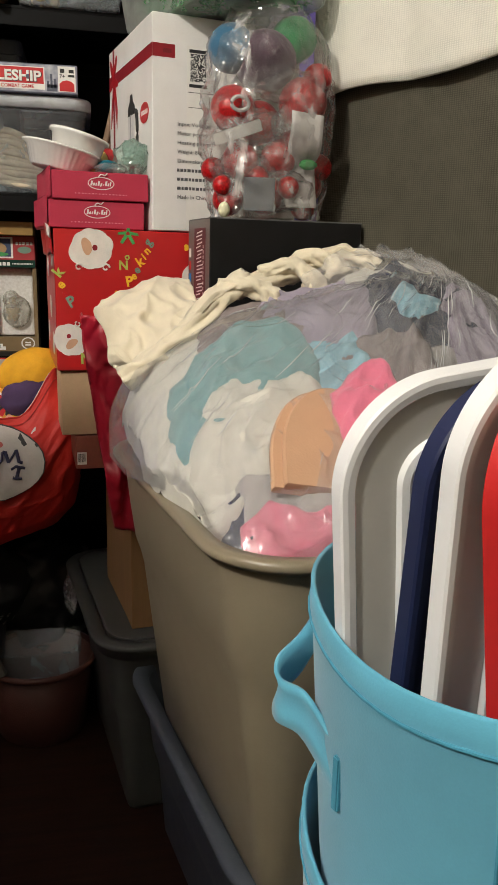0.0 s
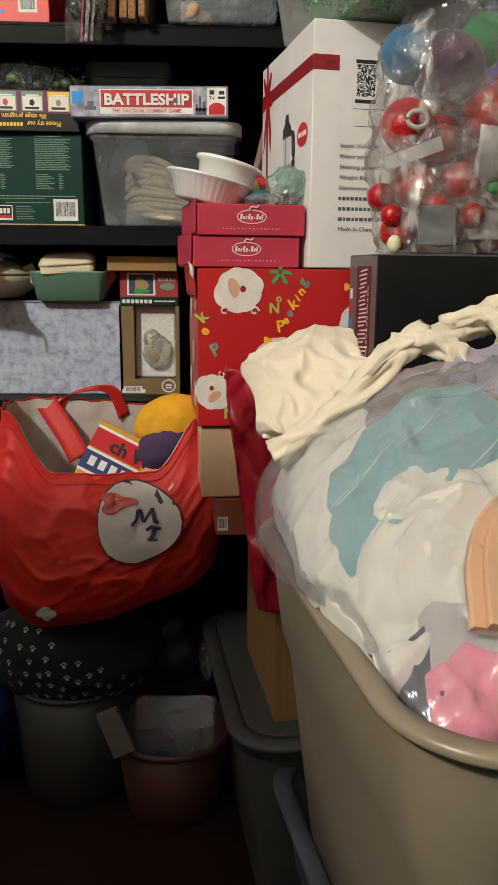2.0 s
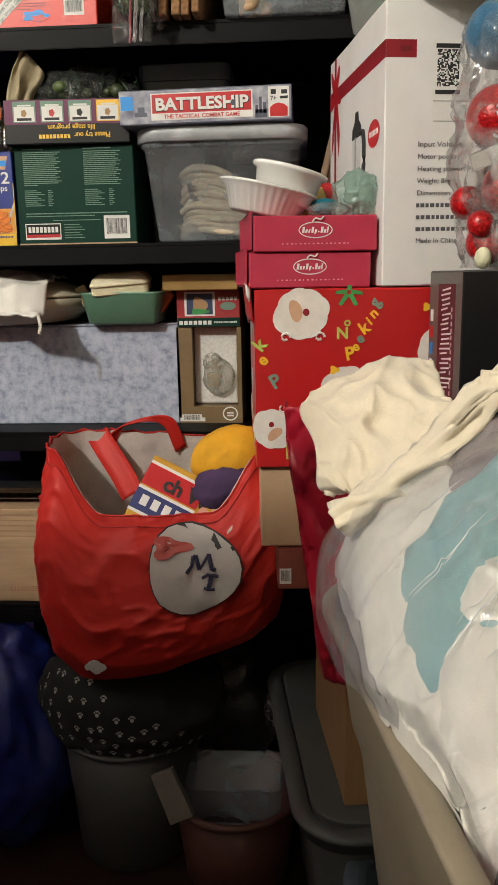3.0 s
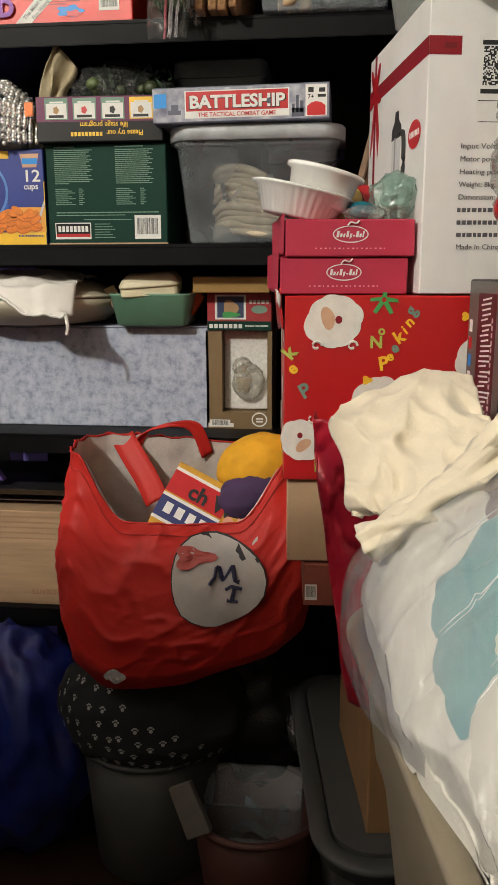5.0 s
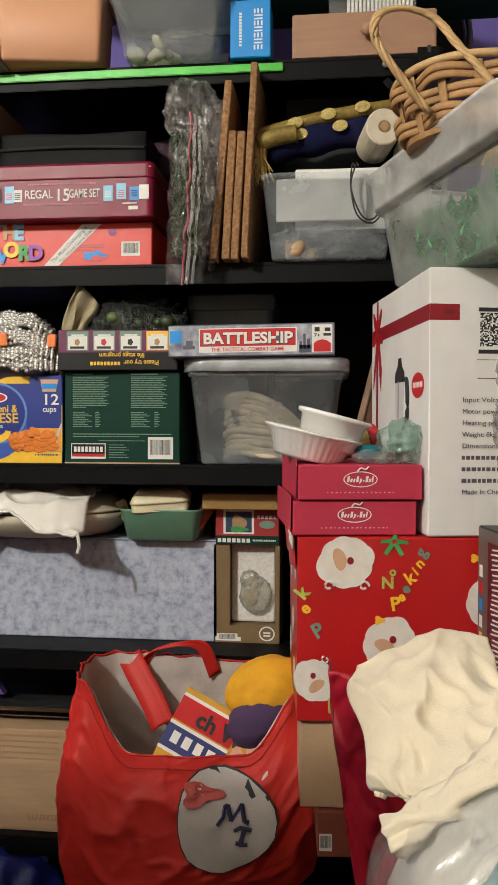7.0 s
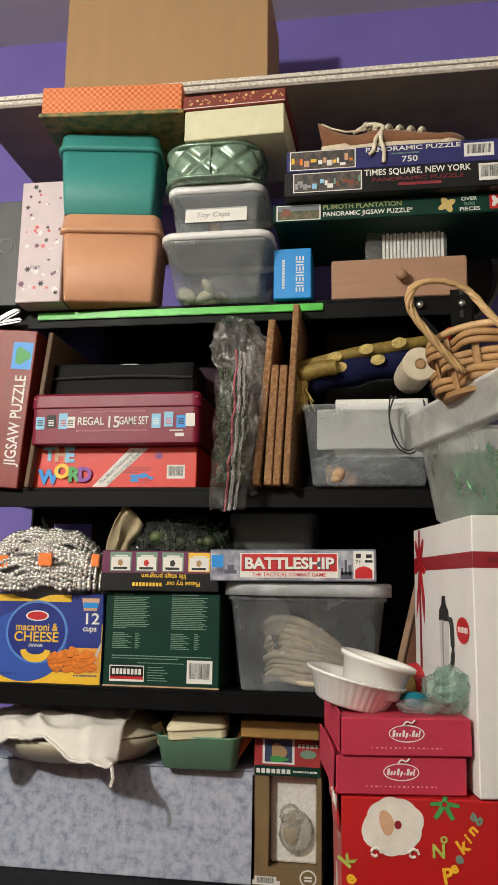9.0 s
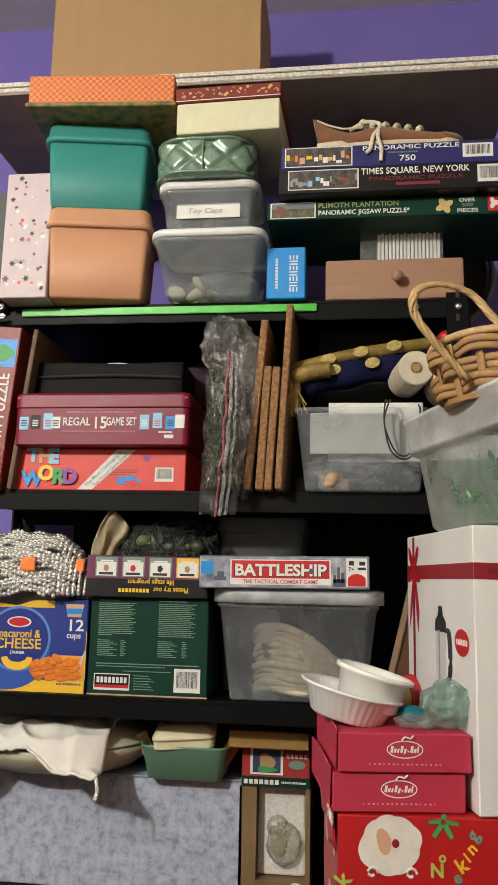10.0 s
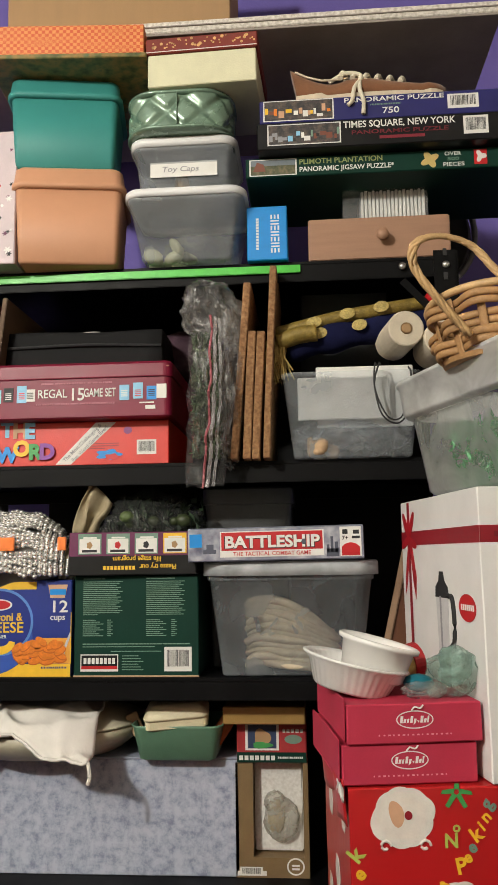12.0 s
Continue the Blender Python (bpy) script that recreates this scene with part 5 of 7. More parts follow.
shape("stamp_motif", oval(-0.015, 0.038, 0.013, 0.014, 20, 0.15, 3), CARD, rd, y=-0.002, d=0.0006)
shape("stamp_motif", oval(-0.015, 0.027, 0.016, 0.005, 20, 0.15, 3), GREEN, rd, y=-0.0026, d=0.0006)
shape("badge", oval(0.035, 0.036, 0.014, 0.007, 18), PALEGREEN, rd)
bars(words_row(0.018, 0.052, 0.046, 0.006, 5), PAPER, rd)
ob = carded("gold_box", -0.102, 1.695, Z2 + 0.238, 0.130, 0.09, 0.027, mat("gold_card", (0.38, 0.23, 0.07), 0.4, 0.1, 0.1), "flat gold card box lying on the ornament box", amp=0.0008)

# ---- carton shelf at the left ----
Z1 = LEVELS[1]
WOODCARD = mat("kraft_board", (0.40, 0.26, 0.15), 0.8, 0, 0.25, 14, 0.05, stretch=(5, 5, 70))
ob = carded("carton", -0.54, 1.662, Z1, 0.34, 0.26, 0.178, WOODCARD, "long kraft cardboard carton with faint printing", "carton", amp=0.0015)
bars(sum([words_row(-0.16, 0.13, 0.165 - i * 0.010, 0.0028, 40 + i) for i in range(5)], []), mat("faint_brown_ink", (0.30, 0.18, 0.10), 0.8), ob)
text("INGREDIENTS", 0.158, 0.030, 0.014, mat("faint_red_ink", (0.34, 0.16, 0.09), 0.8), ob, turn=180, width=0.085)
ob = thing("wire_rack", pose(-0.47, 1.70, Z1 + 0.1795), "silver wire cooling rack on the carton", "rack")
bm = bmesh.new()
for i in range(22):
    tube([(-0.10 + i * 0.009, 0, 0.008), (-0.10 + i * 0.009, 0.18, 0.030)], 0.0012, 5, bm)
for y in (0.0, 0.06, 0.12, 0.18):
    tube([(-0.10, y, 0.008 + y * 0.12), (0.09, y, 0.008 + y * 0.12)], 0.0018, 5, bm)
part("wire", bm, ZINC, ob)
part("foot", tube([(-0.10, 0, 0.008), (-0.10, 0, 0.0)], 0.0018, 5), ZINC, ob)
part("foot", tube([(0.09, 0, 0.008), (0.09, 0, 0.0)], 0.0018, 5), ZINC, ob)
ob = thing("baking_tray", pose(-0.50, 1.76, Z1 + 0.203), "dark metal baking tray lying on the rack", "tray")
part("tray", tub([(0.02, 0), (0.0, 0.016), (-0.006, 0.017), (0.004, 0.015), (0.022, 0.003)], 0.32, 0.20, 0.02), mat("tray_metal", (0.10, 0.10, 0.10), 0.35, 0.8), ob)
part("box", worn_box(-0.15, -0.04, 0.018, -0.10, 0.0, 0.055, 0.001, 3), PAPER, ob, "small white box")
part("wedge", loft([[(-0.06, -0.05, 0.017), (-0.03, -0.05, 0.017), (-0.055, -0.05, 0.055)], [(-0.06, -0.035, 0.017), (-0.03, -0.035, 0.017), (-0.055, -0.035, 0.055)]]), mat("violet_card", (0.14, 0.08, 0.30), 0.6), ob)

# ---- big red bag ----
REDBAG = mat("red_woven_plastic", (0.50, 0.020, 0.014), 0.58, 0, 0.10, 14, 0.12, 300, spec=0.35)
LINING = mat("pale_lining", (0.56, 0.50, 0.47), 0.45, 0, 0.2, 22, 0.5)
bag = thing("shopping_bag", pose(-0.155, 1.545, 0.40, 0, 0, 6), "large glossy red shopping bag stuffed with cloths", "bag")


def bag_point(u, v):
    """u round the bag from the front's left, v from base to rim."""
    a = 2 * math.pi * u
    c, s = math.cos(a), math.sin(a)
    e = 3.0 + 3.0 * v
    k = (abs(c) ** e + abs(s) ** e) ** (-1 / e)
    bulge = 1 + 0.13 * math.sin(math.pi * min(1, v * 1.05)) - 0.05 * v
    w, d = 0.178 * bulge, 0.095 * bulge * (1 - 0.1 * v)
    x, y = w * c * k, d * s * k
    front = max(0, -s)
    dip = min(1.0, max(0.0, (front - 0.70) / 0.20))
    top = 0.378 - 0.100 * dip * dip * (3 - 2 * dip) * (1 - 0.25 * max(0, c)) + 0.010 * max(0, -c) - 0.012 * max(0, c)
    low = 0.045 * max(0, c) + 0.02 * front * (1 + c)
    z = low + (top - low) * v
    f = Vector((c * 2.2, s * 2.2, v * 3))
    g = f + noise.noise_vector(f) * 0.5
    n = 0.009 * (ridge(g) ** 3 - 0.3) + 0.006 * (max(0.0, ridge(f * 1.9 + noise.noise_vector(f * 2) * 0.6)) ** 4 - 0.3) + 0.003 * (max(0.0, ridge(f * 4.1 + noise.noise_vector(f * 3) * 0.5)) ** 4 - 0.3)
    if v < 0.12:
        x, y = x * (0.86 + v * 1.15), y * (0.86 + v * 1.15)
    return Vector((x * (1 + n * 2), y * (1 + n * 7) - 0.02 * front * math.sin(math.pi * v), z + n * 0.4))


part("shell", sheet(lambda u, v: bag_point(u, v), 200, 80, 0.0, True), REDBAG, bag, smooth=True)
part("lining", sheet(lambda u, v: Vector((bag_point(u, 0.55 + 0.447 * v).x * 0.975, bag_point(u, 0.55 + 0.447 * v).y * 0.955, bag_point(u, 0.55 + 0.447 * v).z)), 90, 20, 0.0, True), LINING, bag, smooth=True)
part("base", sheet(lambda u, v: bag_point(u, 0.0) * (1 - v) + Vector((0, 0, 0.02)) * v, 60, 4, 0, True), REDBAG, bag)
part("hem", tube([bag_point(i / 240, 1.0) for i in range(241)], 0.0016, 6), REDBAG, bag, smooth=True)
part("stitching", tube([bag_point(i / 240, 0.94) * Vector((1.004, 1.008, 1)) for i in range(241)], 0.0009, 5), mat("dark_red_thread", (0.30, 0.012, 0.010), 0.7), bag)


def strap(points, w=0.022):
    pts = smooth_path(points, 8)
    return sheet(lambda u, v: pts[round(u * (len(pts) - 1))] + Vector((w * (v - 0.5) * 0.85, 0.003 * math.sin(v * 3), w * (v - 0.5) * 0.5)), len(pts) - 1, 3, 0.002)


part("handle", strap([(-0.10, 0.085, 0.33), (-0.075, 0.07, 0.385), (-0.03, 0.055, 0.405), (0.01, 0.06, 0.40), (0.03, 0.075, 0.35)]), REDBAG, bag, smooth=True)
part("handle", strap([(-0.112, 0.080, 0.380), (-0.092, 0.060, 0.352), (-0.068, 0.040, 0.318), (-0.050, 0.025, 0.285)], 0.040), REDBAG, bag, smooth=True)
# round patch with a dark monogram on the bag's front


def on_front(x, z, out=0.003):
    """A point of the bag's front at x, z."""
    best = min((bag_point(0.5 + 0.5 * i / 60, j / 40) for i in range(61) for j in range(41)), key=lambda p: (p.x - x) ** 2 + (p.z - z) ** 2)
    return Vector((x, best.y - out, z))


def patch(name, cx, cz, rx, rz, material, out, wob=0.0, k=3, rings=5, n=24):
    bm = bmesh.new()
    mid = bm.verts.new(on_front(cx, cz, out))
    prev = None
    for j in range(1, rings + 1):
        ring = [bm.verts.new(on_front(cx + rx * j / rings * (1 + wob * math.cos(k * a)) * math.cos(a), cz + rz * j / rings * (1 + wob * math.cos(k * a)) * math.sin(a), out)) for a in [2 * math.pi * i / n for i in range(n)]]
        for i in range(n):
            if prev:
                bm.faces.new((prev[i], prev[(i + 1) % n], ring[(i + 1) % n], ring[i]))
            else:
                bm.faces.new((mid, ring[i], ring[(i + 1) % n]))
        prev = ring
    return part(name, bm, material, bag, smooth=True)


patch("patch_edge", 0.052, 0.205, 0.071, 0.068, INK, 0.008, 0.06)
patch("patch", 0.052, 0.205, 0.069, 0.066, mat("grey_white_print", (0.46, 0.42, 0.40), 0.5, 0, 0.15, 20, 0.1), 0.0098, 0.06)
patch("patch_red", 0.018, 0.238, 0.028, 0.014, plain("faded_red", (0.40, 0.06, 0.05)), 0.0118, 0.3)
patch("sticker", -0.105, 0.045, 0.016, 0.015, PAPER, 0.006, 0.1, 4)


def stroke(pts, rad=0.0022):
    return part("monogram", tube([on_front(x, z, 0.0125) for x, z in pts], rad, 6), plain("navy_ink", (0.02, 0.02, 0.07)), bag)


stroke([(0.042, 0.202), (0.050, 0.212), (0.052, 0.224), (0.056, 0.226)], 0.0026)
stroke([(0.056, 0.226), (0.062, 0.206)], 0.0034)
stroke([(0.062, 0.206), (0.076, 0.228)], 0.002)
stroke([(0.076, 0.228), (0.080, 0.208), (0.086, 0.206)], 0.0034)
stroke([(0.066, 0.194), (0.074, 0.200), (0.090, 0.196)], 0.0026)
stroke([(0.080, 0.198), (0.074, 0.178), (0.068, 0.180)], 0.0032)
stroke([(0.072, 0.178), (0.084, 0.178)], 0.0022)
ob = thing("yellow_cloth", pose(-0.02, 1.56, 0.70), "yellow fabric bundle sticking out of the red bag", "cloth")
part("cloth", blob((-0.022, 0.0, 0.050), (0.066, 0.05, 0.050), 0.10, 1.3, 3, 5, (0, -22, 0)), mat("yellow_cotton", (0.72, 0.36, 0.015), 0.85, 0, 0.1, 60, 0.2), ob, smooth=True)
part("band", blob((-0.034, -0.040, 0.012), (0.050, 0.022, 0.034), 0.22, 1.8, 7, 4, (0, -25, 0)), mat("purple_cotton", (0.06, 0.03, 0.09), 0.85), ob, smooth=True)
ob = thing("printed_packet", pose(-0.092, 1.500, 0.672, -28, 28, 0) @ Matrix.Scale(1.2, 4), "crumpled printed plastic packet in red, blue and yellow", "packet")
part("packet", worn_box(-0.085, 0, -0.05, 0.085, 0.026, 0.046, 0.008, 9, 5), mat("yellow_packet", (0.66, 0.36, 0.04), 0.35, 0, 0.15, 30, 0.15), ob)
flat("print", -0.084, 0.004, -0.004, 0.034, RED, ob, y=-0.003)
flat("print", -0.084, -0.030, -0.004, -0.002, plain("ink_blue", (0.03, 0.04, 0.16)), ob, y=-0.003)
for z in (-0.002, 0.034, -0.034):
    flat("print", -0.084, z, -0.004, z + 0.004, PAPER, ob, y=-0.004)
text("ch W", -0.056, 0.0085, 0.028, INK, ob, y=-0.006, bold=0.03)
for i in range(4):
    flat("letter_block", -0.074 + i * 0.016, -0.022, -0.064 + i * 0.016, -0.008, PAPER, ob, y=-0.006)
PINKPRINT = plain("pink_print", (0.72, 0.36, 0.26), 0.45)
for x, z, a, b, c, k in ((0.022, 0.030, 0.024, 0.010, PINKPRINT, 0.3), (0.034, 0.010, 0.022, 0.009, PINKPRINT, -0.5), (0.012, -0.006, 0.012, 0.018, PINKPRINT, 0.2), (0.058, 0.034, 0.018, 0.014, PLUM, 0.4), (0.066, 0.012, 0.012, 0.016, PINKPRINT, 0.1), (0.044, -0.016, 0.018, 0.010, PLUM, 0.7), (0.066, -0.022, 0.014, 0.009, INK, 0.2), (0.018, -0.034, 0.020, 0.007, YELLOW, 0.1), (0.072, 0.046, 0.008, 0.008, YELLOW, 0.0), (0.050, 0.014, 0.005, 0.004, RED, 0.0)):
    shape("print", oval(x, z, a, b, 24, 0.16, 3, k), c, ob, y=-0.004 - abs(k) * 0.003)

# ---- floor clutter under the red bag ----
ob = thing("grey_bucket", pose(-0.24, 1.62, 0.0), "dull grey round plastic bucket on the floor", "bucket")
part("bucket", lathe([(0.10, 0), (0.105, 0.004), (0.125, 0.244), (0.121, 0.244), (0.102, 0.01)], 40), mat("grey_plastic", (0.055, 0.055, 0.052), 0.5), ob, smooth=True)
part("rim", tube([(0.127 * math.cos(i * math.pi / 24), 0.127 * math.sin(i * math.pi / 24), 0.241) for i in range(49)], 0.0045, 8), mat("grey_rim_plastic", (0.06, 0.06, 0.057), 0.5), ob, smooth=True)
ob = thing("paw_print_cloth", pose(-0.235, 1.60, 0.245), "black fabric with small white paw prints", "cloth")
PAWGREY = plain("grey_white_print_ink", (0.42, 0.41, 0.38), 0.8)
PAWBLACK = mat("black_cotton", (0.012, 0.012, 0.012), 0.9, 0, 0.2, 60, 0.2)
bmb = blob((0, 0, 0.06), (0.165, 0.115, 0.115), 0.16, 1.8, 4, 5)
bmb.verts.ensure_lookup_table()
front = [(v.co.copy(), v.normal.copy()) for v in bmb.verts if v.normal.y < -0.25]
part("cloth", bmb, PAWBLACK, ob, smooth=True)
r = random.Random(5)
used = []
for co, nm in sorted(front, key=lambda q: r.random()):
    if any((co - o).length < 0.021 for o in used) or co.z > 0.13 - 0.6 * max(0.0, co.x + 0.05):
        continue
    used.append(co)
    q = nm.to_track_quat("Z", "Y").to_matrix().to_4x4()
    bm = bmesh.new()
    for dx, dy, s in ((0, -0.001, 0.0034), (-0.0045, 0.003, 0.0017), (-0.0016, 0.0055, 0.0017), (0.0016, 0.0055, 0.0017), (0.0045, 0.003, 0.0017)):
        bmesh.ops.create_circle(bm, cap_ends=True, radius=s, segments=7, matrix=Matrix.Translation(co + nm * 0.0025) @ q @ pose(dx, dy, 0))
    part("paw_print", bm, PAWGREY, ob)
ob = thing("dark_bin_bag", pose(-0.08, 1.72, 0.20), "black plastic sack bulging under the shelf", "sack")
part("sack", blob((0, 0.02, 0.06), (0.16, 0.12, 0.16), 0.2, 2.0, 11, 5), mat("black_film", (0.010, 0.010, 0.011), 0.3, 0, 0.2, 20, 0.6), ob, smooth=True)
ob.location.z = 0.165
part("twist", blob((0.10, -0.10, 0.10), (0.016, 0.02, 0.05), 0.4, 2.5, 5, 4), clear("twist_film", (0.7, 0.7, 0.72), 0.3, 0.1, 0.8, 60.0), ob, smooth=True)
ob = thing("blue_sack", pose(-0.50, 1.62, 0.0), "dark blue plastic sack on the floor", "sack")
part("sack", blob((0, 0, 0.205), (0.15, 0.13, 0.215), 0.22, 2.2, 14, 5), mat("blue_film", (0.010, 0.020, 0.16), 0.35, 0, 0.3, 12, 0.6), ob, smooth=True)
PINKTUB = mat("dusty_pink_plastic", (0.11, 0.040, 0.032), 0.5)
ob = thing("wash_tub", pose(-0.045, 1.545, 0.0), "dusty pink plastic wash tub on the floor", "tub")
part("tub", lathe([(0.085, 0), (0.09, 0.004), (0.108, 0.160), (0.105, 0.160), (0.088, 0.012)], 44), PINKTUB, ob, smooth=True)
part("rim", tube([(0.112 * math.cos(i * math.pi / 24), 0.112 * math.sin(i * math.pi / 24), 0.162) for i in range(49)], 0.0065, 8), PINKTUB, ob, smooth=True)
ob = clear_tub("clear_box", -0.045, 1.50, 0.10, 0.165, 0.11, 0.175, 0.014, "clear plastic box of oddments in the wash tub", None, 0.0, 0.008)
pile(ob, "contents", -0.06, 0.06, 0.02, 0.09, 0.02, 16, 0.02, mat("mixed_dark", (0.10, 0.06, 0.05), 0.7, 0, 0.6, 30), 12)
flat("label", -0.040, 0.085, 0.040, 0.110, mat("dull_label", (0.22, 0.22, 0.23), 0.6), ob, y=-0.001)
bars(lines(-0.04, 0.04, 0.105, 5, 0.006, 0.003, 4, 0.6), GREYINK, ob, y=-0.0024)
ob.location.z = 0.013
ob = thing("paper_packet", pose(-0.125, 1.44, 0.168, -15, -25, 0), "crumpled pale packet on the tub rim", "packet")
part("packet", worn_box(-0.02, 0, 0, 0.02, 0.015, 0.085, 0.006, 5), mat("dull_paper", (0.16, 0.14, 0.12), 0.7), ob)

# ---- stack beside the shelves ----
GREYTOTE = mat("grey_tote_plastic", (0.085, 0.090, 0.088), 0.45, 0, 0.1, 20, 0.1)


def tote(name, x, y, z, w, d, h, r, material, label, taper=0.04, rz=0.0, lip=0.018, lid=False, drop=0.03):
    t = thing(name, pose(x, y, z, 0, 0, rz), label, "storage tote")
    s = taper / h
    rim = [(0.0045, h - drop - 0.001), (-lip * 0.45, h - drop + 0.002), (-lip * 0.5, h - 0.012), (-lip * 0.95, h - 0.009), (-lip, h - 0.007), (-lip, h - 0.003), (-lip + 0.003, h), (0.006, h), (0.009, h - 0.006), (0.009, h - drop)]
    ring = [[(x, y, z) for x, y in rrect(w - 2 * i, d - 2 * i, max(0.004, r - i), 16)] for i, z in rim]
    part("rim", loft(ring, False, False), material, t, smooth=True)
    prof = [(taper + 0.012, 0), (taper + 0.003, 0.003), (taper, 0.012), (s * 0.17 + 0.006, h - 0.17), (s * 0.15 + 0.004, h - 0.15), (s * 0.13, h - 0.13), (s * 0.08, h - 0.08), (0.004, h - drop), (0.004, h - 0.004), (0.008, h - 0.004), (taper + 0.004, 0.01)]
    part("body", tub(prof, w, d, r), material, t, smooth=True)
    if lid:
        part("lid", tub([(0.009, h - 0.012), (0.009, h + 0.003), (0.012, h + 0.004)], w, d, r), material, t)
    return t


gt = tote("grey_tote", 0.30, 1.44, 0.0, 0.50, 0.44, 0.352, 0.06, GREYTOTE, "grey plastic storage tote with closed lid", lid=True, rz=8)
tall = thing("carton", pose(0.31, 1.262, 0.357, 0, 0, 8), "brown cardboard carton standing on the grey tote", "carton")
part("body", worn_box(-0.185, 0, 0, 0.19, 0.24, 0.257, 0.002, 6, 4), mat("kraft_carton", (0.36, 0.20, 0.085), 0.85, 0, 0.12, 18, 0.1, stretch=(60, 60, 5)), tall)
disc = part("black_disc", lathe([(0.001, 0), (0.028, 0.0), (0.028, 0.003), (0.001, 0.003)], 28), INK, tall)
disc.matrix_local = pose(-0.095, -0.004, 0.10, 90) @ Matrix.Diagonal((1, 2.0, 1, 1))

sm = carded("small_box", 0.17, 1.345, 0.616, 0.26, 0.16, 0.058, mat("dull_red_card", (0.24, 0.06, 0.035), 0.6), "thin dull red box under the carton", rz=4)
barcode(-0.128, 0.008, -0.112, 0.030, sm, seed=17)
tanb = carded("carton", 0.155, 1.350, 0.676, 0.275, 0.20, 0.110, CARDLIGHT, "plain tan cardboard carton in the stack", "carton", rz=4)

# wrapped box
WRAP = mat("red_wrapping_paper", (0.47, 0.012, 0.014), 0.32, 0, 0.06, 12, 0.15, 60, spec=0.6)
xm = thing("wrapped_box", pose(0.163, 1.345, 0.788, 0, 0, 5), "box wrapped in red paper with white and green motifs", "gift box")
part("body", worn_box(-0.150, 0, 0, 0.150, 0.26, 0.231, 0.0025, 8, 3), WRAP, xm)
MOTIF = mat("off_white_print", (0.76, 0.72, 0.66), 0.45, 0, 0.1)


def motif(cx, cz, s=1.0, turn=0.0):
    """Plain white scalloped patch with a tan oval."""
    pts = []
    for i in range(72):
        a = 2 * math.pi * i / 72
        k = 1 + 0.05 * abs(math.sin(4.5 * a)) + 0.16 * math.exp(-((a - 3.5) / 0.35) ** 2) + 0.10 * math.exp(-((a - 0.35) / 0.5) ** 2)
        x, z = 0.034 * s * k * math.cos(a), 0.033 * s * k * math.sin(a)
        pts.append((cx + x * math.cos(turn) - z * math.sin(turn), cz + x * math.sin(turn) + z * math.cos(turn)))
    shape("white_motif", pts, MOTIF, xm, y=-0.0034, d=0.0008)
    for end, way in ((-0.018, -1), (0.020, 1)):
        curl = [(end + 0.007 * math.cos(k * 0.7) * (1 - k * 0.07) + way * 0.004, -0.031 + 0.007 * math.sin(k * 0.7) * (1 - k * 0.07)) for k in range(9)]
        part("curl_motif", tube([(cx + (x * math.cos(turn) - z * math.sin(turn)) * s, -0.0010, cz + (x * math.sin(turn) + z * math.cos(turn)) * s) for x, z in curl], 0.0018 * s, 6), MOTIF, xm)
    c, q = math.cos(turn), math.sin(turn)
    shape("tan_motif", oval(cx - 0.008 * s * c, cz - 0.008 * s * q + 0.004 * s * c, 0.0085 * s, 0.015 * s, 20, 0.05, 3, turn + 0.25), SKIN, xm, y=-0.0042, d=0.0006)
    shape("red_motif", oval(cx + 0.006 * s * c, cz + 0.006 * s * q + 0.002, 0.0045 * s, 0.005 * s, 14), BURGUNDY, xm, y=-0.0050, d=0.0006)


motif(-0.090, 0.200, 0.95)
motif(-0.035, 0.098, 0.95, turn=0.8)
motif(0.090, 0.150, 0.9, turn=1.5)
motif(-0.128, 0.052, 0.75, turn=2.0)
motif(0.135, 0.215, 0.8)
for k in range(5):
    a = math.radians(k * 72 + 15)
    shape("star", [(-0.030 + 0.004 * math.cos(a - 0.8), 0.226 + 0.004 * math.sin(a - 0.8)), (-0.030 + 0.018 * math.cos(a - 0.15), 0.221 + 0.014 * math.sin(a - 0.15)), (-0.030 + 0.018 * math.cos(a + 0.15), 0.221 + 0.014 * math.sin(a + 0.15)), (-0.030 + 0.004 * math.cos(a + 0.8), 0.226 + 0.004 * math.sin(a + 0.8))], GREEN, xm, y=-0.003, d=0.001 + 0.0001 * k)
LIME = plain("lime_print", (0.42, 0.52, 0.10), 0.45)
for s, x, z, c, a, h in (("N", -0.046, 0.168, LIME, 10, 0.021), ("o", -0.036, 0.184, LIME, 10, 0.016), ("P", -0.033, 0.140, YELLOW, 20, 0.024), ("e", -0.023, 0.151, YELLOW, 30, 0.018), ("e", -0.017, 0.161, PALEGREEN, 35, 0.019), ("k", -0.011, 0.172, YELLOW, 45, 0.023), ("i", -0.002, 0.184, YELLOW, 50, 0.018), ("n", 0.002, 0.192, YELLOW, 55, 0.019), ("g", 0.006, 0.206, PALEGREEN, 70, 0.021),
                      ("k", -0.142, 0.152, LIME, 60, 0.026), ("e", -0.140, 0.134, YELLOW, 50, 0.022), ("e", -0.136, 0.120, RED, 40, 0.02), ("P", -0.126, 0.104, PALEGREEN, 40, 0.026), ("N", -0.112, 0.012, LIME, 10, 0.026)):
    text(s, x, z, h * 0.98, c, xm, y=-0.002, turn=a - 10, bold=0.03)
for i, (y, z) in enumerate(((0.05, 0.19), (0.12, 0.10), (0.18, 0.17), (0.07, 0.04), (0.2, 0.05))):
    t = pose(-0.150, 0, 0, 0, 0, -90)
    shape("white_motif", oval(-y, z, 0.022, 0.020, 30, 0.06, 6), MOTIF, xm, y=-0.003, d=0.001, m=t)
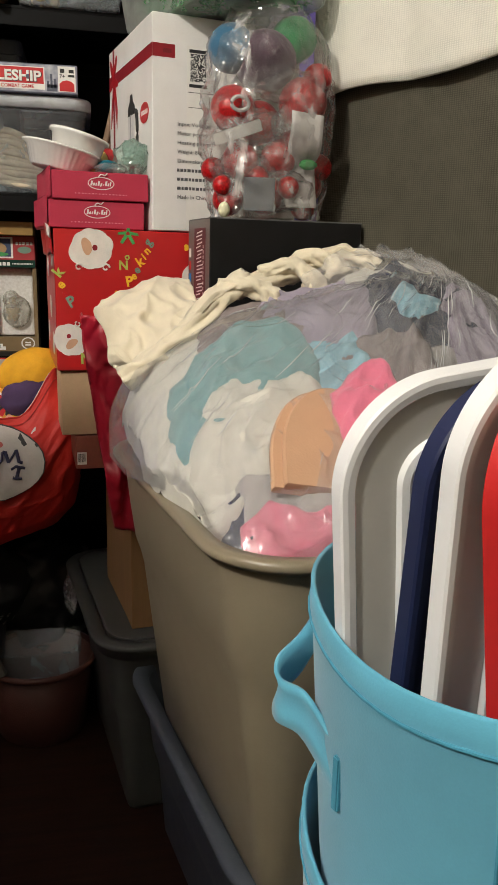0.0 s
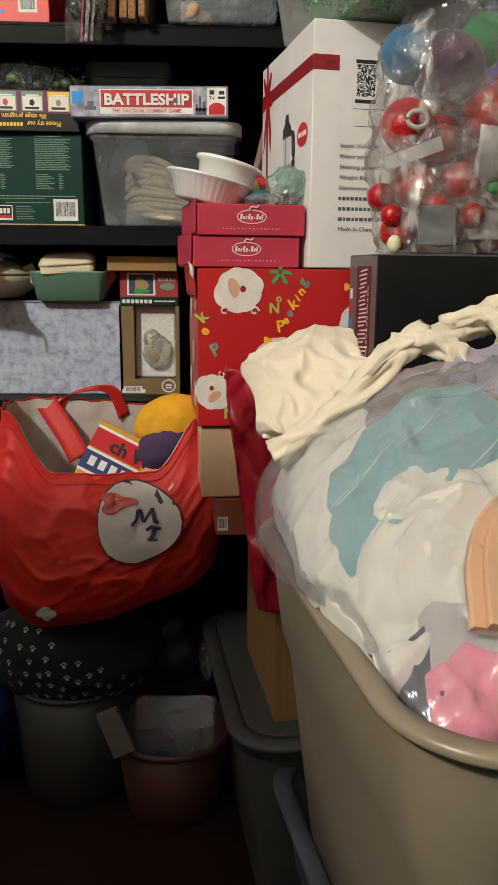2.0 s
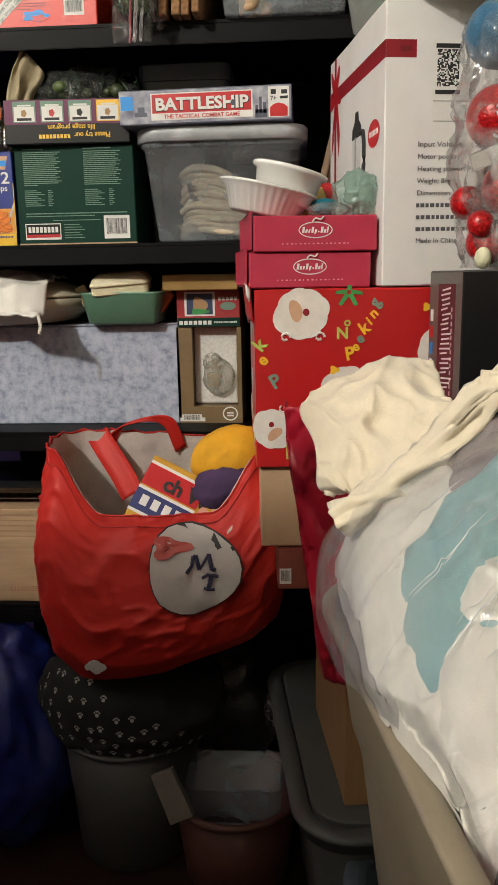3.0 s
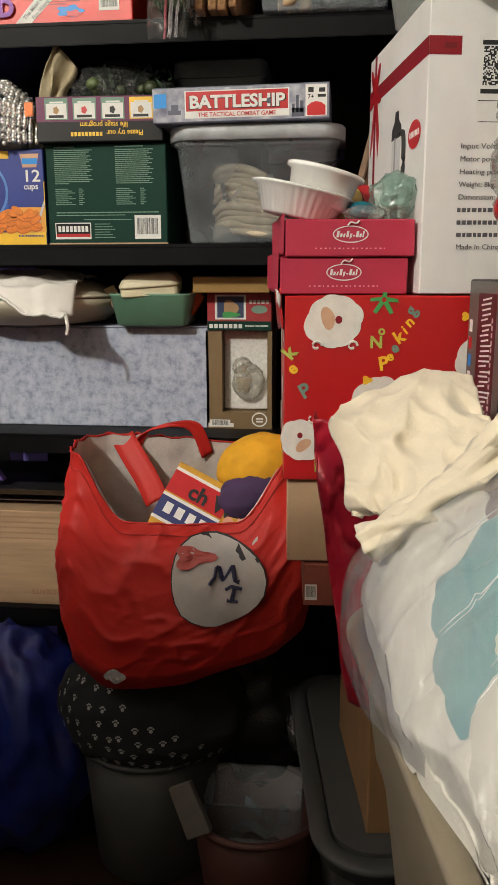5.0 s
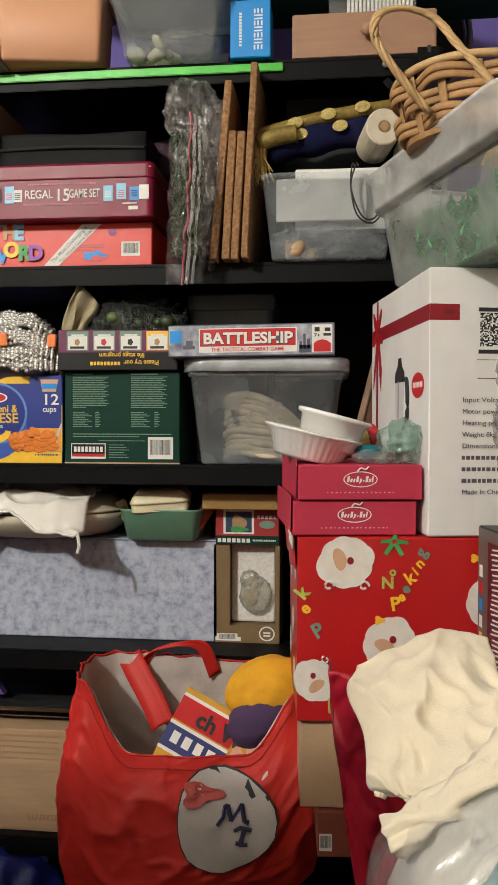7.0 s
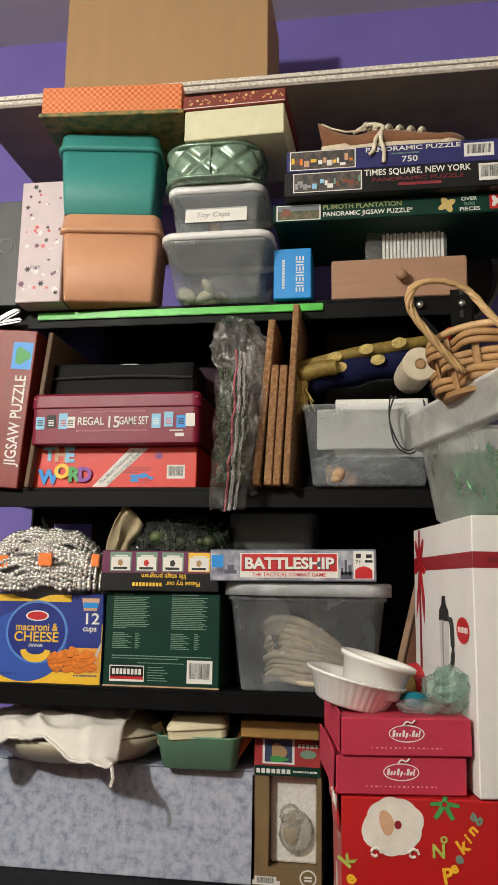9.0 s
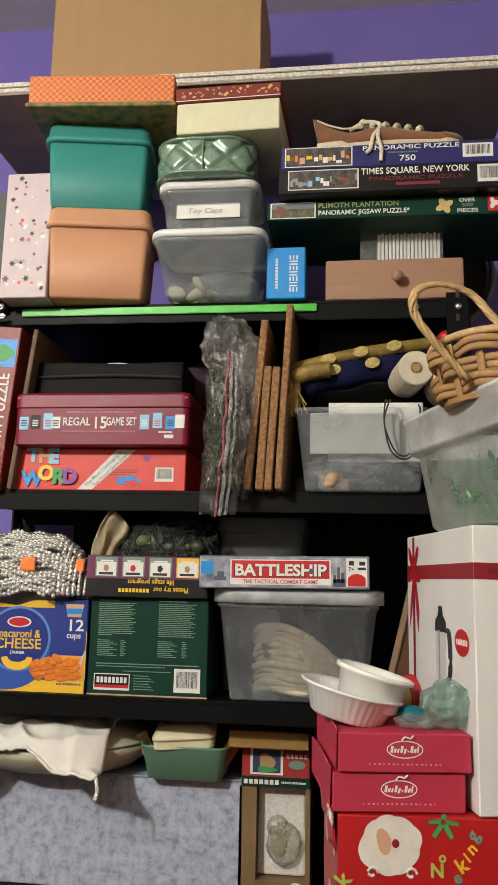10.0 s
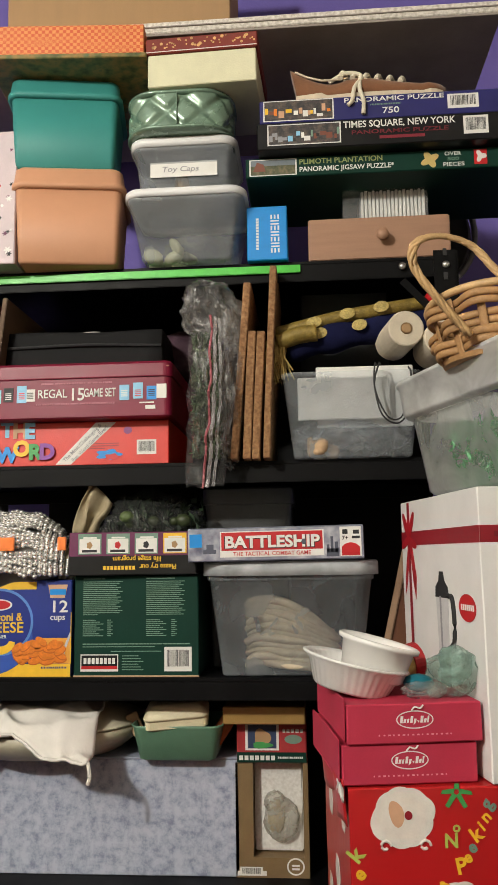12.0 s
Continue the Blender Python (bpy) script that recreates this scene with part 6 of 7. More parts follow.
for x, z in ((-0.048, 0.128), (0.070, 0.206), (-0.012, 0.06), (0.088, 0.182)):
    shape("gold_motif", oval(x, z, 0.006, 0.005, 16, 0.25, 3), YELLOW, xm, y=-0.003)
flap = part("paper_flap", sheet(lambda u, v: (-0.152 - 0.006 * math.sin(u * 9) - 0.004 * v, 0.002 + 0.21 * u, 0.19 + 0.05 * v + 0.006 * noise.noise(Vector((u * 6, v * 2, 0)))), 24, 6, 0.001), WRAP, xm, smooth=True)
part("torn_edge", sheet(lambda u, v: (-0.156 - 0.004 * v + 0.004 * noise.noise(Vector((u * 12, v, 2))), -0.004 + 0.03 * u, 0.218 + 0.018 * v + 0.010 * noise.noise(Vector((u * 9, 3, v)))), 14, 5, 0.0008), PAPER, xm, smooth=True)

for z, x, y in ((1.0205, 0.084, 1.346), (1.0650, 0.091, 1.343)):
    pp = thing("feeder_box", pose(x, y, z, 0, 0, 9), "crimson card box with a white oval badge", "box", "crimson boxes")
    part("body", worn_box(-0.078, 0, 0, 0.078, 0.19, 0.0435, 0.0015, 5, z * 30), CRIMSON, pp)
    bm = bmesh.new()
    n = 40
    for e, (rx, rz) in enumerate(((0.0215, 0.0100),)):
        o, i2 = oval(0, 0.026, rx, rz, n), oval(0, 0.026, rx - 0.0013, rz - 0.0013, n)
        vo = [bm.verts.new((a, -0.0007, b)) for a, b in o]
        vi = [bm.verts.new((a, -0.0007, b)) for a, b in i2]
        for k in range(n):
            bm.faces.new((vo[k], vo[(k + 1) % n], vi[(k + 1) % n], vi[k]))
    part("badge", bm, PAPER, pp)
    for i, (w, up, down) in enumerate(((0.0030, 0.003, 0.0), (0.0026, 0.0, 0.0), (0.0020, 0.0, 0.0), (0.0028, 0.003, 0.0), (0.0026, 0.0, 0.002), (0.0018, -0.002, -0.003), (0.0030, 0.003, 0.0), (0.0026, 0.0, 0.0), (0.0018, 0.003, 0.0))):
        x0 = -0.0172 + i * 0.0039
        shape("badge_print", [(x0, 0.0225 - down), (x0 + w, 0.0225), (x0 + w + 0.0012, 0.0268 + up), (x0 + 0.0012, 0.0268 + up)], PAPER, pp, y=-0.001)
    part("badge", tube(smooth_path([(-0.004, -0.002, 0.036), (0.0, -0.002, 0.040), (0.006, -0.002, 0.0385), (0.010, -0.002, 0.042)], 4), 0.001, 5), PAPER, pp)
    bars([(-0.042 + i * 0.0055, 0.0088, -0.042 + i * 0.0055 + 0.0015 + 0.0007 * (i % 3), 0.0104) for i in range(16)], plain("pink_ink", (0.75, 0.35, 0.40)), pp)
    part("open_flap", worn_box(-0.0805, 0.002, 0.004, -0.0795, 0.185, 0.050, 0.003, 5), CRIMSON, pp)

# white dishes, jar and bag on the crimson boxes
CERAMIC = mat("white_ceramic", (0.86, 0.85, 0.83), 0.22, 0, 0.03, 20, 0.0)
ob = thing("quiche_dish", pose(0.022, 1.408, 1.113, 0, 13, 0), "white fluted ceramic quiche dish tilted on the boxes", "dish", "white dishes")
part("dish", lathe([(0.001, 0), (0.042, 0), (0.046, 0.003), (0.057, 0.030), (0.064, 0.034), (0.066, 0.0365), (0.063, 0.038), (0.054, 0.033), (0.044, 0.007), (0.001, 0.005)], 160, flute=0.007, flutes=36), CERAMIC, ob, smooth=True)
ob = thing("souffle_dish", pose(0.048, 1.405, 1.128, 0, 15, 0), "smaller white ceramic bowl resting in the quiche dish", "dish", "white dishes")
part("dish", lathe([(0.001, 0), (0.034, 0), (0.038, 0.003), (0.044, 0.038), (0.0495, 0.040), (0.050, 0.0445), (0.047, 0.046), (0.042, 0.042), (0.034, 0.007), (0.001, 0.005)], 64), CERAMIC, ob, smooth=True)
ob = thing("jar", pose(0.085, 1.47, 1.140, 0, 78, 20), "small yellow-labelled jar with a red lid on its side", "jar")
part("glass", lathe([(0.001, -0.02), (0.019, -0.02), (0.020, 0.018), (0.001, 0.018)], 28), mat("yellow_label", (0.62, 0.48, 0.16), 0.5), ob, smooth=False)
part("lid", lathe([(0.001, 0.018), (0.0225, 0.018), (0.0225, 0.032), (0.020, 0.034), (0.001, 0.034)], 28), plain("red_lid", (0.42, 0.015, 0.02), 0.35), ob)
ob.location.z = 1.133
ob = thing("green_bag", pose(0.130, 1.385, 1.109), "crumpled green-tinted clear bag on the crimson boxes", "plastic bag")
GREENFILM = clear("green_film", (0.46, 0.68, 0.60), 0.20, 0.12, 0.35, 22.0, ior=1.5)
part("film", blob((0.010, 0, 0.026), (0.034, 0.024, 0.026), 0.42, 1.3, 6, 5, (0, -30, 0)), GREENFILM, ob, smooth=True)
part("film", blob((0.016, 0.004, 0.036), (0.020, 0.016, 0.022), 0.4, 1.4, 9, 5), GREENFILM, ob, smooth=True)
part("film", blob((-0.022, -0.006, 0.008), (0.026, 0.016, 0.010), 0.4, 2.4, 4, 4), clear("clear_scrap", (0.9, 0.9, 0.9), 0.12, 0.1, 0.8, 50.0, ior=1.5), ob, smooth=True)
part("contents", blob((-0.026, 0.012, 0.014), (0.018, 0.018, 0.010), 0.2, 2, 3, 3), plain("teal_plastic_bit", (0.0, 0.14, 0.20)), ob, smooth=True)

# white appliance carton
wb = thing("appliance_carton", pose(0.302, 1.369, 1.0205, 0, 0, 10.5), "tall white appliance carton with red ribbon print", "carton")
part("body", worn_box(-0.130, 0, 0, 0.130, 0.305, 0.333, 0.0012, 6, 6), WHITE, wb)
flat("ribbon", -0.1295, 0.268, -0.092, 0.288, BURGUNDY, wb)
bars([(-0.112, 0.2745, -0.098, 0.281)], plain("ribbon_shade", (0.18, 0.01, 0.015)), wb, y=-0.0012, d=0.0005)
SIDE = pose(-0.130, 0, 0, 0, 0, -90)
flat("ribbon", -0.303, 0.268, 0.0, 0.288, BURGUNDY, wb, m=SIDE, y=-0.001)
flat("ribbon", -0.272, 0.002, -0.262, 0.331, BURGUNDY, wb, m=SIDE, y=-0.0018)
BOWRED = plain("bow_red", (0.42, 0.012, 0.02), 0.4)
for k, (dx, dz, rx, rz, t) in enumerate(((-0.014, 0.020, 0.020, 0.0075, 125), (0.014, 0.020, 0.020, 0.0075, 55), (-0.016, -0.006, 0.018, 0.007, 200), (0.016, -0.006, 0.018, 0.007, -20), (0.0, 0.010, 0.007, 0.020, 0))):
    shape("bow", oval(-0.267 + dx, 0.278 + dz, rx, rz, 24, 0.12, 2, radians(t)), BOWRED, wb, m=SIDE, y=-0.0025 - k * 0.0003)
shape("bow", [(-0.266, 0.275), (-0.252, 0.215), (-0.243, 0.190), (-0.238, 0.222), (-0.256, 0.275)], BOWRED, wb, m=SIDE, y=-0.0022)
shape("bow", [(-0.270, 0.275), (-0.288, 0.222), (-0.292, 0.195), (-0.280, 0.214), (-0.262, 0.275)], BOWRED, wb, m=SIDE, y=-0.0020)
# printed blender and disc on the side
PALEPRINT = plain("pale_grey_print", (0.60, 0.60, 0.61))
for outline, ink, y in (
        ([(-0.158, 0.052), (-0.112, 0.052), (-0.114, 0.078), (-0.156, 0.078)], PALEPRINT, -0.001),
        ([(-0.156, 0.080), (-0.114, 0.080), (-0.118, 0.128), (-0.152, 0.128)], INK, -0.001),
        ([(-0.154, 0.130), (-0.116, 0.130), (-0.112, 0.200), (-0.158, 0.200)], PALEPRINT, -0.001),
        ([(-0.144, 0.130), (-0.138, 0.130), (-0.138, 0.200), (-0.144, 0.200)], GREYINK, -0.0022),
        ([(-0.160, 0.198), (-0.110, 0.198), (-0.112, 0.212), (-0.124, 0.220), (-0.128, 0.232), (-0.142, 0.232), (-0.146, 0.220), (-0.158, 0.212)], INK, -0.0015)):
    shape("blender_print", outline, ink, wb, m=SIDE, y=y)
part("blender_print", tube([SIDE @ Vector(p) for p in smooth_path([(-0.112, -0.001, 0.202), (-0.094, -0.001, 0.196), (-0.092, -0.001, 0.150), (-0.112, -0.001, 0.134)], 5)], 0.0034, 6), INK, wb)
shape("disc_print", oval(-0.048, 0.190, 0.027, 0.0165, 28), RED, wb, m=SIDE, y=-0.001)
bars([(-0.068 + i * 0.0062, 0.187, -0.068 + i * 0.0062 + 0.004, 0.194) for i in range(7)], PAPER, wb, m=SIDE, y=-0.0022)
flat("info_panel", -0.072, 0.010, 0.125, 0.289, PAPER, wb, y=-0.0003)
r = random.Random(9)
bars([(-0.066 + i * 0.0016, 0.236 + j * 0.0016, -0.0644 + i * 0.0016, 0.2376 + j * 0.0016) for i in range(17) for j in range(26) if r.random() < 0.55], INK, wb, y=-0.002, d=0.0004)
bars([(-0.068, 0.279, -0.037, 0.284), (-0.068, 0.227, -0.037, 0.232), (-0.070, 0.219, 0.06, 0.2198), (-0.069, 0.196, 0.06, 0.1968)], INK, wb, y=-0.002, d=0.0004)
INFO = plain("dark_grey_ink", (0.10, 0.10, 0.11), 0.6)
for i, (s, w) in enumerate((("Input Voltage:", 0.066), ("Motor power:", 0.060), ("Heating power:", 0.070), ("Weight: 8kg", 0.050), ("Dimension: 41", 0.064))):
    text(s, -0.088, 0.167 - i * 0.0143, 0.0085, INFO, wb, y=-0.001, width=w * 0.86, bold=0.0)
for i in range(3):
    bars(words_row(-0.088, -0.02 + 0.01 * i, 0.0955 - i * 0.0143, 0.0048, 60 + i, 0.010, 0.022), INFO, wb, y=-0.001)
text("Made In China", -0.088, 0.167 - 8 * 0.0143, 0.0085, INFO, wb, y=-0.001, width=0.053, bold=0.0)

# green tub with basket on the white carton
GTUB = clear("green_tinted_tub", (0.80, 0.86, 0.83), 0.25, 0.3, 0.08, 18.0)
tb = thing("storage_tub", pose(0.176, 1.352, 1.3560, 0, 0, -70), "cloudy clear tub of green tinsel on the white carton", "storage tub")
bm = tub([(0.030, 0), (0.024, 0.005), (0.006, 0.106)], 0.38, 0.24, 0.035, True)
bmesh.ops.translate(bm, vec=(0, 0.12, 0), verts=bm.verts[:])
part("body", bm, GTUB, tb, smooth=True)
bm = tub([(0.006, 0.1065), (-0.006, 0.108), (-0.009, 0.112), (-0.014, 0.150), (-0.018, 0.152), (-0.018, 0.157), (-0.010, 0.159)], 0.38, 0.24, 0.04, True)
bmesh.ops.delete(bm, geom=[f for f in bm.faces if len(f.verts) > 4], context="FACES_ONLY")
bmesh.ops.translate(bm, vec=(0, 0.12, 0), verts=bm.verts[:])
part("rim", bm, clear("cloudy_rim_plastic", (0.80, 0.82, 0.81), 0.62, 0.3, 0.05), tb, "cloudy white flared rim", smooth=True)
part("tinsel", sprigs(5200, -0.12, 0.16, 0.030, 0.20, 0.006, 0.090, 0.009, 12), mat("green_tinsel", (0.02, 0.36, 0.08), 0.30, 0.2, 0.4, 80), tb)
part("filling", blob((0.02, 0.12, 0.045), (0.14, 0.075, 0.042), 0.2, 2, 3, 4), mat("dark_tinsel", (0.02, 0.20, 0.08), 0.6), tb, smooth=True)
part("gold_piece", blob((0.13, 0.05, 0.022), (0.035, 0.02, 0.018), 0.2, 2, 8, 3), YELLOW, tb, smooth=True)
part("gold_piece", blob((0.10, 0.06, 0.105), (0.05, 0.04, 0.018), 0.2, 2, 5, 3), mat("ochre", (0.55, 0.35, 0.10), 0.6), tb, smooth=True)
WICKER = mat("wicker", (0.40, 0.22, 0.09), 0.6, 0, 0.25, 60, 0.2)
bk = thing("wicker_basket", pose(0.252, 1.365, 1.506, 0, -3, 10) @ Matrix.Diagonal((0.92, 0.92, 1, 1)), "brown woven wicker basket with a bent handle", "basket")


def split_ribbon(points, up, wide, thick):
    """Flat wicker split along a line, with a rounded face."""
    rows = []
    for i, p in enumerate(points):
        a, b = points[max(i - 1, 0)], points[min(i + 1, len(points) - 1)]
        out = (b - a).cross(up).normalized()
        rows.append([p + up * (wide / 2 * math.cos(t)) + out * (thick * math.sin(t)) for t in [2 * math.pi * k / 8 for k in range(8)]])
    return loft(rows)


for j in range(3):
    for lane in (-1, 1):
        z, pts = 0.014 + j * 0.0215 + lane * 0.0046, []
        for i in range(97):
            a = 2 * math.pi * i / 96
            R = 0.105 + 0.16 * z + 0.0062 * math.cos(a * 8 + math.pi * j)
            pts.append(Vector((R * math.cos(a) * 1.12, R * math.sin(a) * 0.82, z + 0.006 * math.sin(a * 2) + 0.0012 * math.cos(a * 8))))
        part("weaver", split_ribbon(pts, Vector((0, 0, 1)), 0.0092, 0.0028), WICKER, bk, smooth=True)
for i in range(16):
    a = 2 * math.pi * i / 16
    side = Vector((-math.sin(a), math.cos(a), 0))
    part("stake", split_ribbon([Vector((R * math.cos(a) * 1.12, R * math.sin(a) * 0.82, z)) for R, z in ((0.102, 0.0), (0.109, 0.035), (0.115, 0.070))], side, 0.011, 0.0016), WICKER, bk)
PALEWICKER = mat("pale_wicker", (0.56, 0.36, 0.17), 0.5, 0, 0.2, 60, 0.2)
part("rim_braid", split_ribbon([Vector((0.117 * math.cos(a) * 1.12, 0.117 * math.sin(a) * 0.82, 0.072 + 0.006 * math.sin(a * 2))) for a in [2 * math.pi * i / 72 for i in range(73)]], Vector((0, 0, 1)), 0.010, 0.005), PALEWICKER, bk, smooth=True)
bend = smooth_path([(-0.108, -0.066, 0.020), (-0.146, -0.076, 0.058), (-0.174, -0.078, 0.098), (-0.168, -0.076, 0.126), (-0.134, -0.070, 0.136), (-0.096, -0.070, 0.124), (-0.072, -0.080, 0.090), (-0.048, -0.092, 0.056), (-0.026, -0.096, 0.026)], 7)
for k in range(4):
    part("handle", tube([p + Vector((0.0034 * math.cos(i * 0.45 + k * 1.57), 0.0034 * math.sin(i * 0.45 + k * 1.57), 0.002 * math.sin(i * 0.45 + k * 1.57))) for i, p in enumerate(bend)], 0.0030, 6), PALEWICKER, bk, smooth=True)
part("base", lathe([(0.001, 0), (0.104, 0), (0.106, 0.006), (0.001, 0.008)], 40, 1.12, 0.82), WICKER, bk)

# black box with sidewards title
bb = thing("book_box", pose(0.378, 1.232, 0.6185, 0, 0, 9), "large black box with a grey and maroon spine", "box")
part("body", worn_box(-0.130, 0, 0, 0.130, 0.115, 0.420, 0.001, 5, 5), BLACKCARD, bb)
BS = pose(-0.130, 0, 0, 0, 0, -90)
flat("spine", -0.113, 0.002, -0.002, 0.418, mat("dark_grey_card", (0.12, 0.115, 0.105), 0.35), bb, m=BS, y=-0.0005)
flat("spine_panel", -0.080, 0.24, -0.022, 0.405, plain("maroon_panel", (0.10, 0.012, 0.02)), bb, m=BS, y=-0.0018)
r = random.Random(18)
for i in range(26):
    z = 0.254 + i * 0.0057
    a, w = r.uniform(-0.070, -0.062), r.uniform(0.018, 0.036)
    shape("title_stroke", [(a, z), (a + w, z + 0.003), (a + w, z + 0.0052), (a, z + 0.0018)], PAPER, bb, m=BS, y=-0.003)
bars([(-0.034, 0.27 + i * 0.008, -0.030, 0.27 + i * 0.008 + 0.005) for i in range(14)], mat("pale_pink_ink", (0.55, 0.40, 0.40)), bb, m=BS, y=-0.003)
for i in range(6):
    flat("picture_tile", -0.108, 0.26 + i * 0.02, -0.098, 0.274 + i * 0.02, (RED, YELLOW, PAPER, SKY, RED, PAPER)[i], bb, m=BS, y=-0.0018)
bars([(-0.1295, 0.4185, 0.1295, 0.4205)], mat("worn_grey_edge", (0.12, 0.12, 0.12), 0.6), bb)

# bag of ornaments on the black box
ob = thing("ornament_bag", pose(0.350, 1.288, 1.0395), "clear plastic bag of red ornaments and felt balls", "plastic bag")
FELT = lambda n, c: mat(n, c, 0.95, 0, 0.2, 60, 0.5, 300, sheen=0.3)
part("ball", blob((-0.060, -0.010, 0.252), (0.036, 0.034, 0.036), 0.05, 2, 1), FELT("blue_felt", (0.03, 0.13, 0.24)), ob, smooth=True)
part("slip", worn_box(-0.05, -0.056, 0.128, 0.028, -0.055, 0.146, 0.001, 4), mat("grey_slip", (0.42, 0.40, 0.38), 0.5), ob, "pale grey paper slip").rotation_euler.y = -0.35
part("ball", blob((-0.008, -0.008, 0.238), (0.050, 0.042, 0.046), 0.05, 2, 2), FELT("purple_felt", (0.055, 0.014, 0.045)), ob, smooth=True)
part("ball", blob((0.042, 0.005, 0.275), (0.036, 0.034, 0.034), 0.05, 2, 3), FELT("green_felt", (0.01, 0.20, 0.06)), ob, smooth=True)
GLITTER = mottled("red_glitter", [(0.35, (0.22, 0.002, 0.003)), (0.62, (0.52, 0.006, 0.010)), (0.85, (0.75, 0.06, 0.06))], 320.0, 0.3, bump=0.8)
r = random.Random(6)
for x, y, z, s in ((-0.058, -0.015, 0.165, 0.036), (0.055, -0.012, 0.180, 0.040), (-0.045, -0.02, 0.088, 0.030), (0.018, -0.015, 0.095, 0.030), (0.070, 0.0, 0.055, 0.026), (-0.062, -0.01, 0.030, 0.026), (0.0, 0.0, 0.040, 0.032), (0.062, -0.01, 0.022, 0.021), (-0.01, 0.01, 0.15, 0.035), (0.05, 0.0, 0.115, 0.03), (0.088, -0.005, 0.085, 0.022), (-0.02, -0.03, 0.062, 0.02), (0.075, -0.02, 0.215, 0.024), (-0.085, 0.0, 0.075, 0.02), (0.03, -0.035, 0.05, 0.018), (-0.075, -0.03, 0.05, 0.016)):
    bm = bmesh.new()
    bmesh.ops.create_uvsphere(bm, u_segments=28, v_segments=18, radius=s * 0.96, matrix=pose(x, y, z))
    b = part("bauble", bm, GLITTER, ob, smooth=True)
part("tag", worn_box(-0.045, -0.052, 0.012, 0.005, -0.050, 0.062, 0.001, 3), mat("grey_tag", (0.20, 0.21, 0.23), 0.5), ob, "plain grey card tag")
part("ribbon", sheet(lambda u, v: (0.025 + 0.05 * u, -0.045 + 0.02 * math.sin(v * 5), 0.02 + 0.14 * v + 0.02 * u * math.sin(v * 6)), 8, 24, 0.001), mat("white_ribbon", (0.48, 0.46, 0.45), 0.5), ob, smooth=True)
part("loop", tube([(-0.055 + 0.013 * math.cos(i * 0.3), -0.062, 0.165 + 0.010 * math.sin(i * 0.3)) for i in range(22)], 0.003), mat("grey_ring", (0.4, 0.38, 0.38), 0.4), ob)
part("bottle_tip", blob((-0.075, -0.05, 0.012), (0.009, 0.009, 0.012), 0.1), CREAM, ob, smooth=True)
part("leaf", blob((0.06, -0.04, 0.085), (0.014, 0.006, 0.008), 0.2), GREEN, ob, smooth=True)


def pouch(u, v):
    a = 2 * math.pi * u
    q = Vector((math.cos(a) * 2, math.sin(a) * 2, v * 5))
    k = 1 + 0.16 * (ridge(q + noise.noise_vector(q) * 0.6) - 0.5) + 0.05 * noise.noise(q * 4)
    w = 0.092 * (0.92 + 0.2 * math.sin(math.pi * min(1, v * 1.1))) * (1 if v < 0.85 else 1 - (v - 0.85) * 2.2)
    return (w * k * math.cos(a), -0.002 + 0.066 * k * math.sin(a) * (w / 0.098), 0.002 + 0.312 * v)


part("film", sheet(pouch, 120, 80, 0, True), clear("ornament_film", (0.93, 0.92, 0.92), 0.10, 0.12, 1.0, 22.0, stretch=(30, 30, 14), streak=True, ior=1.5), ob, smooth=True)
CRUMPLE = clear("crumpled_inner_film", (0.92, 0.88, 0.88), 0.09, 0.12, 1.0, 40.0, ior=1.45)
for k, (x, z, a, b) in enumerate(((-0.030, 0.140, 0.050, 0.026), (0.045, 0.135, 0.040, 0.040), (0.020, 0.045, 0.050, 0.030), (-0.040, 0.075, 0.045, 0.024), (0.030, 0.200, 0.055, 0.024))):
    part("film", blob((x, -0.030, z), (a, 0.016, b), 0.55, 2.4, 20 + k, 4), CRUMPLE, ob, smooth=True)

# gift bag in dark red
GIFT = mat("dark_red_gift_paper", (0.42, 0.010, 0.030), 0.38, 0, 0.1, 12, 0.2, 120, spec=0.5)
ob = thing("gift_bag", pose(0.136, 1.215, 0.545, 0, 0, 8), "glossy dark red gift bag hanging down the stack", "bag")


def gift(u, v):
    z = 0.345 * v
    x = -0.065 + 0.16 * u - 0.02 * v + 0.03 * (1 - v) * (1 - u) ** 2
    f = Vector((u * 3, v * 4, 1.5))
    return (x + 0.005 * noise.noise(f), 0.03 - 0.045 * math.sin(math.pi * (0.15 + 0.85 * u)) + 0.016 * (ridge(f + noise.noise_vector(f) * 0.4) - 0.5) + 0.008 * (max(0.0, ridge(f * 2.4 + noise.noise_vector(f * 2) * 0.5)) ** 3 - 0.3), z + 0.008 * noise.noise(f * 1.3))


part("front", sheet(gift, 40, 60, 0.0015), GIFT, ob, smooth=True)
part("side", sheet(lambda u, v: Vector(gift(0, v)) + Vector((0.02 * u * (1 if v < 0.9 else 0.4), 0.045 * u, 0.004 * math.sin(v * 9))), 10, 40, 0.0015), GIFT, ob, smooth=True)

# ---- dark woven screen with white throw ----
TWEED = weave("charcoal_tweed", (0.105, 0.095, 0.072), 110.0, 0.95, 0.8, 0.35)
scr = thing("upholstered_screen", pose(0.462, 1.365, 0.0, 0, 0, -63), "tall charcoal tweed upholstered panel", "panel")
part("panel", worn_box(0, 0, 0, 1.05, 0.09, 1.62, 0.004, 10, 2), TWEED, scr)
KNIT = weave("white_ribbed_knit", (0.90, 0.87, 0.79), 110.0, 0.9, 0.7, 0.10)
th = thing("throw", pose(0.462, 1.365, 0.0, 0, 0, -63), "white ribbed knitted throw draped over the panel", "throw")


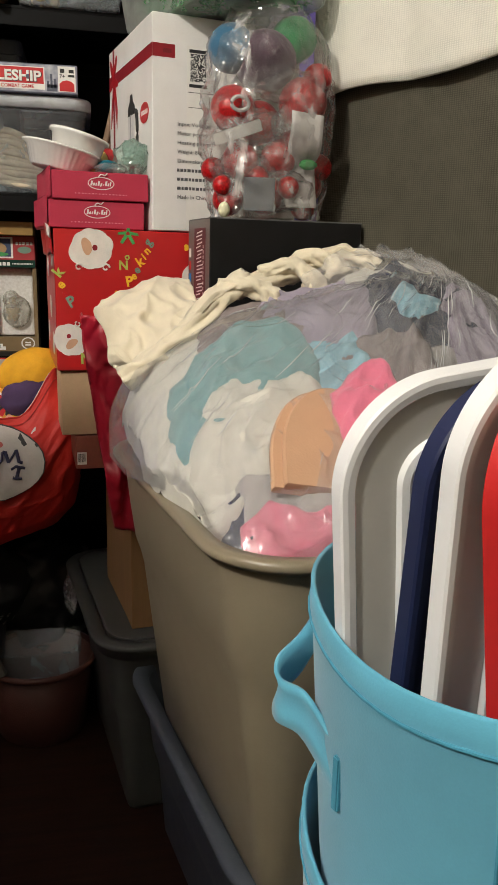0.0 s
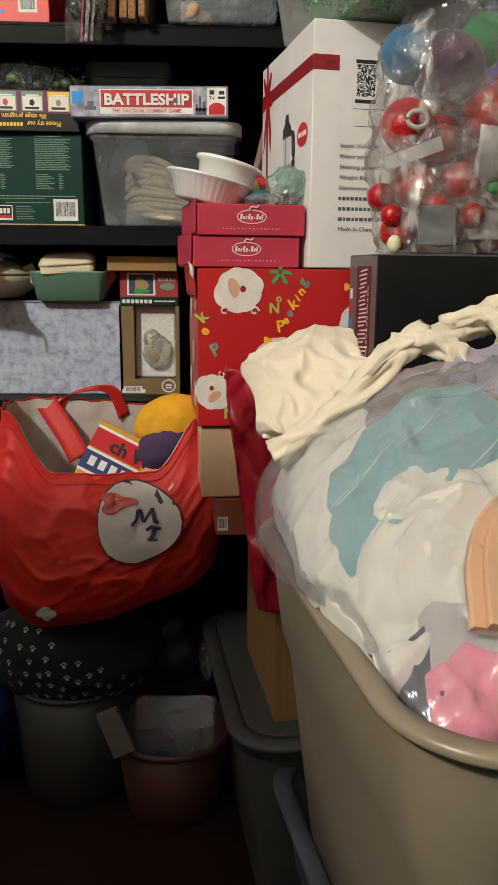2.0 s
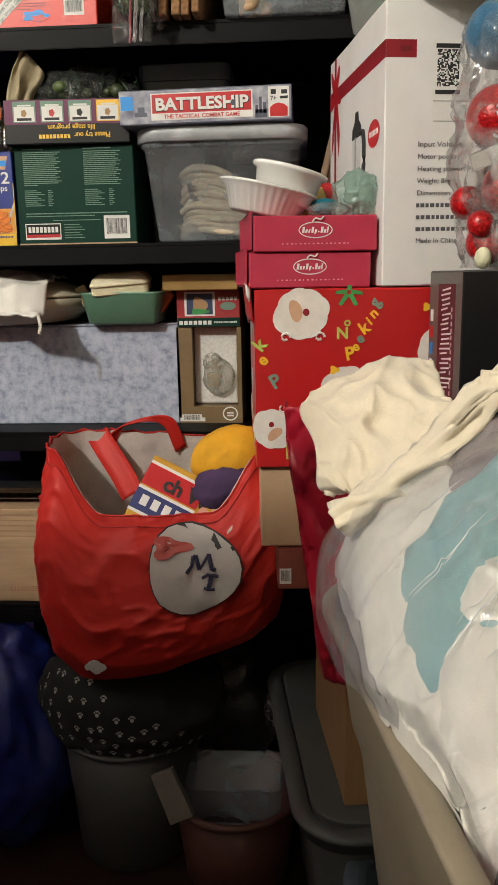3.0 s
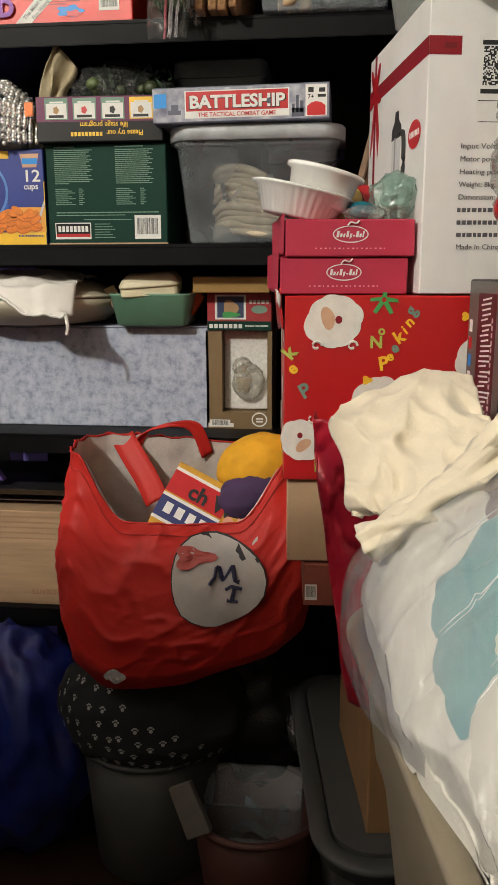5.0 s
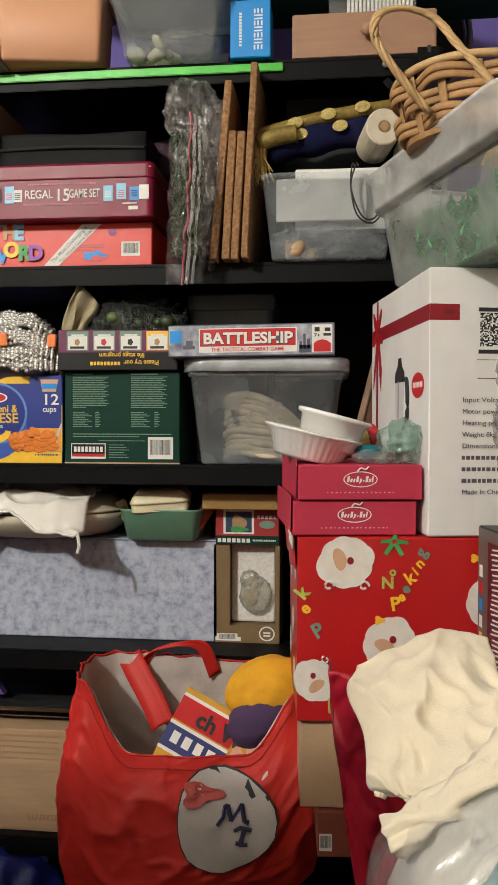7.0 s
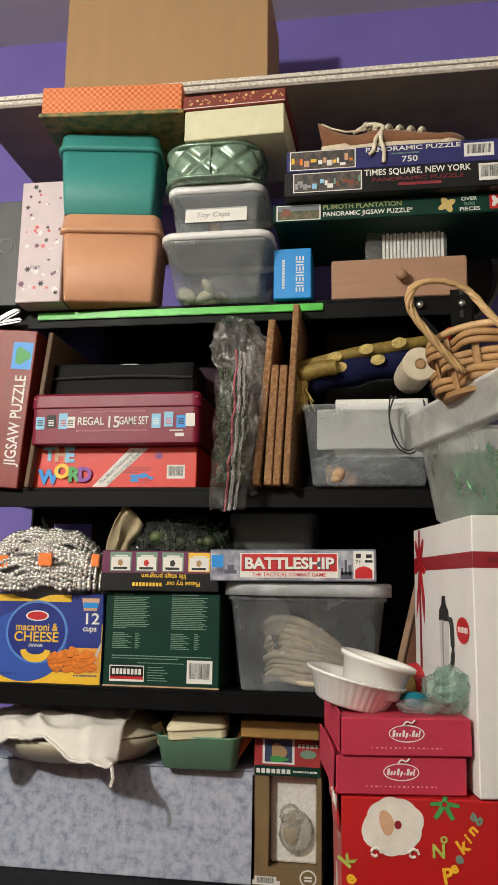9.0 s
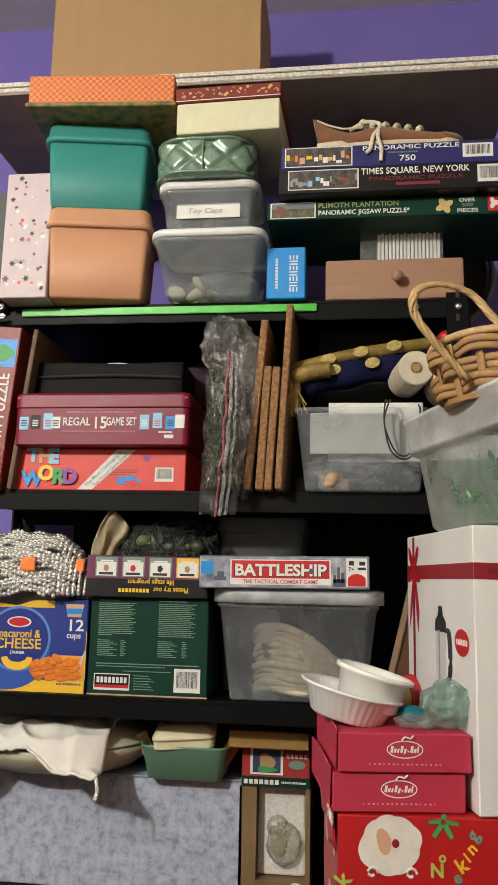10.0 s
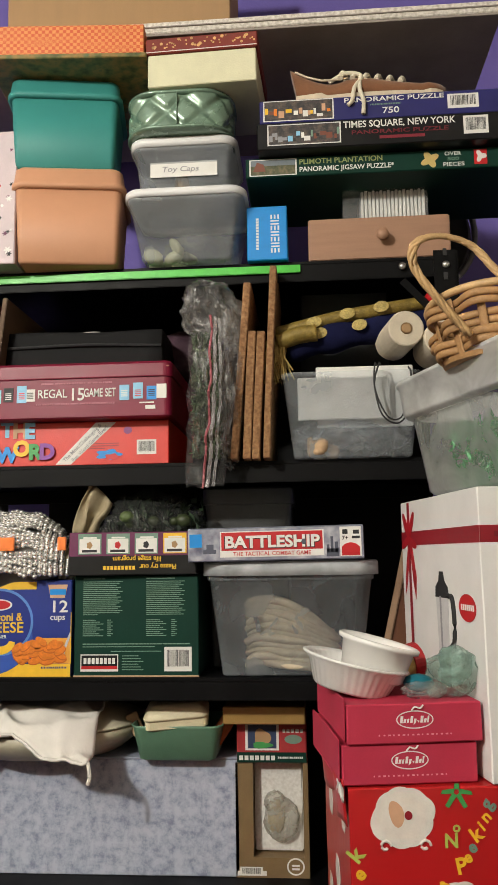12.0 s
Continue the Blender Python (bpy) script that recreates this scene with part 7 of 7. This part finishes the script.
def throw(u, v):
    x = -0.005 + 1.02 * u
    s = v * 0.98
    sway = 0.012 * math.sin(u * 14) + 0.01 * noise.noise(Vector((u * 6, v * 3, 0)))
    low = 1.235 + 0.05 * u + 0.006 * math.sin(u * 17)
    if s < 0.42:
        return (x, -0.016 - abs(sway) * 0.8, low + (1.630 - low) * s / 0.42)
    if s < 0.56:
        return (x, -0.016 + 0.125 * (s - 0.42) / 0.14, 1.632)
    return (x, 0.109, 1.63 - 0.35 * (s - 0.56) / 0.42)


part("throw", sheet(throw, 120, 60, 0.006), KNIT, th, smooth=True)

# ---- beige tote with a clear bag of clothes ----
BEIGE = mat("taupe_plastic", (0.215, 0.178, 0.122), 0.34, 0, 0.06, 20, 0.06)
YAW = 10
under = tote("blue_grey_tote", 0.395, 0.985, 0.0, 0.44, 0.56, 0.305, 0.07, mat("blue_grey_plastic", (0.085, 0.10, 0.125), 0.45, 0, 0.1), "blue-grey plastic tote under the taupe one", 0.035, YAW)
tp = tote("taupe_tote", 0.364, 0.908, 0.300, 0.46, 0.53, 0.422, 0.085, BEIGE, "tall taupe plastic tote overflowing with bagged clothes", 0.06, YAW, 0.012, drop=0.016)
tp.location.z = 0.296
clothes = {
    "white_cloth": mat("soft_white_jersey", (0.57, 0.55, 0.49), 0.9, 0, 0.08, 40, 0.3, 500),
    "teal_cloth": mat("teal_jersey", (0.15, 0.31, 0.32), 0.9, 0, 0.1, 40, 0.3, 500, sheen=0.3),
    "pink_cloth": mat("pink_jersey", (0.66, 0.17, 0.26), 0.9, 0, 0.1, 40, 0.3, 500, sheen=0.3),
    "navy_cloth": mat("navy_jersey", (0.016, 0.020, 0.05), 0.9),
    "grey_cloth": mat("grey_jersey", (0.36, 0.34, 0.33), 0.9, 0, 0.1, 40, 0.3, 500),
    "taupe_cloth": mat("taupe_jersey", (0.22, 0.18, 0.18), 0.9, 0, 0.1, 40, 0.3, 500),
    "lilac_cloth": mat("lilac_jersey", (0.30, 0.26, 0.33), 0.9, 0, 0.1, 40, 0.3, 500),
    "brown_cloth": mat("brown_jersey", (0.42, 0.29, 0.17), 0.9),
    "blue_cloth": mat("pale_blue_jersey", (0.26, 0.48, 0.58), 0.9),
}
def to_world(xl, yl):
    c, n = math.cos(radians(YAW)), math.sin(radians(YAW))
    return 0.364 + xl * c - yl * n, 0.908 + xl * n + yl * c


def to_tote(x, y):
    c, n = math.cos(radians(YAW)), math.sin(radians(YAW))
    return (x - 0.364) * c + (y - 0.908) * n, -(x - 0.364) * n + (y - 0.908) * c


def inside(x, y, half=0.221):
    """The nearest spot of the plan that lies inside the tote's rounded opening."""
    xl, yl = to_tote(x, y)
    yl = max(-0.238, min(0.238, yl))
    spill = 0.018 * min(1.0, max(0.0, (yl + 0.12) / 0.10))
    xl = max(-half - spill, min(half, xl)) * (1 - 0.30 * (abs(yl) / 0.24) ** 8)
    return to_world(xl, yl)


def crease(x, y):
    """Soft creases that run through the whole heap."""
    f = Vector((x * 9 + y * 13, y * 20 - x * 8, 2.7))
    f += noise.noise_vector(f * 0.5) * 0.6
    return 0.012 * (ridge(f) - 0.5) + 0.003 * (ridge(f * 2.7) - 0.5)


def mound(x, y):
    """Height of the heaped clothes over the plan."""
    xl, yl = to_tote(x, y)
    z = 0.722 + 0.66 * (min(y, 1.0) - 0.70) + 0.24 * (min(x, 0.46) - 0.30)
    z -= 0.075 * min(1.6, max(0.0, (0.27 - x) / 0.18)) ** 2
    z -= 0.55 * max(0.0, y - 1.0)
    side = max(0.0, (abs(xl) - 0.185) / 0.058) if xl > 0 or yl < -0.12 else max(0.0, (-xl - 0.195) / 0.058)
    z -= (z - 0.716) * min(1.0, side) ** 2.6
    z -= 0.05 * min(1.0, max(0.0, (-0.215 - yl) / 0.03))
    return z


# colour, middle of the piece, half width and depth, turn, height over the heap
heap = [("white_cloth", (0.150, 0.930), (0.062, 0.105), 8, 0.006), ("white_cloth", (0.172, 0.805), (0.036, 0.085), 14, 0.008),
        ("taupe_cloth", (0.262, 0.975), (0.085, 0.062), 6, 0.005), ("lilac_cloth", (0.350, 0.975), (0.080, 0.080), -12, 0.006),
        ("teal_cloth", (0.238, 0.884), (0.092, 0.074), 10, 0.017), ("navy_cloth", (0.208, 0.742), (0.034, 0.042), 20, 0.004),
        ("pink_cloth", (0.268, 0.698), (0.072, 0.042), 6, 0.007), ("grey_cloth", (0.270, 0.752), (0.068, 0.048), -8, 0.010),
        ("white_cloth", (0.245, 0.812), (0.080, 0.062), -14, 0.019), ("blue_cloth", (0.352, 0.872), (0.042, 0.052), 0, 0.008),
        ("brown_cloth", (0.306, 0.874), (0.018, 0.024), -20, 0.012), ("taupe_cloth", (0.410, 0.830), (0.065, 0.085), 5, 0.006),
        ("pink_cloth", (0.366, 0.752), (0.046, 0.080), 12, 0.034), ("navy_cloth", (0.485, 0.960), (0.070, 0.078), 0, 0.007),
        ("white_cloth", (0.458, 1.035), (0.080, 0.040), 8, 0.010), ("blue_cloth", (0.470, 0.935), (0.030, 0.030), 30, 0.013),
        ("lilac_cloth", (0.540, 0.900), (0.045, 0.095), 10, 0.007)]


def garment(c, r, turn, lift, seed):
    """Folded cloth lying on the heap: a padded piece with turned edges and soft creases."""
    bm = bmesh.new()
    n, rows = 72, 22
    ca, sa = math.cos(radians(turn)), math.sin(radians(turn))

    def at(i, j):
        a, k = 2 * math.pi * i / n, j / rows
        px, py = math.cos(a), math.sin(a)
        q = max(abs(px), abs(py)) ** 0.62
        wob = 1 + 0.07 * noise.noise(Vector((px * 1.3, py * 1.3, seed * 3.1)))
        lx, ly = px / q * k * r[0] * wob, py / q * k * r[1] * wob
        x, y = inside(c[0] + lx * ca - ly * sa, c[1] + lx * sa + ly * ca)
        f = Vector((lx * 9 + ly * 11, ly * 15 - lx * 9, seed * 1.7))
        f += noise.noise_vector(f * 0.6) * 0.5
        fold = crease(x, y) + 0.009 * (max(0.0, ridge(f)) ** 2 - 0.25) + 0.004 * (max(0.0, ridge(f * 2.6)) ** 2 - 0.3)
        edge = max(0.0, 1 - k ** 9) ** 0.5
        return (x, y, mound(x, y) - 0.012 + (lift * 1.5 + 0.012) * edge + fold)

    mid = bm.verts.new(at(0, 0))
    prev = None
    for j in range(1, rows + 1):
        ring = [bm.verts.new(at(i, j)) for i in range(n)]
        for i in range(n):
            k = (i + 1) % n
            if prev:
                bm.faces.new((prev[i], ring[i], ring[k], prev[k]))
            else:
                bm.faces.new((mid, ring[i], ring[k]))
        prev = ring
    return bm


ob = thing("grey_cloth", pose(0, 0, 0), "mixed grey clothes filling the tote", "clothing", "bagged clothes")


def filling(u, v):
    x, y = inside(*to_world(-0.222 + 0.444 * u, -0.236 + 0.47 * v))
    return (x, y, mound(x, y) - 0.006 + crease(x, y))


part("garment", sheet(filling, 60, 60, 0.01), clothes["grey_cloth"], ob, smooth=True)
for seed, (nm, c, rr, turn, lift) in enumerate(heap):
    ob = thing(nm, pose(0, 0, 0), nm.replace("_", " ").replace("cloth", "folded garment inside the clear bag"), "clothing", "bagged clothes")
    part("garment", garment(c, rr, turn, lift, seed + 1), clothes[nm], ob, smooth=True)
ob = thing("sewing_pads", pose(0.306, 0.728, mound(0.306, 0.728) + 0.021, -50, 8, YAW - 12), "pair of tan half-round foam pads among the clothes", "pads")
PAD = mat("tan_foam", (0.52, 0.31, 0.19), 0.8, 0, 0.04)
for dy, dx in ((0.0, 0.006), (0.009, -0.005)):
    bm = bmesh.new()
    pts = [(dx + 0.062 * math.cos(a), 0.02 + 0.098 * math.sin(a)) for a in [math.pi * i / 32 for i in range(33)]] + [(dx - 0.062, -0.02), (dx + 0.062, -0.02)]
    loft([[(x * k, dy + o, z * k) for x, z in pts] for k, o in ((0.96, 0.004), (1.0, 0.002), (1.0, -0.004), (0.97, -0.007))], bm=bm)
    part("pad", bm, PAD, ob)


r = random.Random(44)
NECK = (0.97, 0.72)
PULLS = [(a, r.uniform(0.06, 0.30), r.uniform(0.45, 0.98), r.uniform(0.006, 0.014), r.uniform(0.004, 0.010)) for a in [radians(150 + 130 * (k + r.random()) / 26) for k in range(26)]]


def pulled(u, v):
    """Height of the tight creases at a spot of the film."""
    du, dv, h = u - NECK[0], v - NECK[1], 0.0
    run = math.hypot(du, dv)
    for a, near, far, high, wide in PULLS:
        along = du * math.cos(a) + dv * math.sin(a)
        off = -du * math.sin(a) + dv * math.cos(a) + 0.012 * math.sin(run * 9 + a * 7)
        if near < along < far and abs(off) < wide * 2:
            ends = min(1.0, (along - near) / 0.06, (far - along) / 0.10)
            h += high * ends * max(0.0, 1 - abs(off) / (wide * 2)) ** 1.5
    return h


def hood(u, v):
    """Clear film over the clothes: u across, v from front to back."""
    xl, yl = -0.256 + 0.490 * u, -0.238 + 0.476 * v
    x, y = inside(*to_world(xl, yl), 0.219 + 0.021 * min(1.0, max(0.0, (v - 0.38) * 4)))
    z = mound(x, y) + 0.004
    inner = min(1.0, max(0.0, 1 - abs(2 * u - 1) ** 8)) ** 0.5
    back = min(1.0, max(0.0, (1.000 - y) / 0.06))
    f = Vector((u * 4.5, v * 3.5, 2))
    h = 0.034 + pulled(u, v) * 0.8 + 0.010 * (ridge(f + noise.noise_vector(f) * 0.5) - 0.3)
    g = Vector((u * 13, v * 11, 5))
    h += 0.005 * (max(0.0, ridge(g + noise.noise_vector(g * 0.5) * 0.8)) ** 5 - 0.2)
    return (x - 0.020 * math.sin(math.pi * min(1.0, u * 8)) * min(1.0, max(0.0, (v - 0.42) * 4)), y, z + h * inner * (0.05 + 0.95 * back) * min(1.0, 0.15 + v * 9))


ob = thing("clear_bag", pose(0, 0, 0), "crinkled clear plastic bag round the clothes", "plastic bag")
part("film", sheet(hood, 260, 230), clear("crinkled_film", (0.90, 0.90, 0.92), 0.12, 0.18, 0.5, 16.0, stretch=(70, 10, 20), ior=1.6, most=0.55, turn=38), ob, smooth=True)
# Thin milky tubes on the film, painting bright glints into its creases.
GLINT = clear("crease_glint_film", (0.95, 0.95, 0.96), 0.50, 0.2, 0.0, ior=1.6, most=0.6)
r = random.Random(91)
for k in range(110):
    a, near = radians(152 + 124 * r.random()), r.uniform(0.22, 0.85)
    far, bow = near + r.uniform(0.05, 0.14), r.uniform(-0.008, 0.008)
    spots = [(NECK[0] + d * math.cos(a) - bow * math.sin(a) * math.sin(math.pi * q), NECK[1] + d * math.sin(a) + bow * math.cos(a) * math.sin(math.pi * q)) for q, d in [(i / 16, near + (far - near) * i / 16) for i in range(17)]]
    if all(0.06 < u < 0.97 and 0.08 < v < 0.97 for u, v in spots):
        wide = r.uniform(0.0001, 0.0006)
        part("crease", tube([Vector(hood(u, v)) + Vector((0, 0, 0.0006)) for u, v in spots], lambda t: 0.0002 + wide * math.sin(math.pi * t), 6), GLINT, ob, smooth=True)
# gathered upper part of the bag behind, twisted towards its neck
def gathered(u, v):
    a = math.pi * u
    q = Vector((math.cos(a) * 3, math.sin(a) * 3, v * 2.0))
    k = 1 + 0.20 * (ridge(q * 1.6 + noise.noise_vector(q) * 0.4) - 0.5)
    return Vector((0.44 + 0.125 * v - 0.115 * k * math.cos(a) * (1 - 0.30 * v), 0.985 - 0.02 * v + 0.02 * math.cos(a), 0.90 - 0.02 * v + (0.095 - 0.045 * v) * k * math.sin(a)))


part("gathered_neck", sheet(gathered, 110, 60), clear("gathered_film", (0.88, 0.87, 0.89), 0.20, 0.13, 0.5, 16.0, stretch=(12, 50, 30), ior=1.6, most=0.5), ob, "twisted upper part of the clear bag", smooth=True)

# cream knit garment on top
KNITCREAM = mat("cream_fleece", (0.72, 0.64, 0.49), 0.95, 0, 0.06, 50, 0.3, 500, sheen=0.3)
ob = thing("cream_top", pose(0, 0, 0), "cream fleece top lying crumpled over the clothes bag", "clothing")
grid = [smooth_path(p, 8) for p in (
    [(0.084, 1.155, 0.914), (0.126, 1.165, 0.937), (0.173, 1.172, 0.951), (0.212, 1.160, 0.945)],
    [(0.071, 1.120, 0.902), (0.122, 1.100, 0.914), (0.166, 1.100, 0.924), (0.212, 1.080, 0.919)],
    [(0.086, 1.080, 0.876), (0.131, 1.065, 0.884), (0.172, 1.060, 0.896), (0.219, 1.050, 0.918)],
    [(0.088, 1.050, 0.846), (0.129, 1.030, 0.846), (0.173, 1.020, 0.872), (0.226, 1.030, 0.916)],
    [(0.098, 1.052, 0.832), (0.132, 1.040, 0.834), (0.172, 1.026, 0.858), (0.220, 1.036, 0.904)])]
across = [smooth_path([row[i] for row in grid], 8) for i in range(25)]


def body(u, v):
    i, j = min(23, int(u * 24)), min(31, int(v * 32))
    p = across[i][j].lerp(across[i][j + 1], v * 32 - j).lerp(across[i + 1][j].lerp(across[i + 1][j + 1], v * 32 - j), u * 24 - i)
    f = Vector((u * 1.6 + v * 1.4, v * 2.2 - u * 1.8, 4))
    k = ridge(f + noise.noise_vector(f) * 0.5) - 0.5
    g = ridge(Vector((u * 2 + v * 3, v * 5 - u * 4, 9)) + noise.noise_vector(f * 2) * 0.5) - 0.5
    return p + Vector((0.002, -0.006, 0.006)) * k + Vector((0, -0.004, 0.004)) * g


part("body", sheet(body, 72, 72, 0.004), KNITCREAM, ob, smooth=True)


def sleeve(points, rad, seed, flare=0.0):
    """Crumpled knitted tube, flattened, wider towards an open end."""
    pts = [p + Vector((0, 0, 0.009)) for p in smooth_path(points, 12)]
    n = 26
    rings = []
    for i, p in enumerate(pts):
        a, b = pts[max(i - 1, 0)], pts[min(i + 1, len(pts) - 1)]
        q = (b - a).to_track_quat("Z", "Y")
        end = i / (len(pts) - 1)
        ring = []
        for k in range(n):
            t = 2 * math.pi * k / n
            f = Vector((math.cos(t) * 1.2 + i * 0.03, math.sin(t) * 1.2, i * 0.085 + seed))
            f += noise.noise_vector(f * 0.8) * 0.5
            s = rad * (1 + flare * end ** 3) * (0.92 + 0.55 * (ridge(f) - 0.5) + 0.22 * (ridge(f * 2.3) - 0.5))
            ring.append(p + q @ Vector((s * math.cos(t), s * 0.7 * math.sin(t), 0)))
        rings.append(ring)
    rings.append([p.lerp(pts[-1], 0.35) - (pts[-1] - pts[-2]).normalized() * 0.010 for p in rings[-1]])
    return loft(rings)


for rad, seed, flare, pts in (
        (0.020, 1, 0.0, [(0.105, 0.992, 0.815), (0.150, 0.990, 0.846), (0.199, 1.000, 0.884), (0.240, 1.020, 0.926), (0.286, 1.035, 0.938), (0.330, 1.052, 0.950), (0.388, 1.065, 0.965), (0.440, 1.085, 0.962)]),
        (0.017, 7, 0.5, [(0.236, 1.030, 0.932), (0.272, 1.012, 0.934), (0.300, 1.005, 0.920), (0.322, 0.998, 0.896)]),
        (0.014, 13, 0.7, [(0.290, 1.045, 0.950), (0.335, 1.036, 0.962), (0.358, 1.020, 0.945), (0.362, 1.008, 0.922)]),
        (0.015, 21, 0.8, [(0.330, 1.060, 0.958), (0.362, 1.052, 0.975), (0.390, 1.040, 0.966), (0.402, 1.026, 0.945)]),
        (0.013, 29, 0.9, [(0.372, 1.070, 0.968), (0.405, 1.066, 0.982), (0.438, 1.056, 0.976), (0.456, 1.050, 0.960)]),
        (0.012, 37, 0.6, [(0.130, 1.000, 0.838), (0.175, 0.998, 0.872), (0.222, 1.010, 0.918), (0.270, 1.028, 0.944)])):
    part("sleeve", sleeve(pts, rad, seed, flare), KNITCREAM, ob, smooth=True)

# ---- blue fabric baskets holding lids ----
AQUA = mat("aqua_felt", (0.085, 0.33, 0.46), 0.9, 0, 0.08, 14, 0.08, 600, sheen=0.2)
THREAD = mat("aqua_thread", (0.05, 0.25, 0.36), 0.8)


def felt_basket(x, y, z, r, h, label):
    """Round soft-sided basket with a turned hem."""
    t = thing("fabric_basket", pose(x, y, z), label, "basket", "fabric baskets")
    wave = lambda a: 0.004 * math.sin(3 * a + 1) + 0.003 * math.sin(5 * a)
    rings = []
    for k, pz in ((0.80, 0.0), (0.84, 0.003), (0.93, h * 0.5), (0.995, h - 0.022), (1.004, h - 0.018), (1.004, h - 0.002), (0.996, h), (0.985, h - 0.002), (0.98, h - 0.02), (0.92, h * 0.5), (0.82, 0.008)):
        rings.append([(r * k * math.cos(a) * (1 + wave(a) * 2 * pz / h), r * k * math.sin(a), pz + (wave(a) if pz > h * 0.8 else 0)) for a in [2 * math.pi * i / 72 for i in range(72)]])
    part("body", loft(rings), AQUA, t, smooth=True)
    hem = [(r * 1.006 * math.cos(a) * (1 + wave(a) * 2), r * 1.006 * math.sin(a), h - 0.019 + wave(a)) for a in [2 * math.pi * i / 72 for i in range(73)]]
    part("stitching", tube(hem, 0.0011, 5), THREAD, t)
    for a in (3.9, 0.8):
        part("seam", tube([(r * (0.845 + 0.155 * v) * math.cos(a) * 1.003, r * (0.845 + 0.155 * v) * math.sin(a) * 1.003, 0.004 + (h - 0.03) * v) for v in [i / 10 for i in range(11)]], 0.0012, 5), THREAD, t)
    return t


b1 = felt_basket(0.364, 0.385, 0.405, 0.176, 0.374, "aqua felt fabric basket holding plastic lids")
b0 = felt_basket(0.374, 0.395, 0.0, 0.182, 0.60, "taller aqua felt fabric basket under another one")


def felt_handle(t, pts, w=0.036):
    c = smooth_path(pts, 8)
    part("handle", sheet(lambda u, v: c[round(u * (len(c) - 1))] + Vector((0.004 * math.sin(v * 3), 0, w * (v - 0.5))), len(c) - 1, 4, 0.003), AQUA, t, smooth=True)


felt_handle(b1, [(-0.152, 0.092, 0.322), (-0.166, 0.088, 0.304), (-0.186, 0.072, 0.296), (-0.190, 0.054, 0.290), (-0.180, 0.032, 0.292), (-0.174, 0.010, 0.286), (-0.168, -0.012, 0.276)], 0.030)
part("handle_stitch", box(-0.002, -0.003, -0.018, 0.002, 0.003, 0.018, 0.001, m=pose(-0.1690, -0.015, 0.274, 0, 0, 20)), THREAD, b1)


def tub_lid(base, top, material, label, w, yaw, inner=None):
    """Rectangular tub lid on edge; its near upright edge runs from base towards top."""
    up = (Vector(top) - Vector(base)).normalized()
    along = Vector((math.sin(radians(yaw)), math.cos(radians(yaw)), 0.0))
    out = along.cross(up).normalized()
    along = up.cross(out)
    m = Matrix((out, along, up)).transposed().to_4x4()
    m.translation = base
    h = (Vector(top) - Vector(base)).length
    t = thing("tub_lid", m, label, "lid", "tub lids")
    ring = lambda i, o: [(o, w / 2 + py, h / 2 + pz) for py, pz in rrect(w - 2 * i, h - 2 * i, max(0.012, 0.060 - i), 24)]
    part("rim", loft([ring(i, o) for i, o in ((0.003, -0.010), (0.0, -0.009), (0.0, 0.001), (0.001, 0.0025), (0.004, 0.003), (0.008, 0.0025), (0.009, 0.001))], False, False), material, t)
    part("panel", loft([ring(i, o) for i, o in ((0.0092, 0.0008), (0.034, -0.001), (0.046, -0.001), (0.049, -0.008), (0.080, -0.008), (0.083, -0.004), (0.090, -0.004))], close_start=False), inner or material, t)
    part("bead", loft([ring(i, o) for i, o in ((0.0345, -0.0006), (0.036, 0.003), (0.040, 0.004), (0.044, 0.003), (0.0455, -0.0006))], False, False), material, t)
    return t


GREYLID = mat("grey_lid_plastic", (0.62, 0.60, 0.56), 0.4, 0, 0.04, 20, 0.0)
tub_lid((0.238, 0.430, 0.420), (0.177, 0.352, 0.915), LIDWHITE, "grey plastic tub lid with pale rim in the basket", 0.19, 82, GREYLID)
tub_lid((0.236, 0.415, 0.416), (0.2155, 0.322, 0.925), mat("navy_lid_plastic", (0.012, 0.018, 0.06), 0.4, 0, 0.05, 20, 0.0), "navy plastic tub lid standing in the basket", 0.20, 78)
tub_lid((0.259, 0.395, 0.416), (0.213, 0.290, 0.940), LIDWHITE, "white plastic tub lid standing in the basket", 0.20, 74)
tub_lid((0.322, 0.350, 0.416), (0.221, 0.275, 0.925), plain("red_lid_plastic", (0.50, 0.02, 0.02), 0.4), "red plastic tub lid standing in the basket", 0.20, 60)
